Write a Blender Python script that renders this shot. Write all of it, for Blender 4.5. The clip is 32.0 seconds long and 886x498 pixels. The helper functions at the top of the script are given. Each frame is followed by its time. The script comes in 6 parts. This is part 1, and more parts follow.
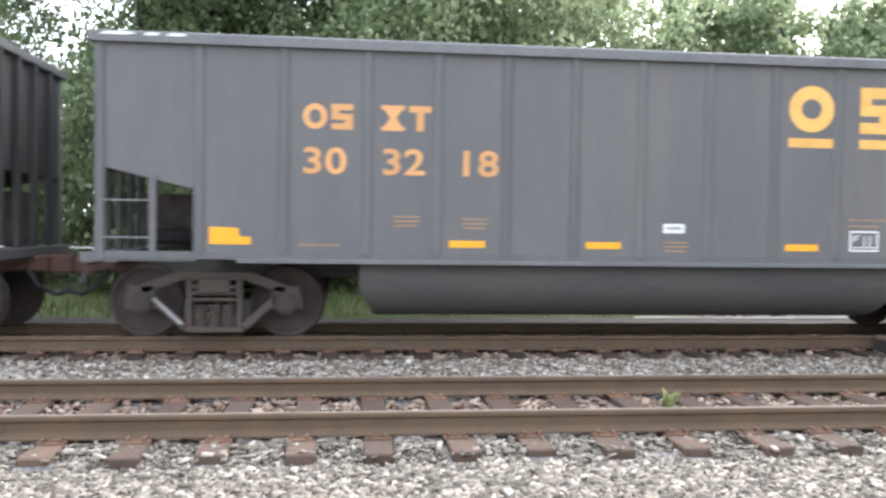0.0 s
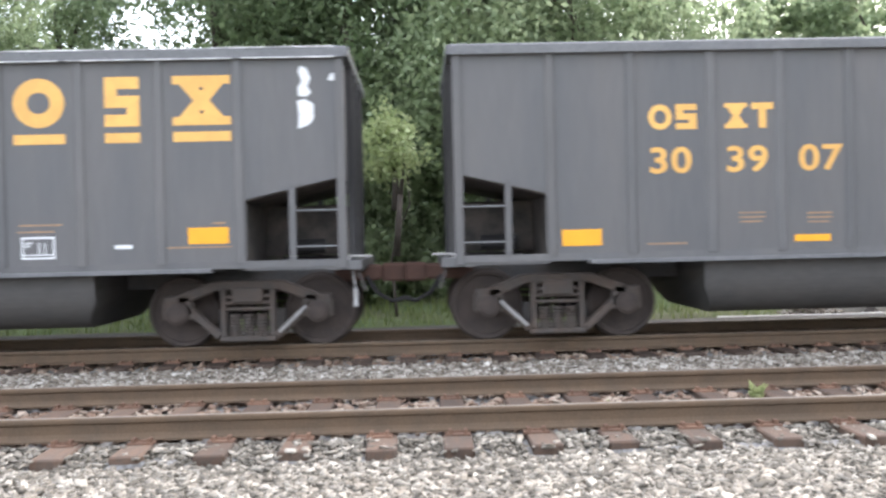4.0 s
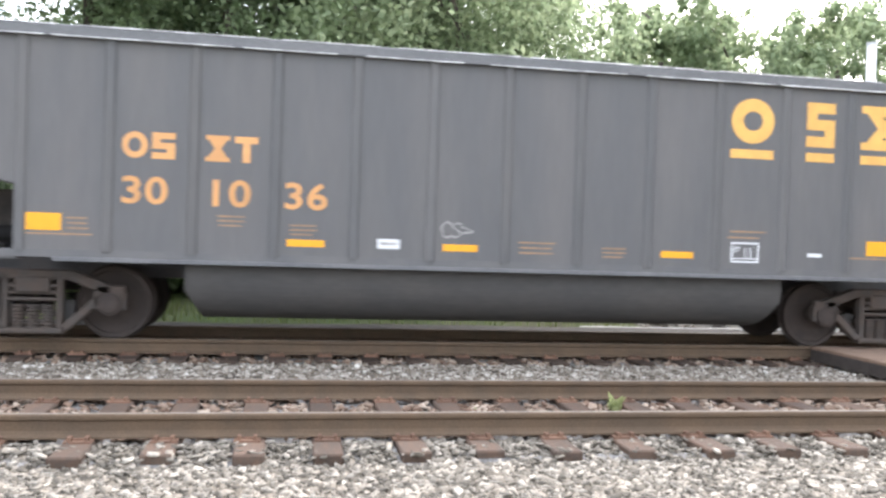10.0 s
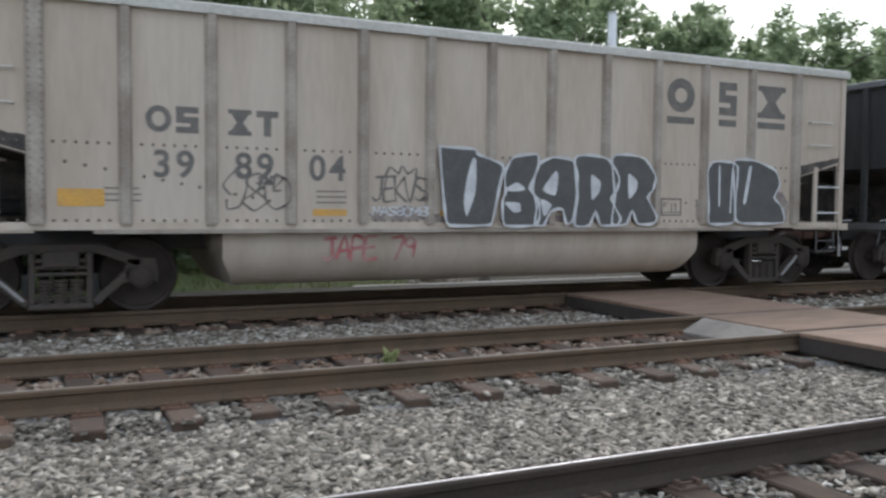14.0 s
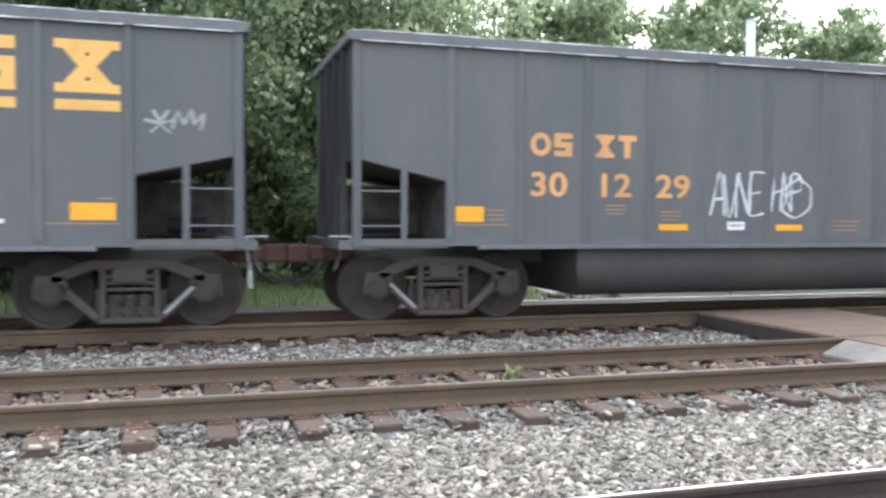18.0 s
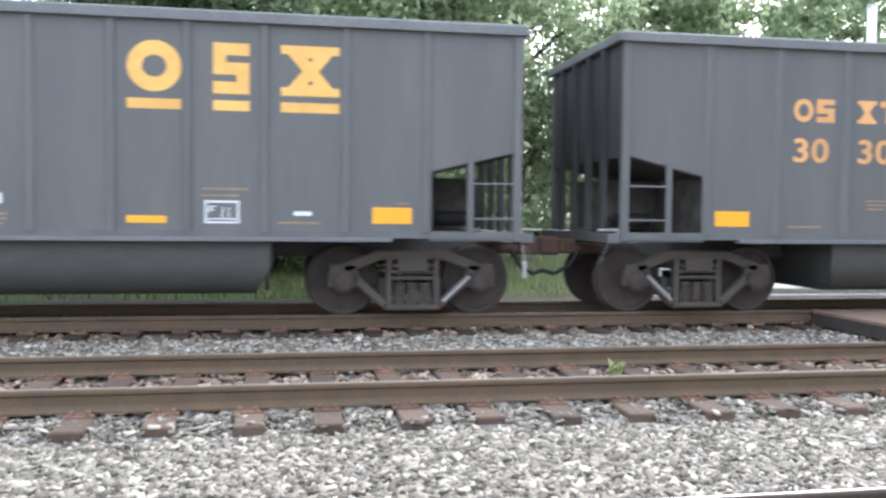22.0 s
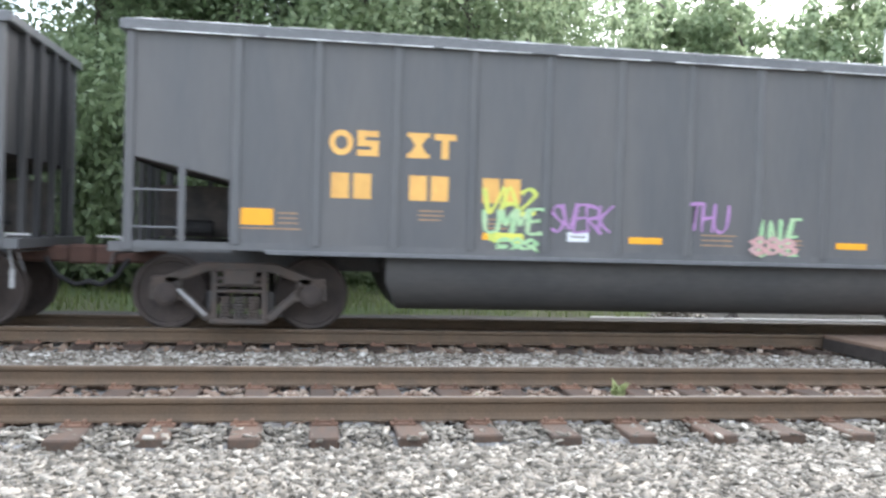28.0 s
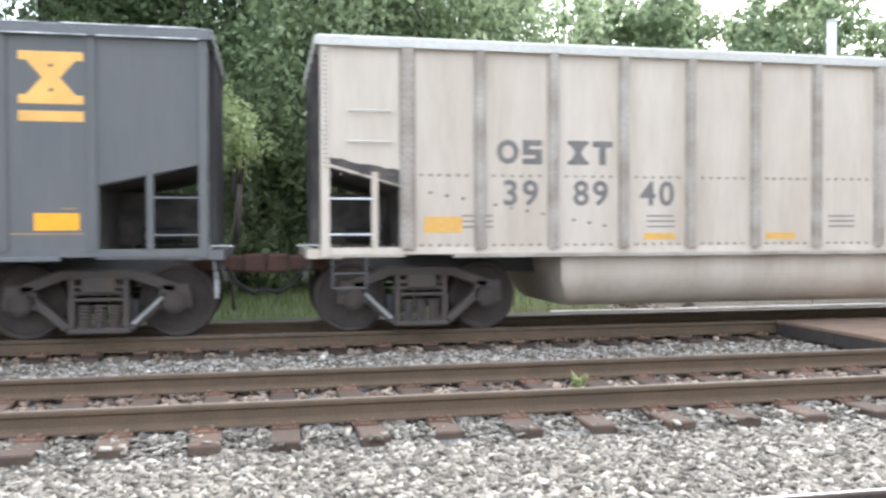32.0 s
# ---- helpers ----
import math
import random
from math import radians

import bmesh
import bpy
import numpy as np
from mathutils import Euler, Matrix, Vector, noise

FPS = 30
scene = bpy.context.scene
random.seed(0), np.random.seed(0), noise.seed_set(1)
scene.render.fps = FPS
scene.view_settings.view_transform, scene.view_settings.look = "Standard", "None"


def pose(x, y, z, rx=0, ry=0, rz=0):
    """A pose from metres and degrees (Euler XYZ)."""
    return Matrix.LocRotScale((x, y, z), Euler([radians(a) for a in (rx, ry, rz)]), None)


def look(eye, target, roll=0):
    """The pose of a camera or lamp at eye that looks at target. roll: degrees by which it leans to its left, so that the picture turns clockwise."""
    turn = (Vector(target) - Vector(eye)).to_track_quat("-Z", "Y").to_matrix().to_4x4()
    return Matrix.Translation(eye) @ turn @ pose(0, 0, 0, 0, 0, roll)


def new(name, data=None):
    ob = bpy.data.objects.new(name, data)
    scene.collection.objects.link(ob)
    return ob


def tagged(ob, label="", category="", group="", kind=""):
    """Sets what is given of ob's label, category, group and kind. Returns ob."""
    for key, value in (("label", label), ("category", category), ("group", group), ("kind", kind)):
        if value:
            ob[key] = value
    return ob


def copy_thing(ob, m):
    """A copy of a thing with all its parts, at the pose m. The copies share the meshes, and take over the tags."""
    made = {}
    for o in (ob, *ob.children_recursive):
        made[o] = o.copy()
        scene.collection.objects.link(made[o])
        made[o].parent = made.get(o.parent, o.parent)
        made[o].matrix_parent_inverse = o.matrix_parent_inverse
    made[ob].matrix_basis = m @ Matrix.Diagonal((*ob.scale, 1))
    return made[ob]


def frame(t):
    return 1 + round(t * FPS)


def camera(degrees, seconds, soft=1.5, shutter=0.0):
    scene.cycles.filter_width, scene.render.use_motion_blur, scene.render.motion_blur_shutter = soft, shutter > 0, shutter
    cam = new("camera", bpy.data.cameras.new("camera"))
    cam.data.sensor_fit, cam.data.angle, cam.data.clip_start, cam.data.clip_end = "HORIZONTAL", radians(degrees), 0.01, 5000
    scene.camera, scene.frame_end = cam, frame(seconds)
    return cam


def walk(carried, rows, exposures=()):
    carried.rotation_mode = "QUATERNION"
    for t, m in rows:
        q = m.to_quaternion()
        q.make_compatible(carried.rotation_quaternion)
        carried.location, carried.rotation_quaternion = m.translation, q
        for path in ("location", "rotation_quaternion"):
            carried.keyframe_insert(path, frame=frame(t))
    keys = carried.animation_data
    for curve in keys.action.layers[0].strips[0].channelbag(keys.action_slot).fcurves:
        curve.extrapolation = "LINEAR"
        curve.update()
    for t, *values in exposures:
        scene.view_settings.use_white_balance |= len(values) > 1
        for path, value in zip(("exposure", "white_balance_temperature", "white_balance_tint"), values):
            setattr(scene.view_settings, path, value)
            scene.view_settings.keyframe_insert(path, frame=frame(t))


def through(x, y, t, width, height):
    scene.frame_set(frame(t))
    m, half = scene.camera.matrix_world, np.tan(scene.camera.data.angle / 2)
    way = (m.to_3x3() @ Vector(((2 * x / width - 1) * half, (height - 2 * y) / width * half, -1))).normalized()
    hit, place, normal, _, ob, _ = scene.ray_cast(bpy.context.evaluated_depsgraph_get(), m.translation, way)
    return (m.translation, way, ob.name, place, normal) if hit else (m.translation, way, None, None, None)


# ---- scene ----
cam = camera(54.7, 32.0, soft=2.6, shutter=0.15)
PATH = [
    (0, (-0.037, 0.023, 1.491), (1.107, 9.953, 1.197), 0.78),
    (0.5, (-0.002, 0.021, 1.491), (1.452, 9.914, 1.496), -1.54),
    (1, (0.014, 0.069, 1.457), (1.222, 9.992, 1.176), -2.22),
    (1.5, (0.001, 0.042, 1.382), (0.802, 10.006, 1.657), 3.41),
    (2, (-0.025, 0.016, 1.340), (0.932, 9.957, 0.823), -3.35),
    (2.5, (-0.046, 0.003, 1.335), (0.560, 9.984, 1.317), -2.18),
    (3, (-0.035, 0.022, 1.318), (0.191, 10.019, 1.401), -1.06),
    (3.5, (-0.039, 0.023, 1.320), (0.279, 10.015, 1.085), -0.95),
    (4, (-0.020, 0.028, 1.322), (0.247, 10.024, 1.215), -1.35),
    (4.5, (-0.015, -0.010, 1.334), (1.452, 9.878, 1.056), -2.23),
    (6.5, (-0.039, 0.002, 1.352), (0.797, 9.966, 1.485), 0.29),
    (7, (-0.028, 0.000, 1.335), (0.847, 9.961, 1.444), 0.11),
    (7.5, (-0.031, 0.010, 1.364), (0.732, 9.980, 1.406), -0.70),
    (8, (-0.050, 0.030, 1.406), (0.774, 9.994, 1.174), -1.64),
    (8.5, (-0.060, 0.034, 1.386), (0.937, 9.980, 1.071), -2.15),
    (9, (-0.064, 0.028, 1.414), (1.411, 9.910, 0.998), -0.97),
    (9.5, (-0.071, 0.002, 1.405), (1.628, 9.851, 1.060), -0.51),
    (10, (-0.093, -0.003, 1.417), (1.669, 9.839, 1.270), 1.90),
    (10.5, (-0.026, -0.011, 1.379), (1.637, 9.850, 1.317), 1.81),
    (11, (0.017, -0.036, 1.364), (6.258, 7.762, 0.875), 3.15),
    (11.5, (0.073, -0.095, 1.355), (9.140, 4.066, 0.668), -0.49),
    (11.7, (0.104, -0.049, 1.379), (9.564, 3.086, 0.555), 0.10),
    (12, (0.063, -0.058, 1.347), (9.542, 3.024, 0.539), -1.70),
    (12.4, (0.065, -0.023, 1.348), (9.345, 3.625, 0.587), -1.76),
    (12.5, (0.047, -0.015, 1.359), (9.237, 3.860, 0.618), -1.99),
    (13, (0.023, 0.015, 1.357), (7.966, 6.069, 0.852), -2.78),
    (13.5, (-0.021, 0.078, 1.337), (6.206, 7.894, 0.980), -2.19),
    (14, (-0.074, 0.069, 1.340), (4.215, 9.089, 0.838), 0.52),
    (14.5, (-0.036, 0.026, 1.365), (2.955, 9.562, 1.004), 1.14),
    (16.5, (0.002, -0.022, 1.363), (3.054, 9.482, 0.781), 0.69),
    (17, (0.016, -0.024, 1.376), (2.921, 9.534, 0.927), 0.66),
    (17.5, (0.005, -0.019, 1.376), (2.908, 9.541, 0.954), 0.50),
    (18, (0.004, -0.016, 1.363), (2.850, 9.565, 1.024), 0.30),
    (18.5, (-0.002, -0.022, 1.357), (2.669, 9.609, 1.031), 0.13),
    (19, (0.003, -0.015, 1.356), (2.564, 9.645, 1.006), 0.09),
    (19.5, (-0.016, -0.013, 1.359), (2.419, 9.679, 0.996), 0.14),
    (20, (-0.021, -0.011, 1.374), (1.762, 9.827, 1.208), -0.90),
    (20.5, (-0.027, -0.009, 1.363), (1.739, 9.830, 1.104), 0.29),
    (21, (-0.028, -0.004, 1.351), (1.650, 9.851, 1.088), 0.32),
    (21.5, (-0.047, 0.001, 1.349), (1.597, 9.859, 0.999), 0.73),
    (22, (-0.031, -0.000, 1.353), (1.696, 9.840, 0.930), 0.60),
    (22.5, (-0.015, -0.005, 1.355), (1.778, 9.830, 1.119), 0.20),
    (23, (0.003, -0.006, 1.357), (1.878, 9.815, 1.165), -0.09),
    (23.5, (-0.009, -0.006, 1.352), (1.956, 9.796, 1.135), -0.27),
    (24, (-0.001, -0.018, 1.353), (2.071, 9.760, 1.061), -0.42),
    (24.5, (-0.007, -0.014, 1.350), (2.088, 9.760, 1.086), -0.20),
    (25, (-0.019, -0.012, 1.375), (1.754, 9.829, 1.340), -0.23),
    (25.5, (0.003, -0.025, 1.358), (2.038, 9.765, 1.322), 1.21),
    (26, (-0.040, 0.001, 1.369), (1.694, 9.849, 1.280), 0.37),
    (26.5, (-0.017, -0.005, 1.372), (1.548, 9.872, 1.336), 1.73),
    (28.5, (0.118, 0.030, 1.298), (1.640, 9.911, 1.063), 1.49),
    (29, (0.140, 0.020, 1.285), (1.656, 9.902, 1.116), 1.19),
    (29.5, (0.122, 0.018, 1.305), (1.823, 9.868, 1.027), 0.34),
    (30, (0.127, 0.021, 1.312), (1.979, 9.838, 0.866), 0.04),
    (30.5, (0.113, 0.026, 1.310), (2.018, 9.834, 0.909), -0.25),
    (31, (0.114, 0.017, 1.298), (1.972, 9.841, 1.079), -0.56),
    (31.5, (0.145, 0.008, 1.295), (2.045, 9.827, 1.092), -0.62),
    (32, (0.111, 0.013, 1.308), (2.121, 9.807, 1.109), -0.20),
]
walk(cam, [(t, look(eye, target, roll)) for t, eye, target, roll in PATH],
     [(0.0, 1.12, 6200, 14), (9.0, 1.18, 6260, 15), (10.4, 1.2, 6300, 14), (11.1, 1.5, 6190, 13), (11.6, 0.55, 6190, 12), (12.0, 0.18, 6170, 12), (13.2, -0.33, 5850, 9), (14.5, -0.2, 6050, 10),
      (16.0, 0.42, 6120, 10), (18.0, 0.92, 5950, 11), (24.0, 1.07, 5850, 11), (32.0, 1.08, 5980, 11)])

# ---- light: a white, hazy overcast sky with a veiled sun beyond the trees ----
world = bpy.data.worlds.new("world")
scene.world = world
world.use_nodes = True
wn, wl = world.node_tree.nodes, world.node_tree.links
sky = wn.new("ShaderNodeTexSky")
sky.sky_type = "NISHITA"
sky.sun_disc = False
sky.sun_elevation = radians(38)
sky.sun_rotation = radians(35)
sky.air_density, sky.dust_density = 1.2, 4.0
sky_back = wn["Background"]
sky_back.inputs["Strength"].default_value = 0.1
wl.new(sky.outputs["Color"], sky_back.inputs["Color"])
cloud_back = wn.new("ShaderNodeBackground")
cloud_back.inputs["Color"].default_value = (0.91, 0.955, 1.0, 1)
cloud_back.inputs["Strength"].default_value = 1.36
both = wn.new("ShaderNodeAddShader")
wl.new(sky_back.outputs[0], both.inputs[0])
wl.new(cloud_back.outputs[0], both.inputs[1])
wl.new(both.outputs[0], wn["World Output"].inputs["Surface"])
sun = new("sun", bpy.data.lights.new("sun", "SUN"))
sun.data.energy, sun.data.angle, sun.data.color = 3.0, radians(20), (1.0, 0.95, 0.88)
sun.matrix_world = look((0, 0, 0), (-0.45, -0.63, -0.62))


# ---- materials ----
def mat(name, base, other=None, rough=0.7, metal=0.0, scale=3.0, fine=40.0, mix=0.5, bump=0.15, vary=0.0, streak=None, spec=0.4, speck=None, grainy=0.15):
    """Paint, stone or metal: two colours mottled at two scales, with fine relief."""
    m = bpy.data.materials.new(name)
    m.use_nodes = True
    n, l = m.node_tree.nodes, m.node_tree.links
    p = n["Principled BSDF"]
    p.inputs["Metallic"].default_value = metal
    p.inputs["Specular IOR Level"].default_value = spec
    co = n.new("ShaderNodeTexCoord")
    place = n.new("ShaderNodeMapping")
    l.new(co.outputs["Object"], place.inputs["Vector"])
    if streak:
        place.inputs["Scale"].default_value = streak
    info = n.new("ShaderNodeObjectInfo")
    shift = n.new("ShaderNodeVectorMath")
    shift.operation = "SCALE"
    shift.inputs[0].default_value = (17, 29, 11)
    l.new(info.outputs["Random"], shift.inputs["Scale"])
    l.new(shift.outputs[0], place.inputs["Location"])
    big, small = n.new("ShaderNodeTexNoise"), n.new("ShaderNodeTexNoise")
    big.inputs["Scale"].default_value, small.inputs["Scale"].default_value = scale, fine
    big.inputs["Detail"].default_value = 6
    for tex in (big, small):
        l.new(place.outputs[0], tex.inputs["Vector"])
    ramp = n.new("ShaderNodeValToRGB")
    ramp.color_ramp.elements[0].position, ramp.color_ramp.elements[1].position = 0.38, 0.66
    l.new(big.outputs["Fac"], ramp.inputs[0])
    mixer = n.new("ShaderNodeMix")
    mixer.data_type = "RGBA"
    mixer.inputs[6].default_value = (*base, 1)
    mixer.inputs[7].default_value = (*(other or [c * 0.7 for c in base]), 1)
    amount = n.new("ShaderNodeMath")
    amount.operation = "MULTIPLY"
    amount.inputs[1].default_value = mix
    l.new(ramp.outputs[0], amount.inputs[0])
    l.new(amount.outputs[0], mixer.inputs[0])
    value = n.new("ShaderNodeHueSaturation")
    l.new(mixer.outputs[2], value.inputs["Color"])
    tone = n.new("ShaderNodeMapRange")
    tone.inputs["From Min"].default_value, tone.inputs["From Max"].default_value = 0.25, 0.75
    tone.inputs["To Min"].default_value, tone.inputs["To Max"].default_value = 1 - grainy, 1 + grainy
    l.new(small.outputs["Fac"], tone.inputs["Value"])
    if vary:
        rnd = n.new("ShaderNodeMapRange")
        rnd.inputs["To Min"].default_value, rnd.inputs["To Max"].default_value = 1 - vary, 1 + vary
        l.new(info.outputs["Random"], rnd.inputs["Value"])
        both_v = n.new("ShaderNodeMath")
        both_v.operation = "MULTIPLY"
        l.new(tone.outputs[0], both_v.inputs[0])
        l.new(rnd.outputs[0], both_v.inputs[1])
        l.new(both_v.outputs[0], value.inputs["Value"])
    else:
        l.new(tone.outputs[0], value.inputs["Value"])
    shade = value.outputs[0]
    if speck:
        grain, fleck = n.new("ShaderNodeTexVoronoi"), n.new("ShaderNodeMix")
        grain.inputs["Scale"].default_value = speck[0]
        l.new(place.outputs[0], grain.inputs["Vector"])
        pick = n.new("ShaderNodeSeparateColor")
        l.new(grain.outputs["Color"], pick.inputs[0])
        keep = n.new("ShaderNodeMapRange")
        keep.inputs["From Min"].default_value, keep.inputs["From Max"].default_value = 0.45, 1.0
        keep.inputs["To Max"].default_value = 0.8
        l.new(pick.outputs[0], keep.inputs["Value"])
        fleck.data_type = "RGBA"
        fleck.inputs[7].default_value = (speck[1], speck[1] * 0.97, speck[1] * 0.93, 1)
        l.new(keep.outputs[0], fleck.inputs[0])
        l.new(shade, fleck.inputs[6])
        shade = fleck.outputs[2]
    l.new(shade, p.inputs["Base Color"])
    gloss = n.new("ShaderNodeMapRange")
    gloss.inputs["To Min"].default_value, gloss.inputs["To Max"].default_value = max(rough - 0.12, 0.05), min(rough + 0.12, 1)
    l.new(big.outputs["Fac"], gloss.inputs["Value"])
    l.new(gloss.outputs[0], p.inputs["Roughness"])
    if bump:
        b = n.new("ShaderNodeBump")
        b.inputs["Strength"].default_value, b.inputs["Distance"].default_value = bump, 0.01
        l.new(small.outputs["Fac"], b.inputs["Height"])
        l.new(b.outputs[0], p.inputs["Normal"])
    return m


def island_mat(name, colours, rough=0.85, through=0.0):
    """Many small loose pieces in one mesh: each piece takes its own tone from the row of colours."""
    m = bpy.data.materials.new(name)
    m.use_nodes = True
    n, l = m.node_tree.nodes, m.node_tree.links
    p = n["Principled BSDF"]
    geo = n.new("ShaderNodeNewGeometry")
    ramp = n.new("ShaderNodeValToRGB")
    e = ramp.color_ramp.elements
    while len(e) < len(colours):
        e.new(0.5)
    for k, c in enumerate(colours):
        e[k].position = k / (len(colours) - 1)
        e[k].color = (*c, 1)
    l.new(geo.outputs["Random Per Island"], ramp.inputs[0])
    co = n.new("ShaderNodeTexCoord")
    tex = n.new("ShaderNodeTexNoise")
    tex.inputs["Scale"].default_value = 60
    l.new(co.outputs["Object"], tex.inputs["Vector"])
    tone = n.new("ShaderNodeMapRange")
    tone.inputs["To Min"].default_value, tone.inputs["To Max"].default_value = 0.7, 1.3
    l.new(tex.outputs["Fac"], tone.inputs["Value"])
    value = n.new("ShaderNodeHueSaturation")
    l.new(ramp.outputs[0], value.inputs["Color"])
    l.new(tone.outputs[0], value.inputs["Value"])
    l.new(value.outputs[0], p.inputs["Base Color"])
    p.inputs["Roughness"].default_value = rough
    p.inputs["Specular IOR Level"].default_value = 0.15
    if through:
        t = n.new("ShaderNodeBsdfTranslucent")
        glow = n.new("ShaderNodeHueSaturation")
        glow.inputs["Value"].default_value, glow.inputs["Saturation"].default_value = 1.85, 0.74
        l.new(value.outputs[0], glow.inputs["Color"])
        l.new(glow.outputs[0], t.inputs["Color"])
        s = n.new("ShaderNodeMixShader")
        s.inputs[0].default_value = through
        l.new(p.outputs[0], s.inputs[1])
        l.new(t.outputs[0], s.inputs[2])
        l.new(s.outputs[0], n["Material Output"].inputs["Surface"])
    return m


CAR_BLACK = mat("weathered_black_paint", (0.094, 0.092, 0.092), (0.13, 0.121, 0.114), rough=0.6, scale=1.2, fine=9, mix=0.6, bump=0.02, vary=0.08, streak=(1.6, 1.6, 0.3), grainy=0.05)
# black of the end walls and posts, darkened for the shade between cars
END_BLACK = mat("shaded_end_black", (0.04, 0.039, 0.039), (0.075, 0.07, 0.066), rough=0.8, scale=1.4, fine=12, mix=0.7, bump=0.03, spec=0.2, streak=(1.6, 1.6, 0.35), grainy=0.08)
# tub black, lowered for the shade on its downward curve
TUB_BLACK = mat("shaded_tub_black", (0.066, 0.063, 0.06), (0.09, 0.082, 0.074), rough=0.8, scale=1.5, fine=12, mix=0.6, bump=0.03, vary=0.08, spec=0.2, streak=(0.5, 1.6, 1.2), grainy=0.08)
CAR_WHITE = mat("weathered_white_paint", (0.5, 0.425, 0.35), (0.37, 0.295, 0.225), rough=0.65, scale=1.1, fine=9, mix=0.6, bump=0.02, streak=(1.6, 1.6, 0.3), grainy=0.06)
RIVET = mat("rusty_rivet", (0.15, 0.12, 0.1), (0.1, 0.08, 0.065), rough=0.8, scale=9, fine=40, bump=0.0)
WHITE_RIB = mat("rust_stained_white_rib", (0.37, 0.325, 0.275), (0.21, 0.165, 0.13), rough=0.7, scale=2.0, fine=30, mix=0.8, bump=0.1)
CHORD = mat("worn_top_chord", (0.112, 0.112, 0.114), (0.2, 0.195, 0.19), rough=0.5, scale=1.5, fine=20, mix=0.35, bump=0.05)
CHORD_PALE = mat("scuffed_pale_chord", (0.3, 0.295, 0.29), (0.78, 0.77, 0.75), rough=0.5, scale=3.0, fine=20, mix=1.0, bump=0.05)
CHORD_WHITE = mat("white_chord", (0.52, 0.5, 0.46), (0.4, 0.37, 0.32), rough=0.55, scale=1.5, fine=20, bump=0.05)
DARK_STEEL = mat("grimy_dark_steel", (0.07, 0.067, 0.066), (0.1, 0.085, 0.075), rough=0.75, scale=3, fine=40, mix=0.7, bump=0.2)
TRUCK_STEEL = mat("dusty_brown_cast_steel", (0.074, 0.064, 0.057), (0.095, 0.07, 0.056), spec=0.15, rough=0.9, scale=5, fine=60, mix=0.7, bump=0.25)
WHEEL_STEEL = mat("rusty_wheel_steel", (0.062, 0.048, 0.041), (0.04, 0.034, 0.031), spec=0.2, rough=0.8, scale=5, fine=50, mix=0.7, bump=0.15)
PALE_STEEL = mat("worn_pale_steel", (0.34, 0.33, 0.32), (0.22, 0.2, 0.19), rough=0.6, scale=8, fine=60, bump=0.05)
COUPLER_RUST = mat("rust_red_cast_steel", (0.1, 0.057, 0.044), (0.075, 0.047, 0.038), rough=0.9, spec=0.15, scale=6, fine=50, mix=0.7, bump=0.2)
RAIL_RUST = mat("rusty_rail_steel", (0.116, 0.08, 0.052), (0.084, 0.064, 0.047), spec=0.15, rough=0.88, scale=4, fine=60, mix=0.6, bump=0.2)
RAIL_DARK = mat("dark_rail_steel", (0.06, 0.045, 0.036), (0.042, 0.034, 0.029), spec=0.12, rough=0.9, scale=4, fine=60, mix=0.6, bump=0.15)
RAIL_DULL = mat("dull_brown_rail_head", (0.185, 0.158, 0.128), (0.135, 0.112, 0.09), rough=0.5, scale=4, fine=60, mix=0.6, bump=0.08)
RAIL_TOP = mat("shiny_rail_head", (0.33, 0.325, 0.335), (0.24, 0.23, 0.23), rough=0.48, metal=0.8, scale=4, fine=60, mix=0.5, bump=0.03)
TIE_RUSTY = mat("rust_stained_tie_wood", (0.074, 0.052, 0.038), (0.112, 0.068, 0.045), rough=0.9, scale=3, fine=35, mix=0.7, bump=0.4, vary=0.3, streak=(6, 1, 6))
TIE_WOOD = mat("weathered_tie_wood", (0.046, 0.035, 0.028), (0.075, 0.051, 0.038), spec=0.12, rough=0.95, scale=3, fine=35, mix=0.7, bump=0.4, vary=0.25, streak=(6, 1, 6))
PLATE_DARK = mat("brown_tie_plate", (0.13, 0.085, 0.06), (0.09, 0.062, 0.048), rough=0.9, scale=8, fine=60, mix=0.7, bump=0.2, vary=0.2)
PLATE_RUST = mat("orange_rust_plate", (0.175, 0.098, 0.062), (0.125, 0.073, 0.05), rough=0.9, scale=8, fine=60, mix=0.7, bump=0.2, vary=0.2)
BALLAST_BED = mat("ballast_bed", (0.2, 0.195, 0.185), (0.1, 0.09, 0.08), rough=0.95, scale=26, fine=60, mix=1.0, bump=0.8)
# the rock's dark stone; on the shoulder it stands for the bed's shade
DARK_STONE = mat("dark_stone_and_bed_shade", (0.05, 0.044, 0.04), (0.085, 0.072, 0.06), rough=0.95, scale=20, fine=60, mix=1.0, bump=0.6)
STONES = island_mat("ballast_stone", [(0.08, 0.07, 0.055), (0.138, 0.122, 0.099), (0.205, 0.182, 0.149), (0.33, 0.298, 0.247), (0.23, 0.204, 0.168), (0.105, 0.092, 0.074), (0.168, 0.15, 0.123), (0.49, 0.446, 0.375)])
STONES_BROWN = island_mat("dusty_brown_stone", [(0.065, 0.055, 0.045), (0.15, 0.128, 0.102), (0.25, 0.22, 0.18), (0.45, 0.415, 0.36), (0.185, 0.152, 0.118), (0.105, 0.086, 0.067), (0.28, 0.248, 0.205), (0.58, 0.55, 0.49)])
STONES_RUSTY = island_mat("rust_dusted_stone", [(0.11, 0.07, 0.05), (0.19, 0.125, 0.088), (0.27, 0.2, 0.15), (0.4, 0.33, 0.26), (0.16, 0.11, 0.08), (0.22, 0.16, 0.12)])
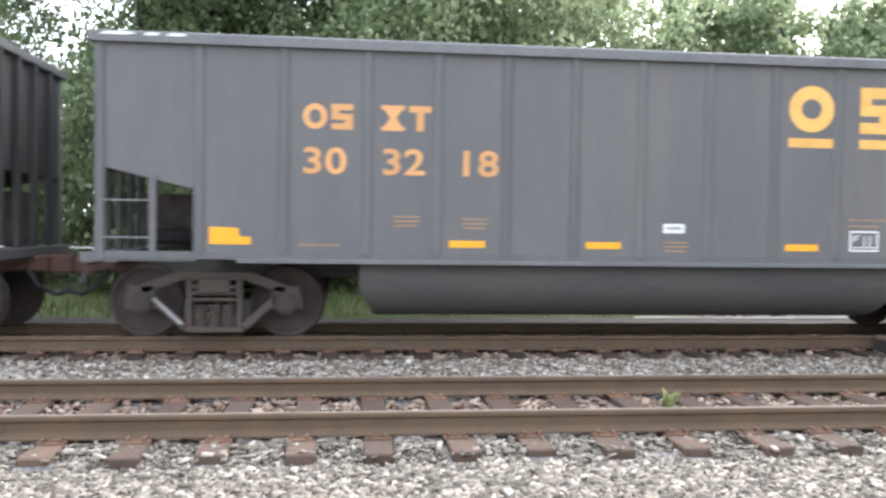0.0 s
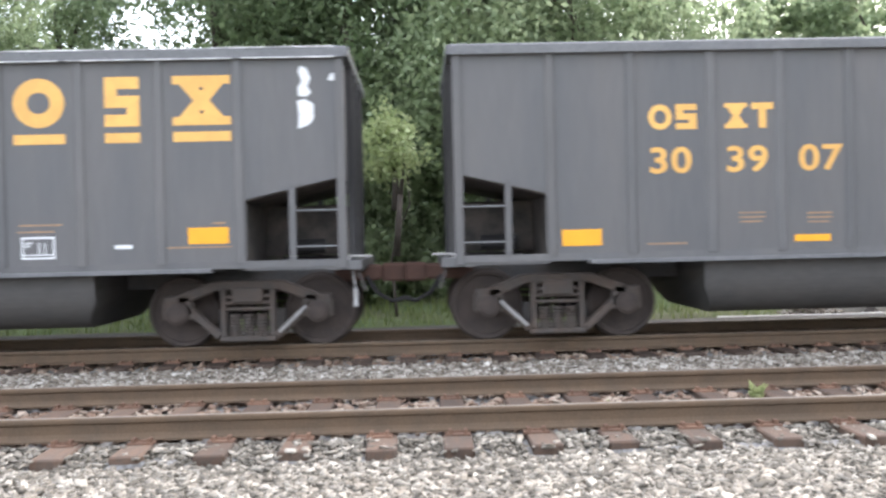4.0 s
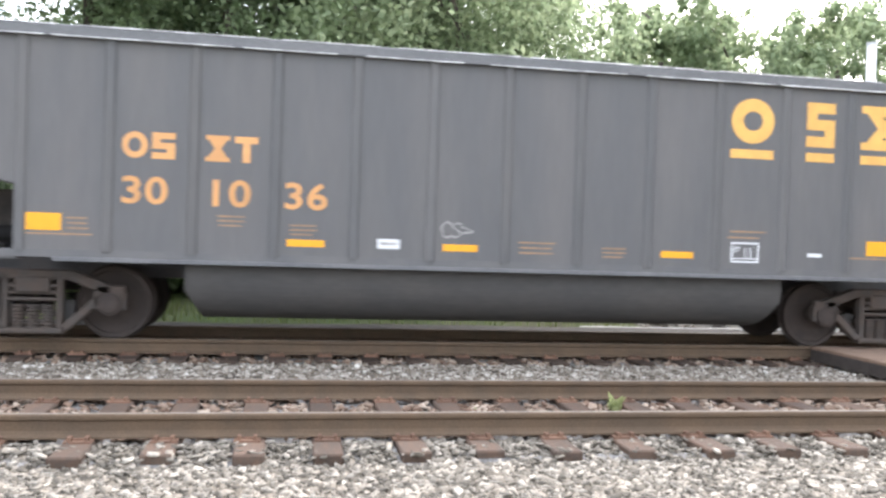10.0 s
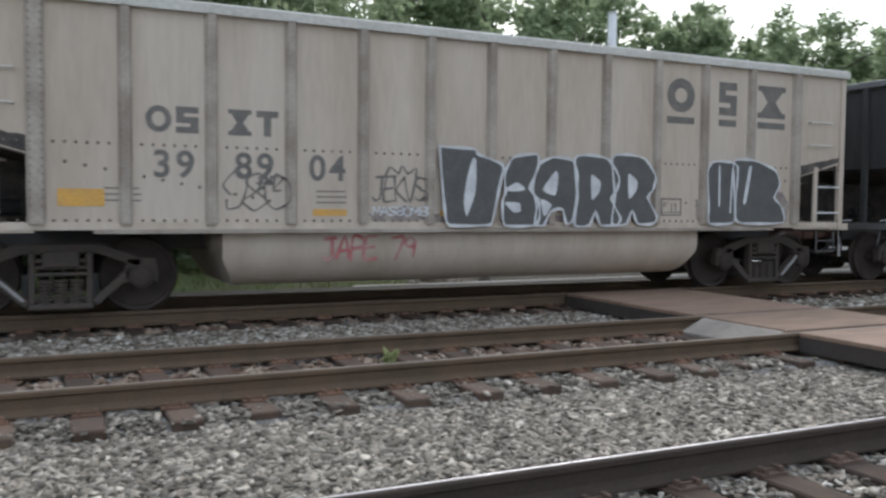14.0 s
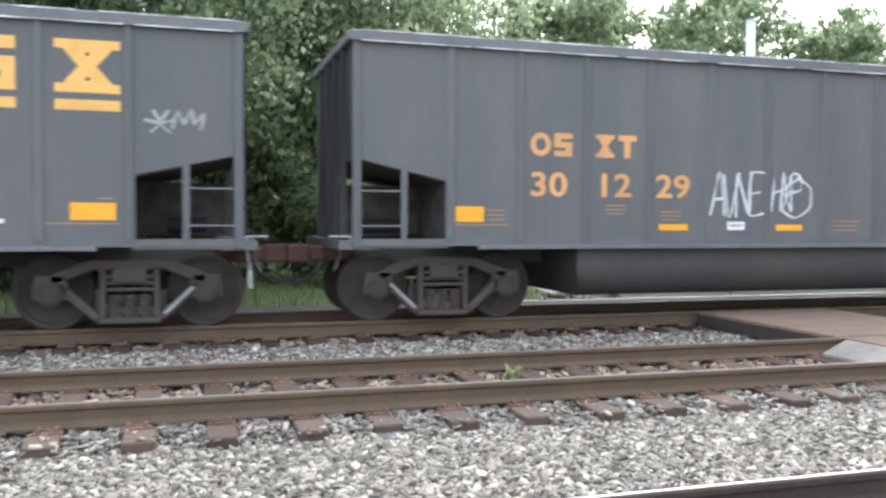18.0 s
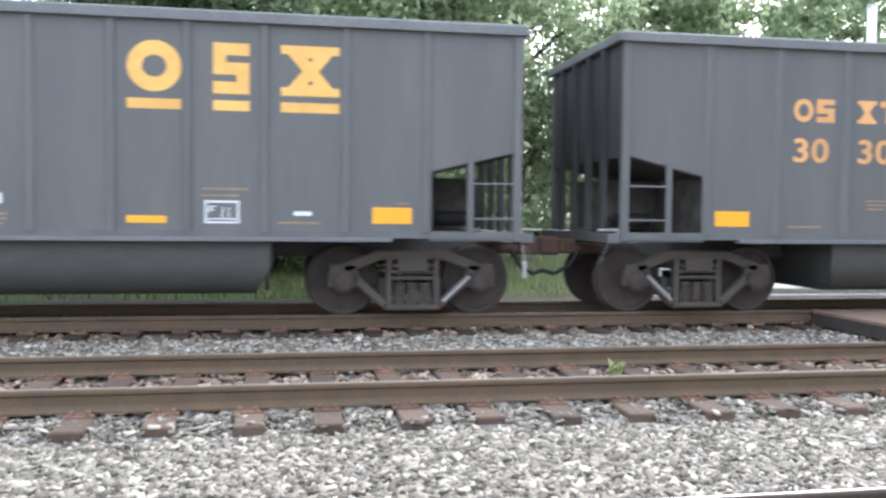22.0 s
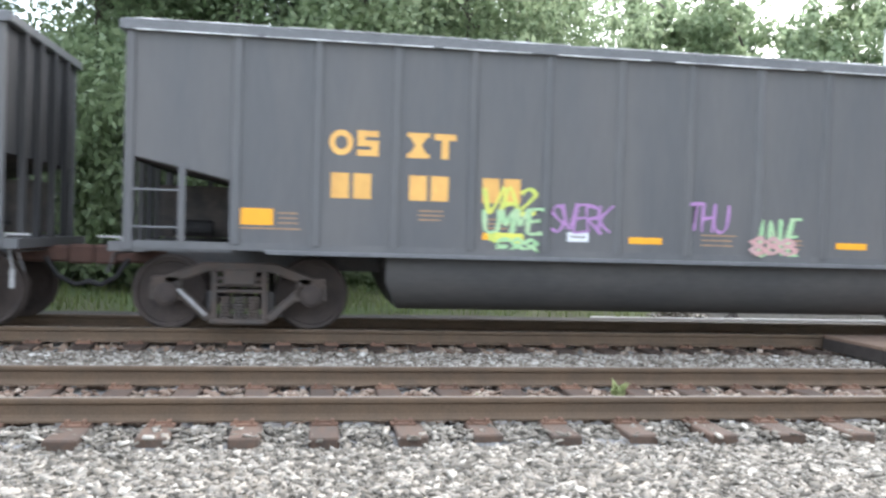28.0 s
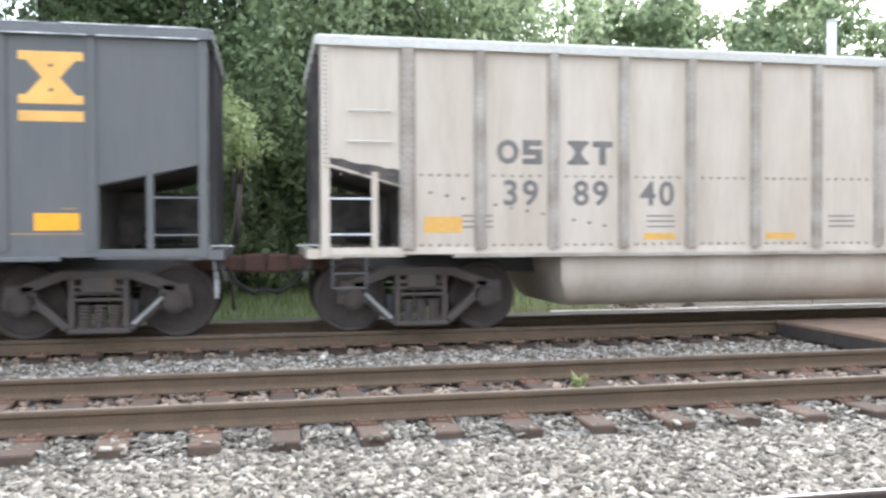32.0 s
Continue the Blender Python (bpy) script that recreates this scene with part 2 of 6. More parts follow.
PANEL = mat("red_brown_timber_panel", (0.225, 0.15, 0.104), (0.165, 0.112, 0.08), rough=0.85, scale=1.6, fine=30, mix=0.7, bump=0.25, vary=0.1, streak=(1, 4, 1))
PANEL_SIDE = mat("dark_panel_edge", (0.05, 0.04, 0.034), (0.034, 0.028, 0.025), rough=0.9, scale=6, fine=40, bump=0.3)
PALE_CONCRETE = mat("pale_concrete", (0.4, 0.37, 0.305), (0.31, 0.285, 0.235), rough=0.85, scale=2, fine=40, mix=0.6, bump=0.2)
ASPHALT = mat("worn_grey_asphalt", (0.116, 0.111, 0.101), (0.084, 0.081, 0.073), spec=0.2, rough=0.95, scale=1.1, fine=45, mix=0.9, bump=0.5, speck=(115, 0.27))
RAMP_PAINT = mat("weathered_ramp_concrete", (0.26, 0.23, 0.195), (0.19, 0.165, 0.14), rough=0.85, scale=3, fine=40, mix=0.7, bump=0.25)
TAN_STRIP = mat("tan_concrete_strip", (0.33, 0.26, 0.2), (0.26, 0.2, 0.155), rough=0.85, scale=3, fine=40, mix=0.7, bump=0.2)
SCUFF = mat("pale_scuffed_asphalt", (0.27, 0.265, 0.25), (0.13, 0.128, 0.12), rough=0.92, scale=14, fine=60, mix=1.0, bump=0.3)
PALE_LOT = mat("sunlit_pale_pavement", (0.52, 0.5, 0.46), (0.44, 0.42, 0.385), rough=0.85, scale=0.6, fine=20, mix=0.6, bump=0.1)
YELLOW_LINE = mat("worn_yellow_paint", (0.37, 0.262, 0.098), (0.22, 0.175, 0.1), rough=0.9, scale=11, fine=70, mix=0.6, bump=0.4, grainy=0.2)
EDGE_TIMBER = mat("dark_edge_timber", (0.066, 0.053, 0.044), (0.11, 0.088, 0.072), spec=0.12, rough=0.95, scale=3, fine=40, mix=0.7, bump=0.4, streak=(0.6, 6, 6))
YELLOW = mat("reflective_yellow", (0.78, 0.35, 0.012), (0.68, 0.29, 0.012), rough=0.5, scale=6, fine=12, mix=0.4, bump=0.0, grainy=0.05)
FADED_YELLOW = mat("faded_yellow_patch", (0.6, 0.33, 0.07), (0.5, 0.3, 0.1), rough=0.65, scale=6, fine=40, mix=0.8, bump=0.0)
LETTER_GOLD = mat("faded_gold_lettering", (0.68, 0.38, 0.1), (0.56, 0.3, 0.085), rough=0.6, scale=4, fine=12, mix=0.6, bump=0.0, vary=0.08, grainy=0.05)
LETTER_ORANGE = mat("faded_orange_lettering", (0.6, 0.3, 0.11), (0.48, 0.25, 0.11), rough=0.6, scale=4, fine=12, mix=0.6, bump=0.0, vary=0.1, grainy=0.05)
PRINT_INK = mat("rubbed_orange_print", (0.34, 0.2, 0.105), (0.24, 0.155, 0.1), rough=0.65, scale=6, fine=30, mix=0.8, bump=0.0)
LETTER_GREY = mat("grey_lettering", (0.13, 0.12, 0.11), (0.2, 0.18, 0.16), rough=0.7, scale=6, fine=40, mix=0.6, bump=0.0)
LABEL_WHITE = mat("white_stencil", (0.66, 0.66, 0.65), (0.52, 0.52, 0.52), rough=0.6, scale=8, fine=40, bump=0.0)
TAG_WHITE = mat("white_spray_paint", (0.6, 0.6, 0.6), (0.42, 0.42, 0.44), rough=0.7, scale=5, fine=40, mix=0.8, bump=0.0)
TAG_SMEAR = mat("rubbed_white_spray_paint", (0.44, 0.44, 0.44), (0.16, 0.16, 0.165), rough=0.75, scale=7, fine=40, mix=1.0, bump=0.0)
GRIME = mat("dark_purple_grime", (0.19, 0.15, 0.145), (0.36, 0.31, 0.265), rough=0.85, scale=5, fine=30, mix=0.9, bump=0.0)
TAG_BLACK = mat("black_spray_paint", (0.085, 0.083, 0.08), (0.12, 0.117, 0.11), rough=0.7, scale=5, fine=40, bump=0.0)
# soot on the white cars; also the painted-in shade inside every open corner
SOOT_SHADE = mat("soot_and_recess_black", (0.05, 0.045, 0.042), (0.12, 0.1, 0.085), rough=0.9, scale=4, fine=30, mix=0.8, bump=0.0)
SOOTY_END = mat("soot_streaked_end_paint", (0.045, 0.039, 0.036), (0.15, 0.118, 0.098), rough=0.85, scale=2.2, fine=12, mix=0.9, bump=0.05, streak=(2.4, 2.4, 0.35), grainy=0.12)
LETTER_FADED = mat("rubbed_brown_lettering", (0.3, 0.17, 0.1), (0.2, 0.13, 0.095), rough=0.7, scale=5, fine=30, mix=0.9, bump=0.0)
GREY_TIMBER = mat("bleached_edge_timber", (0.2, 0.18, 0.155), (0.13, 0.115, 0.1), spec=0.15, rough=0.95, scale=3, fine=40, mix=0.8, bump=0.4, streak=(0.6, 6, 6))
CAR_PAINT = mat("white_car_paint", (0.8, 0.8, 0.79), (0.74, 0.74, 0.74), rough=0.3, scale=2, fine=20, bump=0.0)
RUBBER = mat("black_rubber", (0.025, 0.024, 0.024), (0.035, 0.033, 0.032), rough=0.85, scale=6, fine=40, bump=0.0, spec=0.2)
TYRE = mat("tyre_rubber", (0.03, 0.03, 0.03), (0.045, 0.045, 0.045), rough=0.9, scale=6, fine=40, bump=0.0)
TAG_GREY = mat("grey_spray_paint", (0.25, 0.24, 0.23), (0.35, 0.33, 0.31), rough=0.7, scale=5, fine=40, mix=0.8, bump=0.0)
TAG_PURPLE = mat("purple_spray_paint", (0.36, 0.19, 0.37), (0.27, 0.15, 0.3), rough=0.7, scale=5, fine=40, mix=0.8, bump=0.0)
TAG_RED = mat("red_spray_paint", (0.4, 0.12, 0.12), (0.45, 0.3, 0.27), rough=0.7, scale=5, fine=40, mix=0.8, bump=0.0)
TAG_GREEN = mat("pale_green_spray_paint", (0.3, 0.5, 0.25), (0.42, 0.5, 0.3), rough=0.7, scale=5, fine=40, mix=0.8, bump=0.0)
TAG_PINK = mat("pink_spray_paint", (0.5, 0.28, 0.26), (0.42, 0.3, 0.28), rough=0.7, scale=5, fine=40, mix=0.8, bump=0.0)
TAG_YELLOW = mat("yellow_green_spray_paint", (0.6, 0.58, 0.1), (0.4, 0.5, 0.12), rough=0.7, scale=5, fine=40, mix=0.8, bump=0.0)
GALV = mat("grey_painted_rail", (0.19, 0.2, 0.2), (0.14, 0.15, 0.15), rough=0.55, metal=0.2, scale=4, fine=40, bump=0.05)
BARK = mat("grey_bark", (0.085, 0.068, 0.054), (0.052, 0.042, 0.034), rough=0.95, scale=5, fine=30, mix=0.9, bump=0.6, streak=(4, 4, 0.8))
GRASS = mat("grass_ground", (0.082, 0.112, 0.04), (0.1, 0.092, 0.052), rough=0.95, scale=0.8, fine=30, mix=0.7, bump=0.5)
LEAF_MAIN = island_mat("leaf_green", [(0.09, 0.13, 0.06), (0.12, 0.165, 0.075), (0.155, 0.205, 0.095), (0.19, 0.235, 0.115), (0.11, 0.145, 0.075)], 0.6, 0.68)
LEAF_PALE = island_mat("pale_leaf_green", [(0.125, 0.165, 0.08), (0.165, 0.21, 0.1), (0.205, 0.245, 0.125), (0.145, 0.185, 0.09)], 0.6, 0.68)
# leaf green raised to sunlit brightness, for the sapling only
LEAF_SUNLIT = island_mat("sunlit_leaf_green", [(0.235, 0.285, 0.115), (0.29, 0.33, 0.145), (0.34, 0.365, 0.175), (0.24, 0.285, 0.125)], 0.6, 0.6)
WEED_LEAF = island_mat("weed_leaf", [(0.19, 0.22, 0.08), (0.23, 0.26, 0.1), (0.27, 0.29, 0.12)], 0.6, 0.4)
BLADE = island_mat("grass_blade", [(0.1, 0.135, 0.035), (0.14, 0.175, 0.048), (0.19, 0.2, 0.07)], 0.7, 0.4)
BRIDGE = mat("bridge_concrete", (0.4, 0.39, 0.37), (0.3, 0.29, 0.28), rough=0.85, scale=0.5, fine=8, mix=0.6, bump=0.1)
GIRDER = mat("dark_girder", (0.13, 0.13, 0.13), (0.09, 0.09, 0.09), rough=0.7, scale=1, fine=10, bump=0.05)
MAST = mat("pale_mast_paint", (0.6, 0.6, 0.6), (0.5, 0.5, 0.5), rough=0.5, scale=3, fine=20, bump=0.03)
PALE_GRIT = island_mat("pale_grit", [(0.26, 0.25, 0.225), (0.4, 0.38, 0.345), (0.55, 0.53, 0.49)])
SIGNAL_BLACK = mat("signal_black", (0.06, 0.06, 0.062), (0.08, 0.08, 0.08), rough=0.6, scale=3, fine=20, bump=0.03)
CLEAR = mat("dark_window_glass", (0.03, 0.035, 0.04), (0.03, 0.03, 0.035), rough=0.1, scale=3, fine=20, bump=0.0, spec=0.6)


# ---- mesh building ----
class Geo:
    """Points and faces of one part."""

    def __init__(self):
        self.v, self.f, self.m = [], [], []
        self.slot = 0

    def add(self, verts, faces):
        k = len(self.v)
        self.v += [tuple(p) for p in verts]
        self.f += [tuple(i + k for i in f) for f in faces]
        self.m += [self.slot] * len(faces)
        return self

    def box(self, x0, x1, y0, y1, z0, z1):
        return self.add([(x, y, z) for x in (x0, x1) for y in (y0, y1) for z in (z0, z1)],
                        [(0, 1, 3, 2), (4, 6, 7, 5), (0, 4, 5, 1), (2, 3, 7, 6), (0, 2, 6, 4), (1, 5, 7, 3)])

    def prism(self, outline, d0, d1, axis="y"):
        """A flat outline pushed from d0 to d1 along an axis: (x, z) for y, (y, z) for x, (x, y) for z."""
        put = {"y": lambda p, d: (p[0], d, p[1]), "x": lambda p, d: (d, p[0], p[1]), "z": lambda p, d: (p[0], p[1], d)}[axis]
        n = len(outline)
        faces = [tuple(range(n)), tuple(range(2 * n - 1, n - 1, -1))] + [(i, i + n, (i + 1) % n + n, (i + 1) % n) for i in range(n)]
        return self.add([put(p, d) for d in (d0, d1) for p in outline], faces)

    def rod(self, a, b, r, n=8, r2=None):
        a, b = Vector(a), Vector(b)
        turn = (b - a).to_track_quat("Z", "Y").to_matrix()
        ring = [turn @ Vector((math.cos(6.2832 * i / n), math.sin(6.2832 * i / n), 0)) for i in range(n)]
        verts = [a + p * r for p in ring] + [b + p * (r if r2 is None else r2) for p in ring]
        return self.add(verts, [(i, (i + 1) % n, (i + 1) % n + n, i + n) for i in range(n)] + [tuple(range(n - 1, -1, -1)), tuple(range(n, 2 * n))])

    def lathe(self, profile, n=28, centre=(0, 0, 0)):
        """A profile of (radius, y) turned round the y axis."""
        cx, cy, cz = centre
        verts = [(cx + r * math.cos(6.2832 * i / n), cy + y, cz + r * math.sin(6.2832 * i / n)) for r, y in profile for i in range(n)]
        faces = [(k * n + i, k * n + (i + 1) % n, (k + 1) * n + (i + 1) % n, (k + 1) * n + i) for k in range(len(profile) - 1) for i in range(n)]
        return self.add(verts, faces + [tuple(range(n - 1, -1, -1)), tuple(range((len(profile) - 1) * n, len(profile) * n))])

    def tube(self, points, radii, n=9):
        """One skin along a bent line, its radius changing from point to point."""
        verts = [(p[0] + r * math.cos(6.2832 * i / n), p[1] + r * math.sin(6.2832 * i / n), p[2]) for p, r in zip(points, radii) for i in range(n)]
        faces = [(k * n + i, k * n + (i + 1) % n, (k + 1) * n + (i + 1) % n, (k + 1) * n + i) for k in range(len(points) - 1) for i in range(n)]
        return self.add(verts, faces + [tuple(range(n - 1, -1, -1)), tuple(range((len(points) - 1) * n, len(points) * n))])

    def mesh(self, name, mats, bevel=0.0, smooth=False):
        me = bpy.data.meshes.new(name)
        me.from_pydata(self.v, [], self.f)
        for m in mats if isinstance(mats, (list, tuple)) else [mats]:
            me.materials.append(m)
        me.polygons.foreach_set("material_index", self.m)
        bm = bmesh.new()
        bm.from_mesh(me)
        bmesh.ops.recalc_face_normals(bm, faces=bm.faces)
        if bevel:
            edges = [e for e in bm.edges if len(e.link_faces) == 2 and e.calc_face_angle(0) > 0.6]
            bmesh.ops.bevel(bm, geom=edges, offset=bevel, segments=1, affect="EDGES", clamp_overlap=True)
        bm.to_mesh(me)
        bm.free()
        if smooth:
            me.polygons.foreach_set("use_smooth", [True] * len(me.polygons))
        me.update()
        return me


def part(name, me, parent, label="", at=None):
    ob = new(name, me)
    ob.parent = parent
    if at is not None:
        ob.matrix_basis = at
    if label:
        ob["label"] = label
    return ob


def thing(name, label, category, group="", kind="", me=None, at=None):
    ob = tagged(new(name, me), label, category, group, kind)
    if at is not None:
        ob.matrix_basis = at
    return ob


def raw(name, verts, faces, material):
    """A mesh straight from arrays, for many small loose pieces; all faces have the same number of corners."""
    verts, faces = np.asarray(verts, np.float32), np.asarray(faces, np.int32)
    me = bpy.data.meshes.new(name)
    me.vertices.add(len(verts))
    me.vertices.foreach_set("co", verts.ravel())
    me.loops.add(faces.size)
    me.loops.foreach_set("vertex_index", faces.ravel())
    me.polygons.add(len(faces))
    me.polygons.foreach_set("loop_start", np.arange(len(faces), dtype=np.int32) * faces.shape[1])
    me.materials.append(material)
    me.update(calc_edges=True)
    me.validate()
    return me


# ---- plan: x along the line, y away from the platform, z = 0 at the rail heads ----
NEAR, MIDDLE, TRAIN = 3.03, 7.53, 12.05     # centre lines of the three tracks
TIE_TOP = -0.19
TIE_STEP = 0.607
WEST, EAST = -60.0, 260.0
CROSS_0, CROSS_1 = 7.35, 9.55               # the foot crossing

# ---- ground ----
g = Geo()
g.add([(-2500, -2500, -0.62), (2500, -2500, -0.62), (2500, 2500, -0.62), (-2500, 2500, -0.62)], [(0, 1, 2, 3)])
thing("ground", "flat grassy ground beside the railway", "ground", kind="structure", me=g.mesh("ground", GRASS))


def bed_drop(y):
    """The bed lies lower between the tracks than in the cribs between the ties."""
    return -0.07 if 4.5 < y < 6.2 else (-0.04 if 8.9 < y < 10.7 else (-0.02 if abs(y - NEAR) < 0.75 else 0.0))


def bed(name, y0, y1, z, material, label, x0=WEST, x1=EAST):
    """A strip of ballast with an uneven top, shoulders and a foot below the ground."""
    nx, ny = 320, max(int((y1 - y0) / 0.16), 4)
    xs = np.linspace(x0, x1, nx)
    ys = np.linspace(y0, y1, ny)
    rng = np.random.default_rng(int(abs(y0) * 100))
    verts = [(x, y, z + bed_drop(y) + rng.uniform(-0.012, 0.012)) for x in xs for y in ys]
    for x in xs:
        verts += [(x, y0 - 0.05, -0.7), (x, y1 + 0.05, -0.7)]
    faces = [(i * ny + j, (i + 1) * ny + j, (i + 1) * ny + j + 1, i * ny + j + 1) for i in range(nx - 1) for j in range(ny - 1)]
    k = nx * ny
    for i in range(nx - 1):
        faces += [(k + 2 * i, k + 2 * i + 2, (i + 1) * ny, i * ny), (i * ny + ny - 1, (i + 1) * ny + ny - 1, k + 2 * i + 3, k + 2 * i + 1)]
    return thing(name, label, "ballast", kind="structure", me=raw(name, verts, faces, material))


bed("ballast_bed", 1.05, 14.6, -0.245, BALLAST_BED, "grey crushed stone ballast under three tracks")

# ---- far side: grass verge and a pale concrete platform behind the train ----
g = Geo()
nv = 60
for k in range(nv):
    xa, xb = -60 + 66.9 * k / nv, -60 + 66.9 * (k + 1) / nv
    prof = [(14.95, -0.22), (15.3, -0.12), (17.0, 0.0), (19.5, 0.25), (24, 0.6), (40, 1.2), (40, -0.7), (14.95, -0.7)]
    g.prism(prof, xa, xb, "x")
thing("verge", "grassy bank rising towards the trees", "verge", kind="structure", me=g.mesh("verge", GRASS))
far_platform = thing("far_platform", "bright pale concrete paving beyond the third track", "paving", kind="structure")
for k in range(14):
    for y0, y1 in ((15.45, 18.98), (19.0, 22.98), (23.0, 27.0)):
        g = Geo().box(6.92 + 4.0 * k, 6.92 + 4.0 * (k + 1) - 0.02, y0, y1, -0.65, -0.055)
        part("slab", g.mesh("slab", PALE_LOT, 0.02), far_platform)
thing("backdrop_bank", "wooded bank behind the far platform", "bank", kind="structure",
      me=Geo().prism([(27.0, -0.7), (27.0, -0.05), (30, 0.2), (45, 1.0), (45, -0.7)], 6.9, 240, "x").mesh("bank", GRASS))
# dark strip added beyond the far track, with the bed's shade as its colour
g = Geo()
shoulder_rng = random.Random(77)
top = [-0.165]
for k in range(150):
    top.append(max(-0.2, min(-0.15, top[-1] + shoulder_rng.uniform(-0.012, 0.012))))
for k in range(150):
    x0, x1 = -60 + 0.8 * k, -59.2 + 0.8 * k
    za, zb = top[k], top[k + 1]
    g.add([(x0, 13.3, -0.27), (x1, 13.3, -0.27), (x0, 14.3, za - 0.03), (x1, 14.3, zb - 0.03), (x0, 14.93, za), (x1, 14.93, zb), (x0, 14.94, -0.6), (x1, 14.94, -0.6)],
          [(0, 1, 3, 2), (2, 3, 5, 4), (4, 5, 7, 6)])
thing("cinder_shoulder", "dark shoulder between the far track and the kerb, coloured as shaded bed", "shoulder", kind="structure", me=g.mesh("cinder_shoulder", DARK_STONE))
far_kerb = thing("far_kerb", "low pale concrete kerb beyond the far track", "kerb", kind="structure")
for k in range(18):
    part("kerb_stone", Geo().box(5.2 + 3.0 * k, 5.2 + 3.0 * k + 2.98, 14.94, 15.06, -0.5, -0.145).mesh("kerb_stone", PALE_LOT, 0.015), far_kerb)
foot = [(0.19 * math.cos(0.9 * k) * (1 + 0.2 * math.sin(5 * k)), 0.12 * math.sin(0.9 * k), 0.0) for k in range(7)]
g = Geo().add(foot + [(-0.09, 0.0, 0.1), (0.03, -0.03, 0.13), (0.1, 0.03, 0.085)],
              [(0, 1, 9), (1, 2, 8, 9), (2, 3, 7, 8), (3, 4, 7), (4, 5, 8, 7), (5, 6, 9, 8), (6, 0, 9)])
thing("rock", "dark lump of rock beside the pale paving", "rock", at=pose(8.1, 15.26, -0.18), me=g.mesh("rock", DARK_STONE))
# ---- tracks ----
HEAD = [(-0.036, -0.04), (-0.038, -0.012), (-0.03, -0.002), (0.0, 0.0), (0.03, -0.002), (0.038, -0.012), (0.036, -0.04)]
WEB = [(0.036, -0.04), (0.01, -0.055), (0.009, -0.13), (0.03, -0.15), (0.074, -0.165), (0.074, -0.178), (-0.074, -0.178), (-0.074, -0.165),
       (-0.03, -0.15), (-0.009, -0.13), (-0.01, -0.055), (-0.036, -0.04)]


def rail_mesh(head, web=RAIL_RUST, band=0.017):
    """The rail, with the worn running band along the top of its head."""
    g = Geo()
    g.prism(WEB + HEAD[1:-1], WEST, EAST, "x")
    g.slot = 1
    g.prism([(-band, -0.0008), (-band + 0.002, 0.0012), (band - 0.002, 0.0012), (band, -0.0008)], WEST, EAST, "x")
    return g.mesh("rail", [web, head])


tie_meshes = []
for k in range(8):
    rng = random.Random(40 + k)
    g = Geo()
    w = 0.115 + rng.uniform(-0.008, 0.01)
    ends = [(-1.3, -0.17), (-1.3 + rng.uniform(0, 0.02), 0), (1.3, 0), (1.3, -0.17)]
    g.prism(ends, -w, w, "x")
    tie_meshes.append(g.mesh("tie", TIE_WOOD if k < 4 else TIE_RUSTY, 0.012))
plate_mesh = Geo().box(-0.1, 0.1, -0.17, 0.17, 0.0, 0.014).box(-0.075, 0.075, -0.115, -0.09, 0.014, 0.026).box(-0.075, 0.075, 0.09, 0.115, 0.014, 0.026)
for sx in (-0.06, 0.06):
    for sy in (-0.105, 0.105, -0.145, 0.145):
        plate_mesh.box(sx - 0.014, sx + 0.014, sy - 0.014, sy + 0.014, 0.014, 0.045)
plate_mesh, plate_dark = plate_mesh.mesh("tie_plate", PLATE_RUST), plate_mesh.mesh("tie_plate", PLATE_DARK)


def track(y, head, label, near_0, near_1, phase, seed):
    rng = random.Random(seed)
    ob = thing("railway_track", label, "railway track", kind="structure", at=pose(0, y, 0))
    rm = rail_mesh(head, RAIL_DARK, 0.0105) if y == NEAR else rail_mesh(head)
    for s in (-0.756, 0.756):
        part("rail", rm, ob, at=pose(0, s, 0))
    rest = Geo()
    k = int((WEST + 1) / TIE_STEP)
    while k * TIE_STEP + phase < EAST - 1:
        x = k * TIE_STEP + phase
        if near_0 <= x <= near_1:
            m = pose(x + rng.uniform(-0.03, 0.03), rng.uniform(-0.04, 0.04), TIE_TOP, 0, 0, rng.uniform(-1.2, 1.2))
            part("tie", rng.choice(tie_meshes[4:] if y == MIDDLE else tie_meshes[:4]), ob, at=m)
            for s in (-0.756, 0.756):
                part("tie_plate", plate_dark if y == NEAR else plate_mesh, ob, at=pose(x, s, TIE_TOP))
        elif not (y == TRAIN and x < near_0 - 20):
            rest.box(x - 0.115, x + 0.115, -1.3, 1.3, TIE_TOP - 0.15, TIE_TOP)
        k += 1
    tagged(part("far_ties", rest.mesh("far_ties", TIE_WOOD), ob), kind="stuff")
    return ob


track(NEAR, RAIL_TOP, "near track with shiny rail heads on weathered ties", -3, 42, 0.1, 1)
track(MIDDLE, RAIL_DULL, "middle track with dull brown rails on rust-stained ties", -9, 34, 0.24, 2)
track(TRAIN, RAIL_DULL, "far track under the coal train", -10, 30, 0.4, 3)


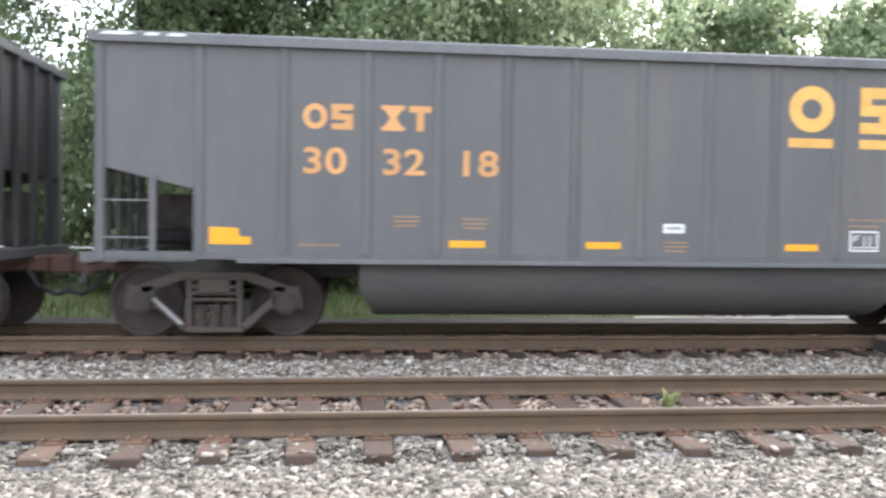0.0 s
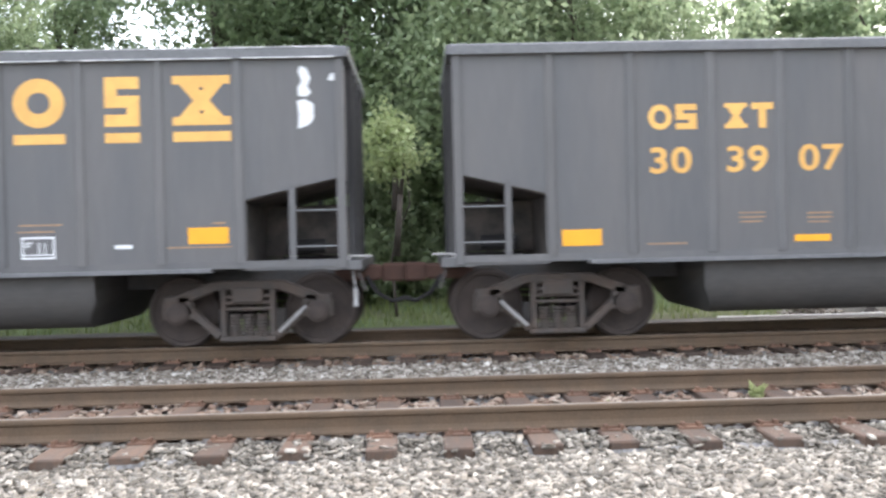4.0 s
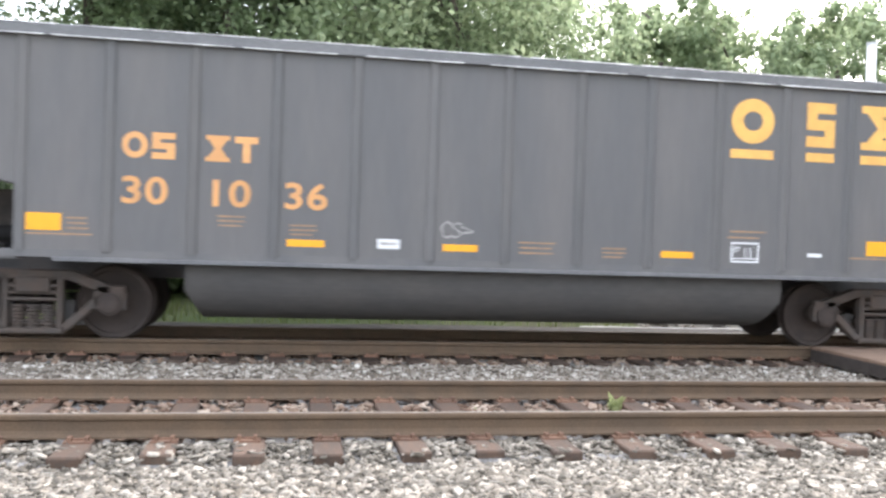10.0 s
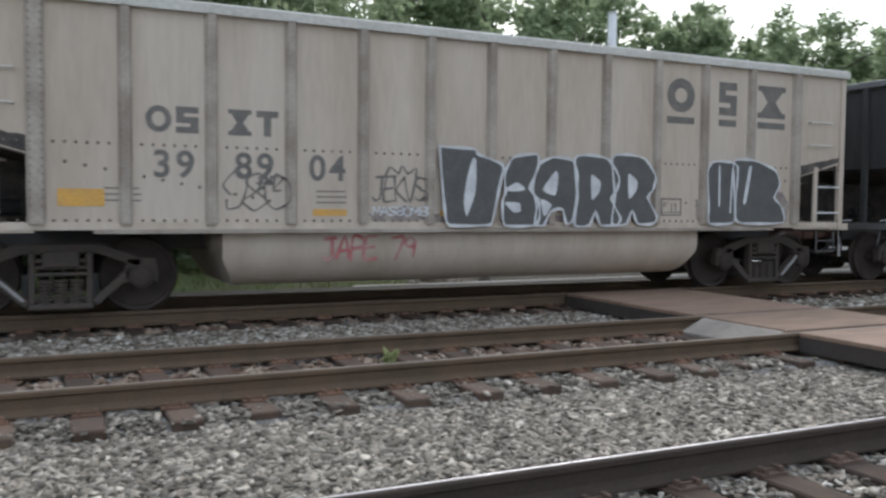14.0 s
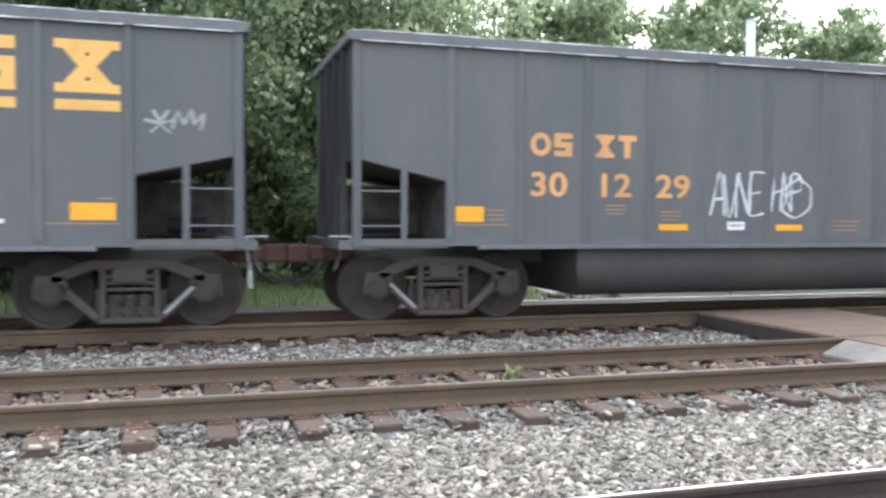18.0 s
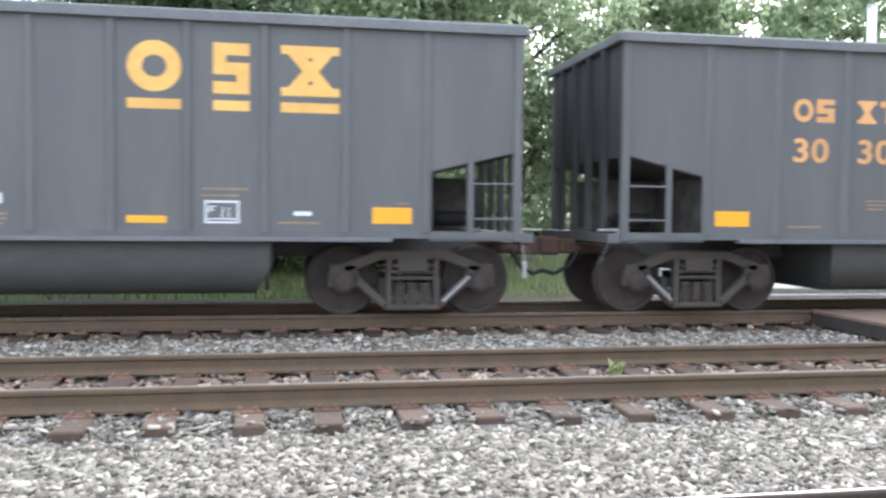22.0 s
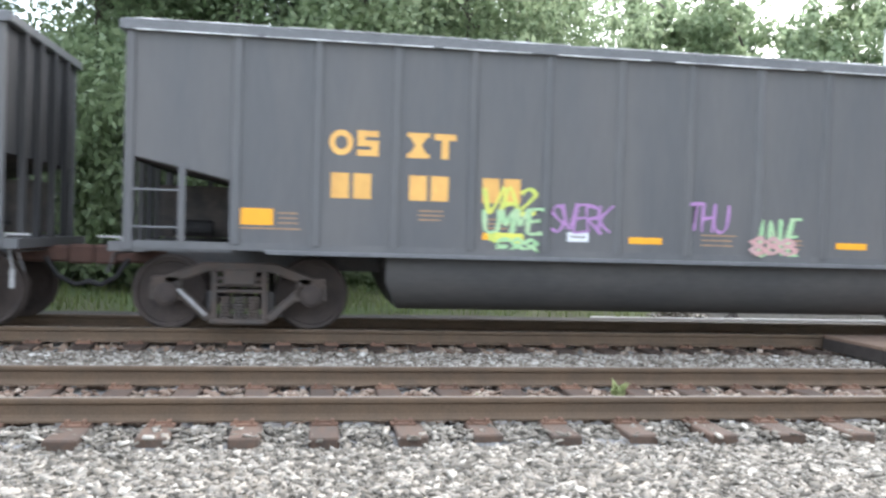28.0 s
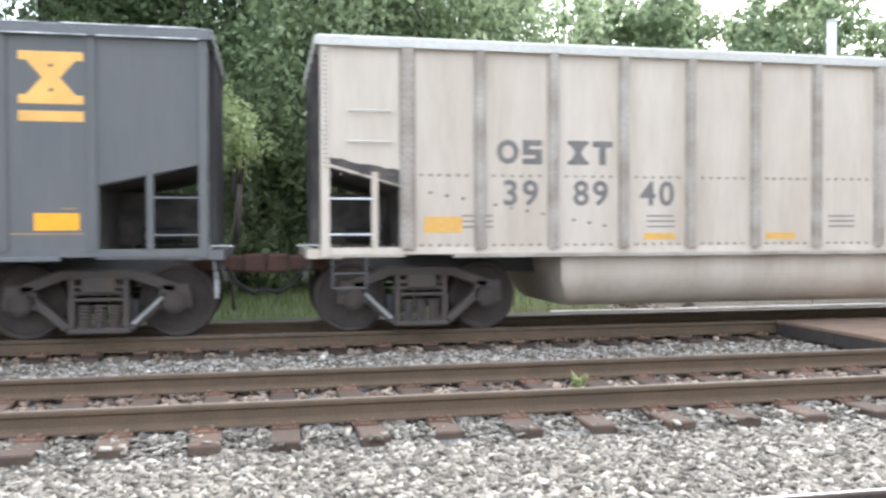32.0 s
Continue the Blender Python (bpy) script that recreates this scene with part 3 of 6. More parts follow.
# ---- loose stones ----
def stones(name, label, boxes, material, seed, lift=0.0):
    """Angular stones, each an uneven block, strewn over boxes of (x0, x1, y0, y1, count, size, height)."""
    rng = np.random.default_rng(seed)
    cube = np.array([(x, y, z) for x in (-1, 1) for y in (-1, 1) for z in (-1, 1)], float)
    quads = np.array([(0, 1, 3, 2), (4, 6, 7, 5), (0, 4, 5, 1), (2, 3, 7, 6), (0, 2, 6, 4), (1, 5, 7, 3)])
    allv, allf, k = [], [], 0
    for x0, x1, y0, y1, count, size, z in boxes:
        cy = rng.uniform(y0, y1, count)
        level = z if isinstance(z, float) else np.interp((cy - y0) / (y1 - y0), [0, 0.7, 1], [z[0], z[1], z[1]])
        c = np.stack([rng.uniform(x0, x1, count), cy, level + rng.uniform(-0.02, 0.015, count)], -1)
        v = cube[None] * (1 + rng.uniform(-0.45, 0.45, (count, 8, 3)))
        v *= (size * rng.uniform(0.5, 1.35, (count, 1, 1))) * rng.uniform(0.6, 1.2, (count, 1, 3)) * np.array([0.82, 0.5, 0.19])
        yaw = rng.uniform(0, 3.1416, count)
        q = np.stack([np.cos(yaw), rng.normal(0, 0.15, count), rng.normal(0, 0.15, count), np.sin(yaw)], -1)
        q /= np.linalg.norm(q, axis=1, keepdims=True)
        w, a, b, d = q.T
        rot = np.stack([1 - 2 * (b * b + d * d), 2 * (a * b - w * d), 2 * (a * d + w * b), 2 * (a * b + w * d), 1 - 2 * (a * a + d * d), 2 * (b * d - w * a),
                        2 * (a * d - w * b), 2 * (b * d + w * a), 1 - 2 * (a * a + b * b)], -1).reshape(count, 3, 3)
        v = np.einsum("nij,nkj->nki", rot, v) + c[:, None]
        allv.append(v.reshape(-1, 3))
        allf.append((quads[None] + 8 * (k + np.arange(count))[:, None, None]).reshape(-1, 4))
        k += count
    return thing(name, label, "gravel", kind="stuff", me=raw(name, np.concatenate(allv), np.concatenate(allf), material))


def cribs(track_y, phase, x0, x1, y0, y1, count, size, z, inset=0.125):
    """Boxes for stones in the gaps between the ties only."""
    out = []
    k = math.ceil((x0 - phase) / TIE_STEP)
    while k * TIE_STEP + phase + 0.5 < x1:
        x = k * TIE_STEP + phase
        out.append((x + inset, x + TIE_STEP - inset, track_y + y0, track_y + y1, count, size, z))
        k += 1
    return out


stones("ballast_stones", "loose angular grey and white ballast stones",
       [(-4.5, 7.3, 4.3, 6.15, 60000, 0.042, -0.28), (-4, 7.3, 3.9, 4.4, 9000, 0.038, -0.25), (7.3, 20, 4.3, 6.2, 27000, 0.046, -0.28), (7.3, 20, 3.9, 4.4, 5000, 0.044, -0.25),
        (-5.5, 7.3, 6.02, 6.2, 4500, 0.036, -0.275), (20, 45, 4.0, 6.3, 9000, 0.08, -0.31), (-10, -4.5, 3.9, 6.15, 5000, 0.075, -0.28)]
       + cribs(MIDDLE, 0.24, -5.5, 7.2, -1.52, -0.84, 300, 0.034, (-0.285, -0.215)) + cribs(MIDDLE, 0.24, -9, 7.2, -1.35, -0.9, 16, 0.04, -0.2, -0.2) + cribs(NEAR, 0.1, -3, 7.1, 0.82, 1.3, 105, 0.034, -0.225), STONES, 11)
stones("dusty_stones", "brown-dusted ballast stones between rails and beside the train",
       [(-7, 7.3, 8.75, 10.75, 34000, 0.039, -0.24), (7.4, 30, 8.8, 10.7, 12000, 0.06, -0.24), (-1, 7.1, 1.3, 2.2, 12000, 0.034, -0.222), (9.6, 30, 1.2, 2.2, 9500, 0.05, -0.225), (-10, -1, 1.3, 2.2, 2600, 0.07, -0.222)]
       + cribs(NEAR, 0.1, -10, -2, -0.7, 0.7, 90, 0.07, -0.218) + cribs(NEAR, 0.1, -10, -3, 0.82, 1.3, 28, 0.07, -0.222)
       + cribs(NEAR, 0.1, -2, 7.1, -0.7, 0.7, 420, 0.034, -0.218) + cribs(NEAR, 0.1, 9.6, 24, -0.7, 0.7, 260, 0.042, -0.22), STONES_BROWN, 14)
stones("stained_stones", "rust-stained stones between the rails",
       cribs(MIDDLE, 0.24, -9, 7.2, -0.66, 0.66, 150, 0.048, -0.218) + cribs(MIDDLE, 0.24, 9.6, 30, -0.66, 0.66, 110, 0.055, -0.22) + cribs(MIDDLE, 0.24, -9, 7.2, 0.84, 1.3, 60, 0.05, -0.225)
       + cribs(MIDDLE, 0.24, 9.6, 30, -1.3, -0.84, 50, 0.055, -0.225) + [(-10, 26, 10.8, 13.3, 12000, 0.06, -0.24)], STONES_RUSTY, 12)

stones("rubble", "heap of pale broken rubble at the end of the paving", [(6.4, 7.5, 15.08, 15.44, 160, 0.075, -0.13), (6.6, 7.3, 15.12, 15.4, 90, 0.07, -0.08)], STONES_BROWN, 18)

# ---- foot crossing ----
crossing = thing("foot_crossing", "red-brown timber foot crossing laid over the tracks", "crossing", kind="structure")


def panel(y0, y1, x0=CROSS_0, x1=CROSS_1, material=PANEL, z=0.012):
    g = Geo().box(x0, x1, y0, y1, -0.2, z - 0.05)
    top = Geo().box(x0, x1, y0, y1, z - 0.05, z)
    slab = part("panel", top.mesh("panel", material, 0.008), crossing)
    part("panel_base", g.mesh("panel_base", PANEL_SIDE), slab)
    return slab


for c in (NEAR, MIDDLE):
    panel(c - 0.66, c + 0.66)
panel(1.3, NEAR - 0.82)
panel(NEAR + 0.82, NEAR + 1.12, material=TAN_STRIP, z=0.008)
panel(NEAR + 1.13, MIDDLE - 0.82)
panel(MIDDLE + 0.82, 9.9)
panel(9.91, TRAIN - 0.85)
for c in (NEAR, MIDDLE):
    for x, s in ((CROSS_0 - 0.005, -1), (CROSS_1 + 0.005, 1)):
        g = Geo().prism([(x, -0.19), (x, -0.005), (x + s * 0.05, -0.01), (x + s * 0.36, -0.15), (x + s * 0.36, -0.19)], c - 0.62, c + 0.62)
        part("end_ramp", g.mesh("end_ramp", RAMP_PAINT, 0.006), crossing, "weathered sloped end ramp")

second = thing("far_crossing", "pale paved crossing further along the line", "crossing", kind="structure")
for y0, y1 in ((8.35, TRAIN - 0.83), (MIDDLE - 0.66, MIDDLE + 0.66), (TRAIN - 0.67, TRAIN + 0.67)):
    part("slab", Geo().box(27.5, 35.5, y0, y1, -0.2, 0.01).mesh("slab", TAN_STRIP, 0.01), second)

# ---- platform ----
g = Geo().prism([(WEST, -8.0), (11.25, -8.0), (11.25, -1.42), (13.3, -1.42), (13.3, -3.55), (52.0, -3.55), (52.0, -0.75), (105, -0.75), (105, 1.04), (WEST, 1.04)], -0.66, 0.0, "z")
thing("platform", "worn grey asphalt station platform", "platform", kind="structure", me=g.mesh("platform", ASPHALT))
thing("grass_strip", "rough grass beyond the end of the platform", "grass", kind="structure", me=Geo().box(52.02, 165, -8.0, -0.78, -0.66, -0.03).mesh("grass_strip", GRASS))
stair = thing("platform_stair", "short concrete stair down from the back of the platform", "stair", kind="structure")
for k in range(3):
    part("tread", Geo().box(11.26, 13.29, -1.73 - 0.3 * k, -1.43 - 0.3 * k, -0.66, -0.16 - 0.16 * k).mesh("tread", PALE_CONCRETE, 0.01), stair)
edge = thing("platform_edge", "dark weathered timber platform edge", "platform edge", kind="structure")
for k in range(26):
    x0 = -20 + 3.6 * k
    part("timber", Geo().box(x0, x0 + 3.585, 1.045, 1.27, -0.3, 0.006 + 0.006 * (k % 2)).mesh("timber", EDGE_TIMBER if x0 < 6.0 else GREY_TIMBER, 0.012), edge)
g = Geo()
rng = random.Random(5)
n_line = 2600
g.add([(-12 + 0.04 * k, y + rng.uniform(-0.008, 0.008), 0.004) for k in range(n_line) for y in (0.51, 0.75)],
      [(2 * k, 2 * k + 2, 2 * k + 3, 2 * k + 1) for k in range(n_line - 1)])
thing("yellow_line", "worn yellow safety line painted on the asphalt", "line", kind="structure", me=g.mesh("yellow_line", YELLOW_LINE))
g = Geo()
rng = random.Random(6)
g.add([(-12 + 0.09 * k, 1.046 if side else 1.034 - abs(rng.gauss(0, 0.018)), 0.0035) for k in range(600) for side in (0, 1)], [(2 * k, 2 * k + 2, 2 * k + 3, 2 * k + 1) for k in range(599)])
thing("edge_seam", "dark ragged seam between asphalt and timber", "seam", kind="structure", me=g.mesh("edge_seam", PANEL_SIDE))
thing("pad", "small pale concrete pad set in the platform", "pad", kind="structure",
      me=Geo().box(11.3, 13.4, -1.22, -0.9, -0.05, 0.012).mesh("pad", PALE_CONCRETE, 0.004))


stones("platform_grit", "fine pale grit along the platform edge", [(2.0, 14, 0.78, 1.03, 2600, 0.0095, 0.002), (2.0, 10, -1.0, 0.5, 3600, 0.008, 0.001)], PALE_GRIT, 13)


rng = random.Random(31)
for x, y, w, d in ((8.5, -0.72, 0.07, 0.5), (8.95, -0.66, 0.1, 0.3), (6.75, -0.35, 0.06, 0.42), (6.3, -0.85, 0.07, 0.3), (4.12, -0.36, 0.12, 0.1), (4.08, -0.66, 0.045, 0.5), (3.95, -0.72, 0.03, 0.45), (10.6, -0.4, 0.06, 0.5)):
    ring = []
    for k in range(14):
        a = 6.2832 * k / 14
        ring.append((math.cos(a) * w / 2 * rng.uniform(0.5, 1.2), math.sin(a) * d / 2 * rng.uniform(0.7, 1.2)))
    thing("scuff", "faint pale scuff worn into the asphalt", "scuff", me=Geo().prism(ring, 0.0, 0.0035, "z").mesh("scuff", SCUFF), at=pose(x, y, 0.0, 0, 0, rng.uniform(-8, 8)))


def fence(name, label, points, rails, top, pickets=0.0, r=0.024):
    """A railing along points on the ground: posts, rails at the given heights, and pickets between them."""
    ob = thing(name, label, "railing", at=pose(*points[0], 0))
    base = Vector((*points[0], 0))
    for a, b in zip(points, points[1:]):
        a, b = Vector((*a, 0)) - base, Vector((*b, 0)) - base
        n = max(round((b - a).length / 1.9), 1)
        foot = Vector((0, 0, min(rails[0], 0.0) - (0.36 if rails[0] < 0 else 0.0)))
        for k in range(n + (1 if b == Vector((*points[-1], 0)) - base else 0)):
            p = a.lerp(b, k / n)
            part("post", Geo().rod(p + foot, p + Vector((0, 0, top)), r * 1.3, 10).mesh("post", GALV, smooth=False), ob)
        for z in rails:
            part("rail", Geo().rod(a + Vector((0, 0, z)), b + Vector((0, 0, z)), r, 8).mesh("rail", GALV), ob)
        if pickets:
            m = int((b - a).length / pickets)
            for k in range(1, m):
                p = a.lerp(b, k / m)
                part("picket", Geo().rod(p + Vector((0, 0, rails[0])), p + Vector((0, 0, rails[-1])), 0.014, 6).mesh("picket", GALV), ob)
    return ob


fence("guard_rail", "grey steel guard rail across the platform", [(14.1, -0.07), (13.5, -1.2)], [0.03, 0.42, 0.98], 1.0, 0.0, 0.035)
fence("guard_rail", "grey steel guard rail further along the platform", [(20.3, -0.2), (20.0, -1.36)], [0.42, 0.98], 1.0, 0.0, 0.03)
fence("side_railing", "grey steel railing joining the two guard rails", [(13.62, -1.32), (19.9, -1.46)], [0.42, 0.98], 1.0, 0.0)
fence("ramp_railing", "grey steel railing beside the stair head", [(13.35, -1.3), (11.2, -1.27), (10.6, -5.5)], [0.12, 0.42, 0.7, 0.98], 1.0, 0.0)
fence("platform_railing", "long grey post railing along the back of the platform", [(13.9, -3.62), (51.0, -4.0)], [-0.28, 0.12, 0.55, 1.0], 1.02, 0.0)
fence("end_railing", "grey railing at the end of the platform", [(51.0, -3.9), (51.0, -0.2)], [0.5, 0.98], 1.0)
for x in (11.42, 13.2):
    hand = thing("stair_railing", "grey steel railing sloping down beside the stair", "railing", at=pose(x, -1.46, 0))
    for y, z0, z1 in ((0.0, -0.16, 0.98), (-1.15, -0.66, 0.42), (-2.3, -0.66, 0.42)):
        part("post", Geo().rod((0, y, z0), (0, y, z1), 0.031, 10).mesh("post", GALV), hand)
    for z in (0.98, 0.62, 0.26):
        part("rail", Geo().rod((0, 0, z), (0, -1.15, z - 0.56), 0.024, 8).rod((0, -1.15, z - 0.56), (0, -2.3, z - 0.56), 0.024, 8).mesh("rail", GALV), hand)

# ---- weed between the rails ----
weed = thing("weed", "small bright green weed growing between the rails", "weed", at=pose(3.01, 7.73, -0.24))
rng = random.Random(9)
for k in range(26):
    a, t, h = rng.uniform(0, 6.283), rng.uniform(0.2, 1.0), rng.uniform(0.1, 0.24)
    tip = Vector((math.cos(a) * t * 0.15, math.sin(a) * t * 0.15, h * 0.85))
    side = Vector((-math.sin(a), math.cos(a), 0)) * rng.uniform(0.022, 0.045)
    mid = tip * 0.55 + Vector((0, 0, h * 0.2))
    g = Geo().add([(0, 0, 0), mid + side, tip, mid - side, mid + Vector((0, 0, 0.008))], [(0, 1, 4), (1, 2, 4), (2, 3, 4), (3, 0, 4)])
    part("leaf", g.mesh("weed_leaf", WEED_LEAF), weed)

for x, y, s in ((10.6, 1.75, 0.5), (11.4, 2.0, 0.6), (11.9, 1.6, 0.55), (12.6, 1.9, 0.6), (13.5, 1.7, 0.5), (10.0, 1.5, 0.4), (5.1, 7.3, 0.4), (1.7, 7.9, 0.3)):
    copy = copy_thing(weed, pose(x, y, -0.23, 0, 0, 70 * x))
    copy.scale = (s, s, s * 0.7)
    tagged(copy, label="low green weed sprouting from the ballast", group="weeds in the ballast")

# ---- grass tufts on the verge ----
rng = np.random.default_rng(21)
n = 9000
c = np.stack([rng.uniform(-24, 6.8, n), 15.08 + 4.2 * rng.random(n) ** 1.5], -1)
gz = np.interp(c[:, 1], [14.5, 15.3, 17.0, 19.5, 24], [-0.3, -0.12, 0.0, 0.25, 0.6])
a = rng.uniform(0, 6.283, n)
h = rng.uniform(0.08, 0.3, n)
lean = rng.normal(0, 0.06, (n, 2))
w = 0.012
v = np.stack([np.stack([c[:, 0] - w * np.cos(a), c[:, 1] - w * np.sin(a), gz - 0.02], -1), np.stack([c[:, 0] + w * np.cos(a), c[:, 1] + w * np.sin(a), gz - 0.02], -1),
              np.stack([c[:, 0] + lean[:, 0], c[:, 1] + lean[:, 1], gz + h], -1)], 1)
thing("grass", "tufts of green grass on the verge", "grass", kind="stuff", me=raw("grass", v.reshape(-1, 3), np.arange(3 * n).reshape(-1, 3), BLADE))


# ---- trees ----
def crown_mesh(seed, radius, height, base, clumps, leaves, size, material, dome=0):
    """A crown of leaf clumps on an uneven shell, with gaps; with dome, that many billows gathered into a rounded head."""
    rng = np.random.default_rng(seed)
    if dome:
        f = np.linspace(0.04, 0.9, dome)
        reach = np.sin(3.1416 * (0.2 + 0.72 * f)) ** 0.7 * radius * rng.uniform(0.45, 0.85, dome)
        turn = 2.4 * np.arange(dome) + rng.uniform(-0.5, 0.5, dome)
        lobes = np.stack([reach * np.cos(turn), reach * np.sin(turn), base + f * height], -1)
        lob_r = rng.uniform(0.2, 0.36, dome) * radius
    else:
        lobes = np.stack([rng.uniform(-0.62, 0.62, 14) * radius, rng.uniform(-0.62, 0.62, 14) * radius, base + np.linspace(0.1, 0.86, 14) * height], -1)
        lob_r = rng.uniform(0.32, 0.55, 14) * radius
    which = rng.integers(0, len(lobes), clumps)
    d = rng.normal(size=(clumps, 3))
    d /= np.linalg.norm(d, axis=1, keepdims=True)
    centre = lobes[which] + d * lob_r[which][:, None] * rng.uniform(0.4, 1.05, clumps)[:, None]
    total = clumps * leaves
    p = np.repeat(centre, leaves, 0) + rng.normal(0, 0.045 * radius if dome else 0.055 * radius + 0.08, (total, 3))
    u = rng.normal(size=(total, 3))
    u /= np.linalg.norm(u, axis=1, keepdims=True)
    w = np.cross(u, rng.normal(size=(total, 3)))
    w /= np.linalg.norm(w, axis=1, keepdims=True)
    s = size * rng.uniform(0.6, 1.4, total)[:, None]
    v = np.stack([p - u * s, p + w * s * 0.55, p + u * s, p - w * s * 0.55], 1)
    return raw("crown", v.reshape(-1, 3), np.arange(4 * total).reshape(-1, 4), material), lobes


def tree(name, label, seed, height, radius, base, material, clumps=420, leaves=62, size=0.072, dome=0):
    ob = thing(name, label, "tree")
    me, lobes = crown_mesh(seed, radius, height - base, base, clumps, leaves, size, material, dome)
    rng = random.Random(seed)
    r = height * 0.018 + 0.05 if height > 4.2 else 0.035
    bend = [(0, 0, -0.3)] + [(rng.uniform(-0.12, 0.12) * k * 0.6, rng.uniform(-0.12, 0.12) * k * 0.6, height * (0.74 if dome else 0.82) * k / 6) for k in range(1, 7)]
    g = Geo().tube(bend, [r * 0.82 ** k for k in range(7)])
    part("trunk", g.mesh("trunk", BARK, smooth=True), ob)
    for p in lobes[::2] if height < 13 and height > 5 else lobes[3::8]:
        p = Vector(p)
        a = Vector((0, 0, max(p.z - rng.uniform(0.8, 2.0), height * 0.15)))
        m = a.lerp(p, 0.5) + Vector((0, 0, 0.25))
        part("limb", Geo().rod(a, m, 0.07, 6, 0.05).rod(m, p, 0.05, 6, 0.015).mesh("limb", BARK, smooth=True), ob)
    part("crown", me, ob)
    return ob


tree_kinds = [tree("tree", "leafy green tree behind the tracks", 101, 10.5, 3.2, 1.6, LEAF_MAIN),
              tree("tree", "tall leafy tree with an open crown", 102, 12.5, 3.4, 2.5, LEAF_MAIN, 440),
              tree("tree", "broad leafy tree with pale green leaves", 103, 9.5, 3.6, 1.0, LEAF_PALE),
              tree("tree", "slender leafy tree with gaps in its crown", 104, 11.0, 2.6, 2.0, LEAF_MAIN, 300)]
wood_kinds = [tree("tree", "tall round-headed tree in the wood beside the line", 111, 16.0, 4.6, 3.2, LEAF_MAIN, 330, 38, 0.15, 24),
              tree("tree", "tall tree with a billowing crown beside the line", 112, 17.0, 4.2, 3.5, LEAF_MAIN, 320, 38, 0.15, 20),
              tree("tree", "broad-crowned tree in the wood beside the line", 113, 14.0, 5.0, 2.5, LEAF_MAIN, 330, 38, 0.15, 22)]
bush_kind = tree("bush", "dense green bush at the foot of the trees", 105, 3.4, 2.0, 0.1, LEAF_PALE, 150, 52, 0.075)
tagged(bush_kind, category="bush", group="bushes along the line")
for ob in tree_kinds + wood_kinds:
    tagged(ob, group="trees along the line")
rng = random.Random(77)
spots = []
# front row behind the verge, then deeper rows; heights follow the skyline
for x, y, s in ((-22, 20, 1.0), (-17.5, 19.5, 1.05), (-13.5, 20.5, 1.0), (-11.6, 19.4, 0.95), (-4.6, 20.5, 1.1), (-1.6, 19.6, 1.1), (1.2, 20.4, 1.15), (3.6, 20.6, 1.05),
                (5.9, 22.5, 0.95), (-0.5, 23.0, 1.1), (-2.8, 22.6, 1.05)):
    spots.append((x, y, s))
for x, y, s in ((-25, 25, 1.05), (-19, 25, 1.1), (-14, 25.5, 1.1), (-5, 25, 1.15), (-8.0, 22.5, 0.55), (-9.8, 24, 0.55), (2, 25, 1.2), (4.4, 26.5, 1.0), (-8.6, 21.5, 0.78)):
    spots.append((x, y, s))
for k in (0, 1, 2, 3, 5, 6):
    spots.append((-30 + 5.2 * k + rng.uniform(-1, 1), 27 + rng.uniform(-1.5, 3), rng.uniform(0.9, 1.1)))
# from here on the crowns follow the skyline: (x, height) along the front row at y = 24
SKY_X = (7.4, 8.2, 8.9, 11, 14.4, 15.1, 16.2, 17.4, 18.3, 19.2, 20.5, 24.2, 25.4, 26.6, 28, 31, 36, 41, 44, 46.5, 51, 56, 63, 70, 78, 86, 97, 104, 122, 146, 166, 174, 200)
SKY_Z = (8.8, 7.2, 8.2, 8.9, 8.8, 8.2, 9.3, 9.4, 7.0, 7.4, 8.6, 8.9, 7.2, 8.3, 8.7, 9.7, 10.5, 10.8, 10.0, 11.5, 13.1, 13.3, 13.9, 15.2, 16.6, 17.3, 16.7, 14.8, 19.3, 21, 20, 14, 13)
tall = []
def skyline(x, y, f):
    tall.append((x, y, 1.36 + (float(np.interp(x * 24 / y, SKY_X, SKY_Z)) - 1.36) * y / 24 * f))


for x, f in ((10.4, 1.0), (12.9, 1.0), (16.4, 1.0), (20.9, 0.97), (23.0, 1.0), (21.4, 0.82), (25.2, 0.9)):
    skyline(x, 24, f)
for k, x in enumerate((27.2, 30.2, 33.2, 36.5, 40.5, 44.2, 47.2, 51.2, 56, 61, 66.5, 72, 78, 85, 93, 102, 113, 121, 131, 141, 152, 161)):
    skyline(x, 23.2 + 0.8 * (k % 2), (1.0, 0.93, 0.98)[k % 3] if x < 100 else 0.95)
for k, x in enumerate((9.6, 12.2, 14.4, 18.6, 23.6, 26.6)):
    skyline(x, 25.5 if k == 0 else 27.5, 0.92)
for k in range(16):
    skyline(32 + 4.4 * k + 0.12 * k * k, 28 + k % 2, 0.82)
# the wood beyond the overpass, open only over the line itself
for k in range(16):
    x = 184 + 9.2 * k
    tall.append((x, float(np.interp(x, (184, 205, 300, 325), (22, 17.5, 14, 8))) + 0.8 * (k % 2), 13.5 + 0.5 * (k % 3)))
for k in range(12):
    tall.append((184 + 12.5 * k, -8.5 + 0.5 * (k % 2) + (2.2 if k > 10 else 0), 11.5 + 0.15 * k))
for x, y, z in ((182, 33, 15), (188, 39, 15), (190, 27, 14.5), (330, 12, 15), (325, 7.8, 13), (332, 5.2, 7.5), (334, 2.4, 6.2), (330, -0.6, 6.0), (326, -5.6, 13)):
    tall.append((float(x), float(y), float(z)))
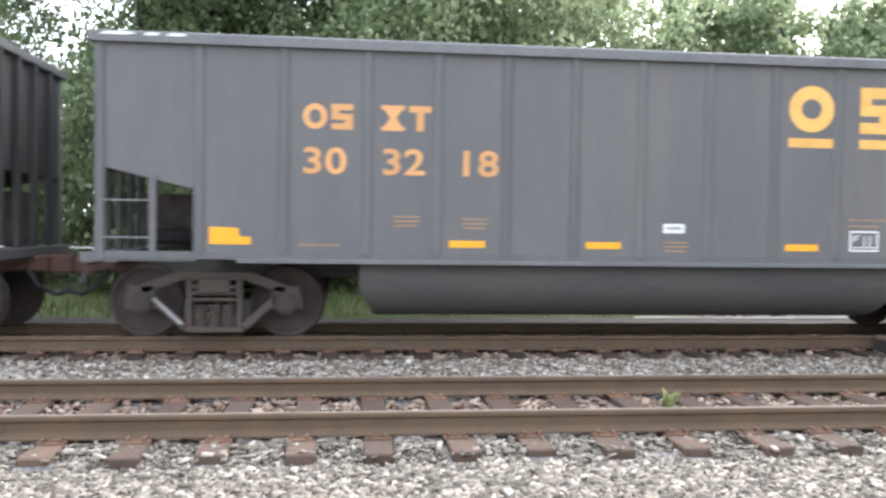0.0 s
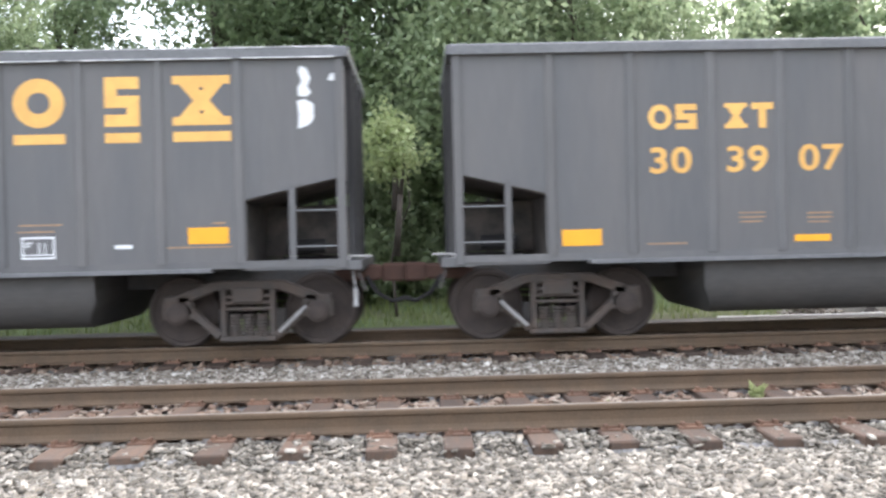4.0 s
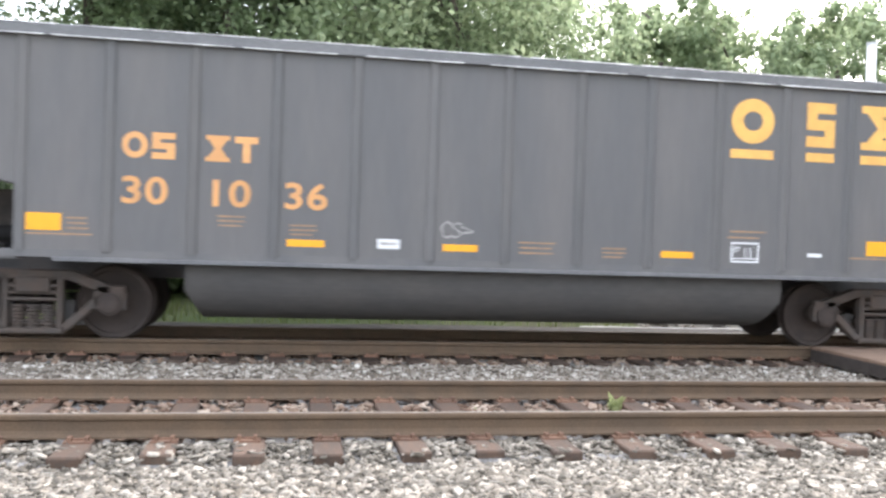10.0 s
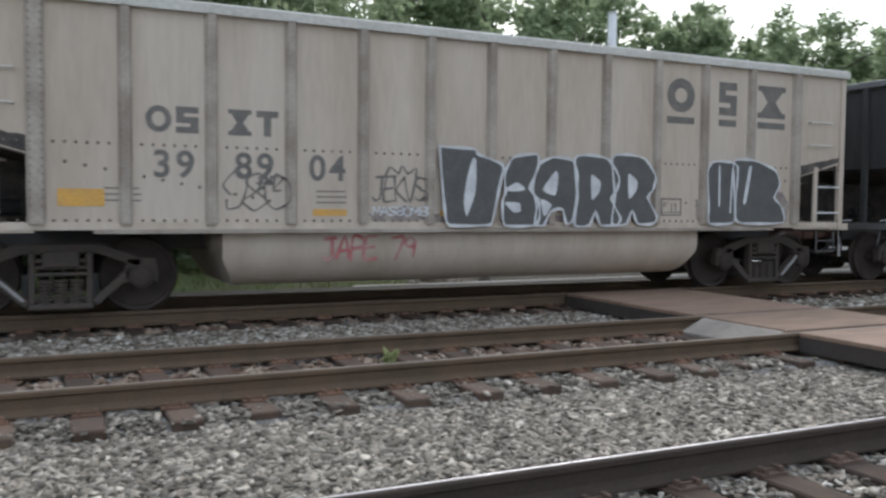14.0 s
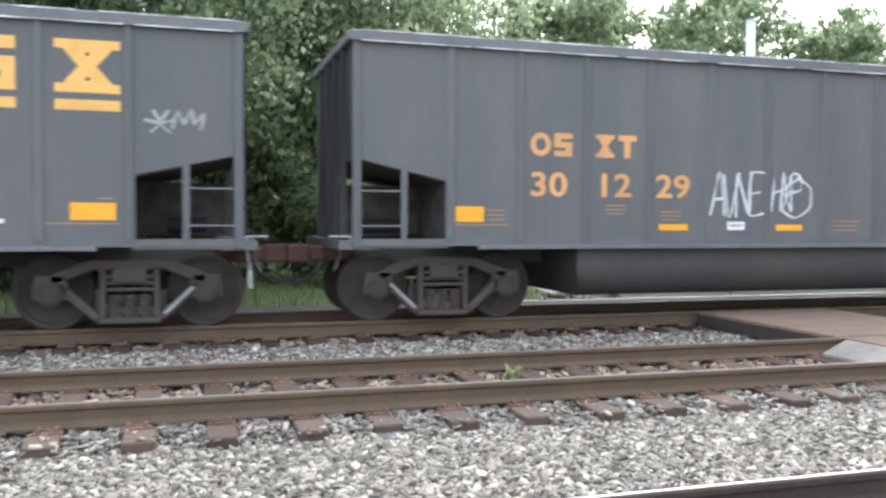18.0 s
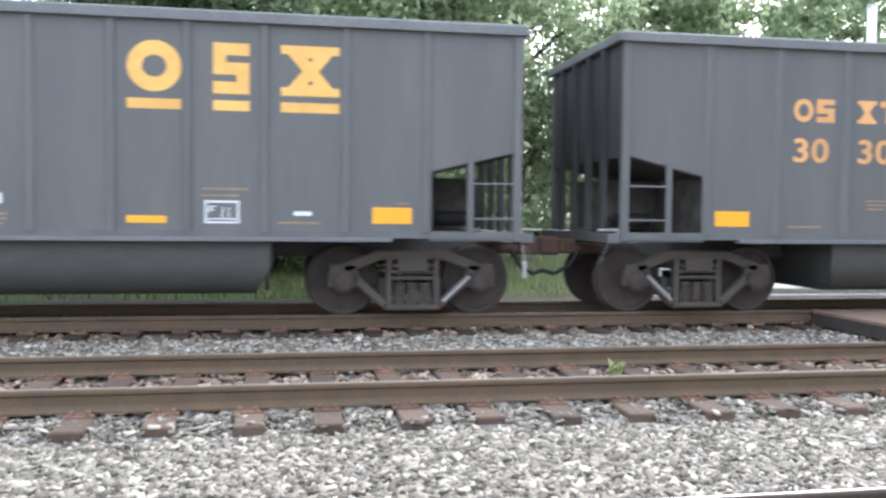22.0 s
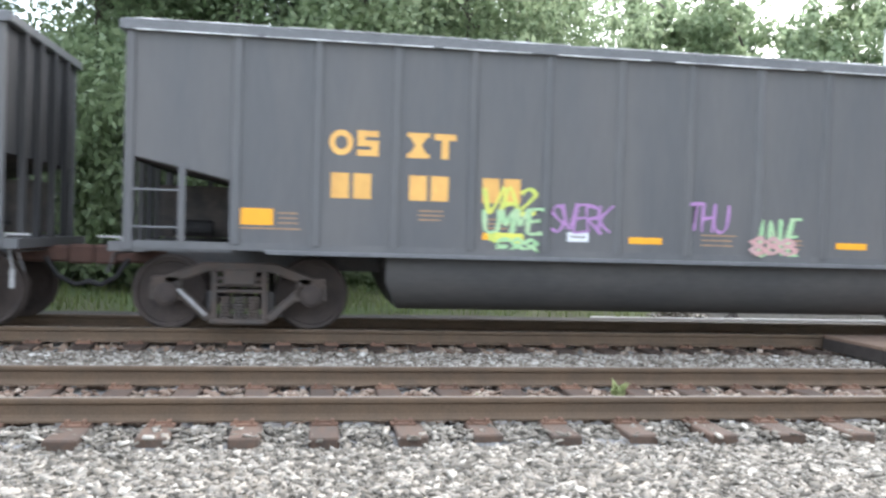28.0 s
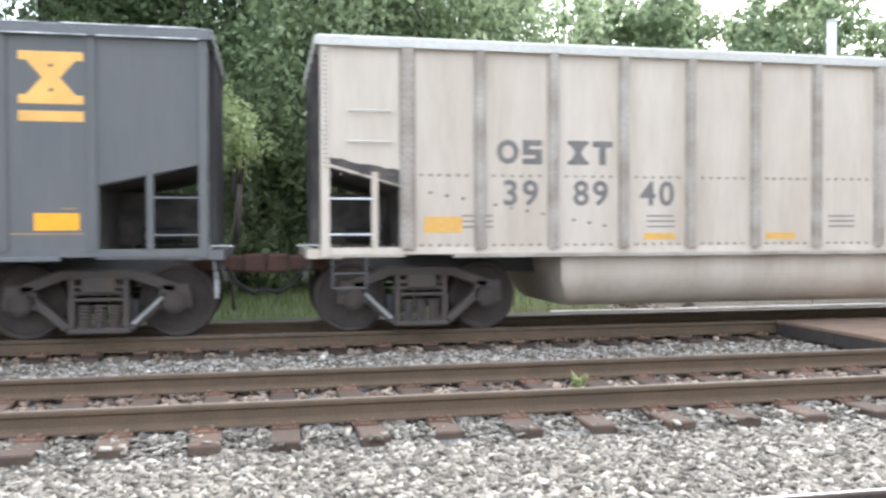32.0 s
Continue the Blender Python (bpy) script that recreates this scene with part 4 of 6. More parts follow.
for x, y, s in ((31, -6.4, 1.4), (37, -7.4, 1.2), (44, -7.4, 1.15), (54, -7.0, 1.2), (66, -7.4, 1.2), (80, -8.2, 1.2), (25, -9.5, 1.0), (20, -12, 1.0), (48, -11, 1.3), (95, -9.2, 1.3), (110, -10.2, 1.3), (124, -11, 1.3), (140, -11.5, 1.3), (155, -12, 1.3)):
    spots.append((x, y, s))
all_kinds = tree_kinds + wood_kinds
tops = []
for ob in all_kinds:
    crown = [c for c in ob.children if c.name.startswith("crown")][0]
    co = np.empty(len(crown.data.vertices) * 3, np.float32)
    crown.data.vertices.foreach_get("co", co)
    tops.append(float(np.quantile(co[2::3], 0.998)))
used = set()
for k, (x, y, s) in enumerate(spots + tall):
    deep = k >= len(spots) or y < 0
    kind = 4 + k % 3 if deep else (k % 4 if k % 7 else rng.randrange(4))
    base = (-0.05 if x > 5.6 and y < 27 else 0.2) if y > 0 else -0.1
    wide = s
    if k >= len(spots):
        s = (s - base) / tops[kind]
        wide = s * (1.0 if x < 27 else (1.2 if x < 46 else 1.1))
    elif deep:
        s, wide = s * 0.78, s * 0.86
    m = pose(x, y, base, 0, 0, rng.uniform(0, 360)) @ Matrix.Diagonal((wide * rng.uniform(0.92, 1.08), wide * rng.uniform(0.92, 1.08), s, 1))
    if kind not in used:
        used.add(kind)
        all_kinds[kind].matrix_basis = m
    else:
        copy = copy_thing(all_kinds[kind], m)
        copy.scale = m.to_scale()
# stands for a sunlit clump of leaves: sunlight in the leaf colour, trunk added
sapling = tree("sapling", "young tree before the wood, its pale green leaves coloured as sunlit", 121, 3.85, 0.72, 2.55, LEAF_SUNLIT, 44, 60, 0.055)
tagged(sapling, category="sapling")
sapling.matrix_basis = pose(-0.46, 15.9, -0.1, 0, 0, 40)
for k in range(46):
    x = -26 + 1.9 * k + rng.uniform(-0.6, 0.6)
    y = (18.2 if x < 4 else 28.0) + rng.uniform(-0.5, 0.9)
    m = pose(x, y, 0.05, 0, 0, rng.uniform(0, 360))
    s = rng.uniform(0.7, 1.25)
    if k == 0:
        bush_kind.matrix_basis = m
    else:
        copy = copy_thing(bush_kind, m)
        copy.scale = (s, s, s * rng.uniform(0.8, 1.2))
for k in range(9):
    x = 24 + 5.0 * k
    copy = copy_thing(bush_kind, pose(x, -5.4 + rng.uniform(-0.4, 0.4), -0.1, 0, 0, rng.uniform(0, 360)))
    copy.scale = (1.1, 1.1, rng.uniform(0.8, 1.2))

bushes = [(-1.3, 19.6, 1.5), (0.4, 19.3, 1.4), (-2.7, 19.4, 1.4), (1.9, 19.5, 1.4), (-0.5, 21, 1.8), (3.2, 19.6, 1.5), (170, 22, 2.2), (174, 24.5, 2.4), (171, 27, 2.6), (170, -7, 1.7), (173, -9.5, 2.4),
          (47.5, -1.6, 0.42), (50, -2.6, 0.5), (53.5, -1.9, 0.45), (57, -2.8, 0.6), (62, -2.2, 0.6), (312, 1.2, 0.7)]
bushes += [(186 + 11 * k, 16.5 - 0.85 * k, 1.8 - 0.03 * k) for k in range(11)]
bushes += [(186 + 14 * k, -6.6 + 0.3 * k, 1.8 - 0.05 * k) for k in range(9)]
bushes += [(80 + 11.5 * k, -3.0 - 0.3 * k, 0.9 + 0.1 * k) for k in range(8)]
for x, y, s in bushes:
    copy = copy_thing(bush_kind, pose(x, y, -0.15 if y > 0 or x > 150 else 0.0, 0, 0, rng.uniform(0, 360)))
    copy.scale = (s, s, s * rng.uniform(0.85, 1.1))

# ---- pale pole behind the train ----
pole = thing("utility_pole", "pale steel pole behind the tracks", "pole", at=pose(14.6, 20.0, -0.1))
part("shaft", Geo().rod((0, 0, 0), (0, 0, 6.85), 0.125, 14, 0.12).mesh("shaft", MAST, smooth=True), pole)
part("cap", Geo().rod((0, 0, 6.85), (0, 0, 6.9), 0.14, 14).mesh("cap", MAST), pole)

# ---- signal bridge ----
SB = 127.0
bridge = thing("signal_bridge", "pale lattice signal bridge spanning the tracks", "signal bridge", at=pose(SB, 0, 0))
for y in (-2.95, 20.2):
    g = Geo()
    for dy in (-0.25, 0.25):
        for dx in (-0.25, 0.25):
            g.rod((dx, y + dy, -0.6), (dx, y + dy, 11.0), 0.06, 6)
    for k in range(9):
        g.rod((-0.25, y - 0.25, 1.2 * k), (-0.25, y + 0.25, 1.2 * k + 1.2), 0.03, 5).rod((-0.25, y + 0.25, 1.2 * k), (-0.25, y - 0.25, 1.2 * k + 1.2), 0.03, 5)
    part("tower", g.mesh("tower", MAST), bridge)
for z in (9.0, 10.9):
    for dx in (-0.3, 0.3):
        part("chord", Geo().rod((dx, -2.95, z), (dx, 20.2, z), 0.09, 6).mesh("chord", MAST), bridge)
for k in range(14):
    y = -2.7 + 22.3 * k / 14
    part("brace", Geo().rod((-0.3, y, 9.0), (-0.3, y + 22.3 / 28, 10.9), 0.035, 5).rod((-0.3, y + 22.3 / 28, 10.9), (-0.3, y + 22.3 / 14, 9.0), 0.035, 5).mesh("brace", MAST), bridge)
part("walkway", Geo().box(-0.35, 0.35, -2.7, 19.6, 9.05, 9.1).mesh("walkway", GIRDER), bridge)
for y in (2.0, 6.55, 11.05, 15.7):
    head = 14.0 if y < 15 else 11.8
    post = part("signal_mast", Geo().rod((-0.5, y, 8.8), (-0.5, y, head + 0.6), 0.06, 8).mesh("signal_mast", MAST), bridge)
    for z in (9.6, 11.8, 14.0) if y < 15 else (11.8,):
        part("signal_head", Geo().rod((-0.75, y, z), (-0.55, y, z), 0.42, 12).box(-0.8, -0.55, y - 0.3, y + 0.3, z - 0.65, z + 0.65).mesh("signal_head", SIGNAL_BLACK, 0.04), bridge)
        part("hood", Geo().rod((-1.0, y, z + 0.2), (-0.8, y, z + 0.2), 0.14, 10).mesh("hood", SIGNAL_BLACK), bridge)
    rungs = Geo().box(-0.3, -0.26, y - 1.15, y - 1.1, 9.0, 14.0).box(-0.3, -0.26, y - 0.8, y - 0.75, 9.0, 14.0)
    for k in range(16):
        rungs.box(-0.3, -0.27, y - 1.1, y - 0.8, 9.2 + 0.3 * k, 9.23 + 0.3 * k)
    part("ladder", rungs.mesh("ladder", MAST), bridge)
    for z in (10.9, 13.1):
        part("stand", Geo().box(-0.75, -0.2, y - 1.3, y + 0.1, z, z + 0.06).rod((-0.7, y - 1.3, z), (-0.7, y - 1.3, z + 1.0), 0.025, 5).rod((-0.7, y - 1.3, z + 1.0), (-0.7, y - 0.2, z + 1.0), 0.025, 5).mesh("stand", MAST), bridge)

line_pole = thing("line_pole", "slim grey wooden pole beside the signal bridge", "pole", at=pose(131.0, -4.3, -0.4))
part("shaft", Geo().rod((0, 0, 0), (0, 0, 12.8), 0.16, 10, 0.12).mesh("shaft", BARK, smooth=True), line_pole)
part("arm", Geo().box(-0.06, 0.06, -0.9, 0.9, 11.9, 12.05).mesh("arm", BARK), line_pole)

# ---- road overpass ----
OV = 168.0
over = thing("overpass", "grey road overpass on girders beyond the signal bridge", "bridge", at=pose(OV, 0, 0))
part("deck", Geo().box(0, 9, -30, 82, 8.3, 8.9).mesh("deck", BRIDGE, 0.05), over)
part("parapet", Geo().box(-0.1, 0.3, -30, 82, 8.9, 9.28).mesh("parapet", BRIDGE, 0.05), over)
for k in range(4):
    part("girder", Geo().box(0.4 + 2.4 * k, 0.9 + 2.4 * k, -30, 82, 6.8, 8.3).mesh("girder", GIRDER), over)
part("parapet", Geo().box(8.7, 9.1, -30, 82, 8.9, 9.28).mesh("parapet", BRIDGE, 0.05), over)
for y in (-3.6, 18.5):
    part("pier", Geo().box(2.5, 5.5, y - 0.6, y + 0.6, -0.6, 6.8).box(0.4, 8.6, y - 0.7, y + 0.7, 6.1, 6.8).mesh("pier", BRIDGE, 0.05), over)
part("abutment", Geo().prism([(46, -0.6), (20, -0.6), (27, 6.8), (46, 8.2)], 0, 9, "x").mesh("abutment", GRASS), over)
part("abutment", Geo().prism([(-30, -0.6), (-4.5, -0.6), (-7, 6.8), (-30, 8.2)], 0, 9, "x").mesh("abutment", GRASS), over)

# ---- white car on the overpass, its nose towards -y ----
auto = thing("car", "white hatchback car driving over the overpass", "car", at=pose(OV + 2.6, 78, 8.9))
shell = [(-2.05, 0.3), (-2.1, 0.62), (-1.95, 0.82), (-1.05, 0.95), (-0.35, 1.42), (1.2, 1.46), (1.85, 1.05), (2.05, 0.92), (2.08, 0.4), (2.0, 0.3)]
part("body", Geo().prism([(y, z) for y, z in shell], -0.86, 0.86, "x").mesh("body", CAR_PAINT, 0.07), auto)
for x in (-0.868, 0.868):
    for win in ([(-0.85, 0.98), (-0.3, 1.36), (0.35, 1.38), (0.35, 0.98)], [(0.43, 0.98), (0.43, 1.38), (1.12, 1.38), (1.6, 1.02)]):
        part("window", Geo().prism(win, x - 0.006, x + 0.006, "x").mesh("window", CLEAR), auto)
for y in (-1.3, 1.3):
    for x in (-0.78, 0.78):
        wheel = part("wheel", Geo().rod((x - 0.1, y, 0.31), (x + 0.1, y, 0.31), 0.31, 18).mesh("wheel", TYRE, 0.02), auto)
        part("rim", Geo().rod((x - 0.11, y, 0.31), (x + 0.11, y, 0.31), 0.19, 14).mesh("rim", PALE_STEEL), wheel)

# ---- round sign by the platform end ----
sign = thing("round_sign", "round white sign on a post beside the track", "sign", at=pose(70.0, -1.2, -0.3))
part("post", Geo().rod((0, 0, 0), (0, 0, 3.6), 0.05, 8).mesh("post", GALV), sign)
part("disc", Geo().rod((-0.06, 0, 3.2), (-0.03, 0, 3.2), 0.45, 24).mesh("disc", LABEL_WHITE), sign)


# ---- the coal train ----
SIDE = 1.5                  # half width over the side sheets
GAP = 1.325                 # between the ends of coupled cars
LENGTH = {"A": 13.39, "B": 14.07, "W": 13.70}
RIBS = {"A": (1.2, 2.2, 3.2, 4.06, 4.93, 5.8, 6.66, 7.55, 8.44, 9.3, 10.2, 11.17, 12.17),
        "B": tuple(1.28 + 0.958 * k for k in range(13)),
        "W": (1.07, 2.0, 2.97, 3.94, 4.89, 5.84, 6.77, 7.74, 8.69, 9.64, 10.57, 11.55, 12.55)}
AXLE = 0.89                 # half the wheelbase of a truck
PIVOT = 1.32                # truck centre from the car's end
WHEEL_R = 0.457


def truck_meshes():
    """One three-piece truck: side frame with its windows, springs, bearing caps, bolster, wheelset, brake beam."""
    out = {}
    zc = WHEEL_R
    g = Geo()
    # side frame as a ring of bars: top chord, diagonals, bottom chord, columns
    th0, th1 = -0.07, 0.07

    def bar(a, b, w):
        a, b = Vector((a[0], a[1])), Vector((b[0], b[1]))
        d = (b - a).normalized()
        s = Vector((-d.y, d.x)) * w / 2
        g.prism([tuple(a - s), tuple(b - s), tuple(b + s), tuple(a + s)], th0, th1)

    bar((-AXLE, 0.62), (-0.42, 0.80), 0.13)
    bar((-0.45, 0.80), (0.45, 0.80), 0.12)
    bar((0.42, 0.80), (AXLE, 0.62), 0.13)
    bar((-AXLE + 0.08, 0.56), (-0.36, 0.15), 0.1)
    bar((AXLE - 0.08, 0.56), (0.36, 0.15), 0.1)
    bar((-0.36, 0.12), (0.36, 0.12), 0.07)
    bar((-0.31, 0.15), (-0.31, 0.8), 0.07)
    bar((0.31, 0.15), (0.31, 0.8), 0.07)
    for z in (0.5, 0.58, 0.66):
        bar((-0.28, z), (0.28, z), 0.045)
    for s in (-1, 1):
        g.box(s * AXLE - 0.17, s * AXLE + 0.17, th0, th1, 0.52, 0.68)
        g.box(s * AXLE - 0.19, s * AXLE - 0.13, th0, th1, 0.38, 0.6).box(s * AXLE + 0.13, s * AXLE + 0.19, th0, th1, 0.38, 0.6)
    out["side_frame"] = g.mesh("side_frame", TRUCK_STEEL, 0.015)
    g = Geo()
    coil = []
    for k in range(7):
        coil += [(0.05, 0.042 * k), (0.082, 0.042 * k + 0.007), (0.082, 0.042 * k + 0.026), (0.05, 0.042 * k + 0.033)]
    g.lathe(coil, 10)
    out["spring"] = g.mesh("spring", TRUCK_STEEL)
    out["spring"].transform(Matrix.Rotation(radians(90), 4, "X"))
    out["bearing_cap"] = Geo().lathe([(0.14, 0.0), (0.145, -0.08), (0.1, -0.11), (0.05, -0.12)], 18).mesh("bearing_cap", WHEEL_STEEL)
    out["bolster"] = Geo().box(-0.2, 0.2, -1.1, 1.1, 0.58, 0.78).mesh("bolster", TRUCK_STEEL, 0.02)
    prof = [(0.085, -1.0), (0.085, -0.8), (0.1, -0.77), (0.1, -0.7), (0.3, -0.705), (0.39, -0.715), (0.4, -0.745), (0.445, -0.755), (0.457, -0.74), (0.459, -0.66), (0.48, -0.65), (0.484, -0.635),
            (0.475, -0.625), (0.4, -0.625), (0.38, -0.64), (0.3, -0.66), (0.12, -0.65), (0.1, -0.63), (0.085, -0.6)]
    wheels = Geo()
    wheels.lathe(prof + [(r, -y) for r, y in prof[::-1]], 36)
    out["wheelset"] = wheels.mesh("wheelset", WHEEL_STEEL)
    for s in (-1, 1):
        out["brake_rod", s] = Geo().rod((0.4 * s, -1.085, 0.2), (0.74 * s, -1.085, 0.52), 0.022, 7).mesh("brake_rod", PALE_STEEL)
    out["brake_beam"] = Geo().rod((0, -0.75, 0), (0, 0.75, 0), 0.05, 8).box(-0.06, 0.06, -0.8, -0.7, -0.14, 0.14).box(-0.06, 0.06, 0.7, 0.8, -0.14, 0.14).mesh("brake_beam", DARK_STEEL)
    return out


TRUCK = truck_meshes()
spinning = {-1: [], 1: []}


def add_truck(car, u, side):
    truck = part("truck", TRUCK["bolster"], car, "dusty brown cast steel truck", at=pose(u, 0, 0))
    part("brake_rod", TRUCK["brake_rod", side], truck, "pale worn brake rod")
    for s in (-1, 1):
        part("side_frame", TRUCK["side_frame"], truck, at=pose(0, s * 1.0, 0))
        for x in (-0.17, 0.0, 0.17):
            part("spring", TRUCK["spring"], truck, at=pose(x, s * 1.0, 0.15))
        ws = part("wheelset", TRUCK["wheelset"], truck, at=pose(s * AXLE, 0, WHEEL_R))
        spinning[s].append(ws)
        part("brake_beam", TRUCK["brake_beam"], truck, at=pose(s * 0.36, 0, 0.34))
        for e in (-1, 1):
            part("bearing_cap", TRUCK["bearing_cap"], truck, at=pose(e * AXLE, s * 1.02, WHEEL_R, 0, 0, 0 if s < 0 else 180))


def body_meshes(kind):
    L, ribs = LENGTH[kind], RIBS[kind]
    paint = CAR_WHITE if kind == "W" else CAR_BLACK
    under = DARK_STEEL
    out = []
    c0 = ribs[0] - 0.03
    c1 = L - ribs[-1] - 0.03
    for s in (-1, 1):
        y0, y1 = s * SIDE, s * (SIDE - 0.02)
        out.append(("side_sheet", Geo().prism([(0, 2.14), (c0, 1.86), (c0, 1.1), (L - c1, 1.1), (L - c1, 1.86), (L, 2.14), (L, 3.6), (0, 3.6)], y0, y1).mesh("side_sheet", paint), ""))
        out.append(("side_sill", Geo().prism([(s * 1.515, 1.03), (s * 1.51, 1.12), (s * 1.45, 1.12), (s * 1.44, 1.03)], 0, L, "x").mesh("side_sill", paint), ""))
        out.append(("sill_flange", Geo().prism([(s * 1.56, 0.988), (s * 1.56, 1.034), (s * 1.44, 1.04), (s * 1.44, 0.988)], 1.65, L - 1.65, "x").mesh("sill_flange", WHITE_RIB if kind == "W" else CHORD), ""))
        chord = CHORD_WHITE if kind == "W" else (CHORD_PALE if kind == "B" else CHORD)
        g = Geo().prism([(s * 1.57, 3.58), (s * 1.57, 3.69), (s * 1.55, 3.71), (s * 1.44, 3.71), (s * 1.44, 3.58)], -0.02, L + 0.02, "x")
        out.append(("top_chord", g.mesh("top_chord", chord if kind == "W" else CHORD), ""))
        if kind == "B":
            chip = random.Random(61)
            for name, z0, z1 in (("chord_cap", 3.7, 3.718), ("chord_lip", 3.575, 3.592)):
                u = 0.1
                while u < L - 0.4:
                    run = min(chip.uniform(0.5, 2.6), L - 0.1 - u)
                    g = Geo().prism([(s * 1.573, z0), (s * 1.573, z1 - 0.004), (s * 1.558, z1), (s * 1.545, z1), (s * 1.545, z0)], u, u + run, "x")
                    out.append((name, g.mesh(name, CHORD_PALE), "scuffed pale edge of the top chord"))
                    u += run + chip.uniform(0.03, 0.35)
        for u in (0.0, L - 0.11):
            out.append(("corner_post", Geo().box(u, u + 0.11, s * 1.53 if s < 0 else s * 1.44, s * 1.44 if s < 0 else s * 1.53, 1.0, 3.6).mesh("corner_post", paint, 0.01), ""))
        for u in (0.62, L - 0.7):
            out.append(("ladder_post", Geo().box(u, u + 0.08, s * 1.5 - 0.02, s * 1.5 + 0.02, 1.1, 2.05).mesh("ladder_post", paint), ""))
        for u0, u1 in ((0.1, 0.63), (L - 0.63, L - 0.1)):
            for z in (1.28, 1.72):
                out.append(("rung", Geo().rod((u0, s * 1.52, z), (u1, s * 1.52, z), 0.013, 6).mesh("rung", LABEL_WHITE if kind == "W" else CHORD), ""))
            g = Geo()
            a, b = u0 + 0.04, u1 - 0.08
            g.rod((a, s * 1.5, 1.0), (a, s * 1.5, 0.62), 0.014, 6).rod((b, s * 1.5, 1.0), (b, s * 1.5, 0.62), 0.014, 6).rod((a, s * 1.5, 0.62), (b, s * 1.5, 0.62), 0.014, 6)
            if kind == "W":
                g.rod((a, s * 1.5, 0.8), (b, s * 1.5, 0.8), 0.012, 6)
                out.append(("sill_step", g.mesh("sill_step", DARK_STEEL), ""))
        if kind == "W":
            for u in (0.35, L - 0.85):
                for z in (2.42, 2.8):
                    out.append(("grab_iron", Geo().rod((u, s * 1.56, z), (u + 0.5, s * 1.56, z), 0.012, 6).rod((u, s * 1.5, z), (u, s * 1.56, z), 0.012, 6).rod((u + 0.5, s * 1.5, z), (u + 0.5, s * 1.56, z), 0.012, 6).mesh("grab_iron", CHORD_WHITE), ""))
    # ribs on the side that is seen, and on the far side
    for k, u in enumerate(ribs):
        w = (0.08 if k in (0, 12) else 0.058) if kind == "W" else 0.05
        d = 0.07 if kind == "W" else 0.032
        z0 = 1.1
        g = Geo().prism([(u - w - 0.02, -SIDE), (u - w + 0.012, -SIDE - d), (u + w - 0.012, -SIDE - d), (u + w + 0.02, -SIDE)], z0, 3.59, "z")
        out.append(("rib", g.mesh("rib", WHITE_RIB if kind == "W" else paint), "rust-stained rib" if kind == "W" else ""))
    if kind == "W":
        g = Geo()
        for a, b in zip((0.05, *ribs), (*ribs, L - 0.05)):
            n = 8
            for k in range(n):
                u = a + (b - a) * (k + 0.5) / n
                for z in (2.02, 1.14):
                    g.lathe([(0.019, -0.003), (0.011, -0.013)], 6, (u, -SIDE, z))
        for k in range(26):
            for u in (0.055, ribs[0] - 0.06, ribs[0] + 0.06):
                g.lathe([(0.014, -0.06 if u > 0.1 else -0.032), (0.008, -0.085 if u > 0.1 else -0.042)], 6, (u, -SIDE, 1.3 + 0.088 * k if u > 0.1 else 2.1 + 0.056 * k))
        for k in range(14):
            u, z = 1.15 + 0.21 * k, 1.84 - 0.038 * k
            if min(abs(u - r) for r in ribs) > 0.12:
                g.lathe([(0.021, -0.003), (0.011, -0.013)], 6, (u, -SIDE, z)).lathe([(0.021, -0.003), (0.011, -0.013)], 6, (L - u, -SIDE, z))
        out.append(("rivets", g.mesh("rivets", RIVET), "rows of rivets"))
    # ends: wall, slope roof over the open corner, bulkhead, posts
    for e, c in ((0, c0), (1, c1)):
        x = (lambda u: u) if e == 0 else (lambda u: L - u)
        # end walls and posts hold the shade of the gap in their colour
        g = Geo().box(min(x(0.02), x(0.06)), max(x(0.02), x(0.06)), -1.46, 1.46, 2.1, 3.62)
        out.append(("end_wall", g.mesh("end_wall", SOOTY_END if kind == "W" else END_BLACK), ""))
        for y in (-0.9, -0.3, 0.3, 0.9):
            out.append(("end_post", Geo().box(min(x(-0.06), x(0.02)), max(x(-0.06), x(0.02)), y - 0.05, y + 0.05, 1.1, 3.6).mesh("end_post", SOOT_SHADE if kind == "W" else END_BLACK), ""))
        out.append(("end_chord", Geo().box(min(x(-0.07), x(0.08)), max(x(-0.07), x(0.08)), -1.56, 1.56, 3.58, 3.70).mesh("end_chord", CHORD_WHITE if kind == "W" else CHORD, 0.012), ""))
        # sheet, bulkhead and block near-black: the recess shade is in their colour
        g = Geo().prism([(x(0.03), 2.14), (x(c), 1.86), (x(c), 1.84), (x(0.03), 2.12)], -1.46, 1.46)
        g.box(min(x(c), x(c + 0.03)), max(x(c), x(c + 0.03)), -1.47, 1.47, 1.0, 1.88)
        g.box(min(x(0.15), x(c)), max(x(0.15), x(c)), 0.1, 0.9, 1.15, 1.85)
        out.append(("slope_sheet", g.mesh("slope_sheet", SOOT_SHADE), "dark sloping end sheet"))
        if kind == "W":
            edge_rng = random.Random(17 + e)
            n = 12
            band = [(x(0.1 + (c - 0.1) * k / n), 2.15 - 0.28 * k / n) for k in range(n + 1)]
            band += [(x(0.1 + (c - 0.1) * k / n), 2.17 - 0.28 * k / n + 0.06 + 0.1 * k / n + edge_rng.uniform(-0.012, 0.02)) for k in range(n, -1, -1)]
            out.append(("soot_stain", Geo().prism(band, -SIDE - 0.003, -SIDE).mesh("soot_stain", SOOT_SHADE), "black soot along the edge of the opening"))
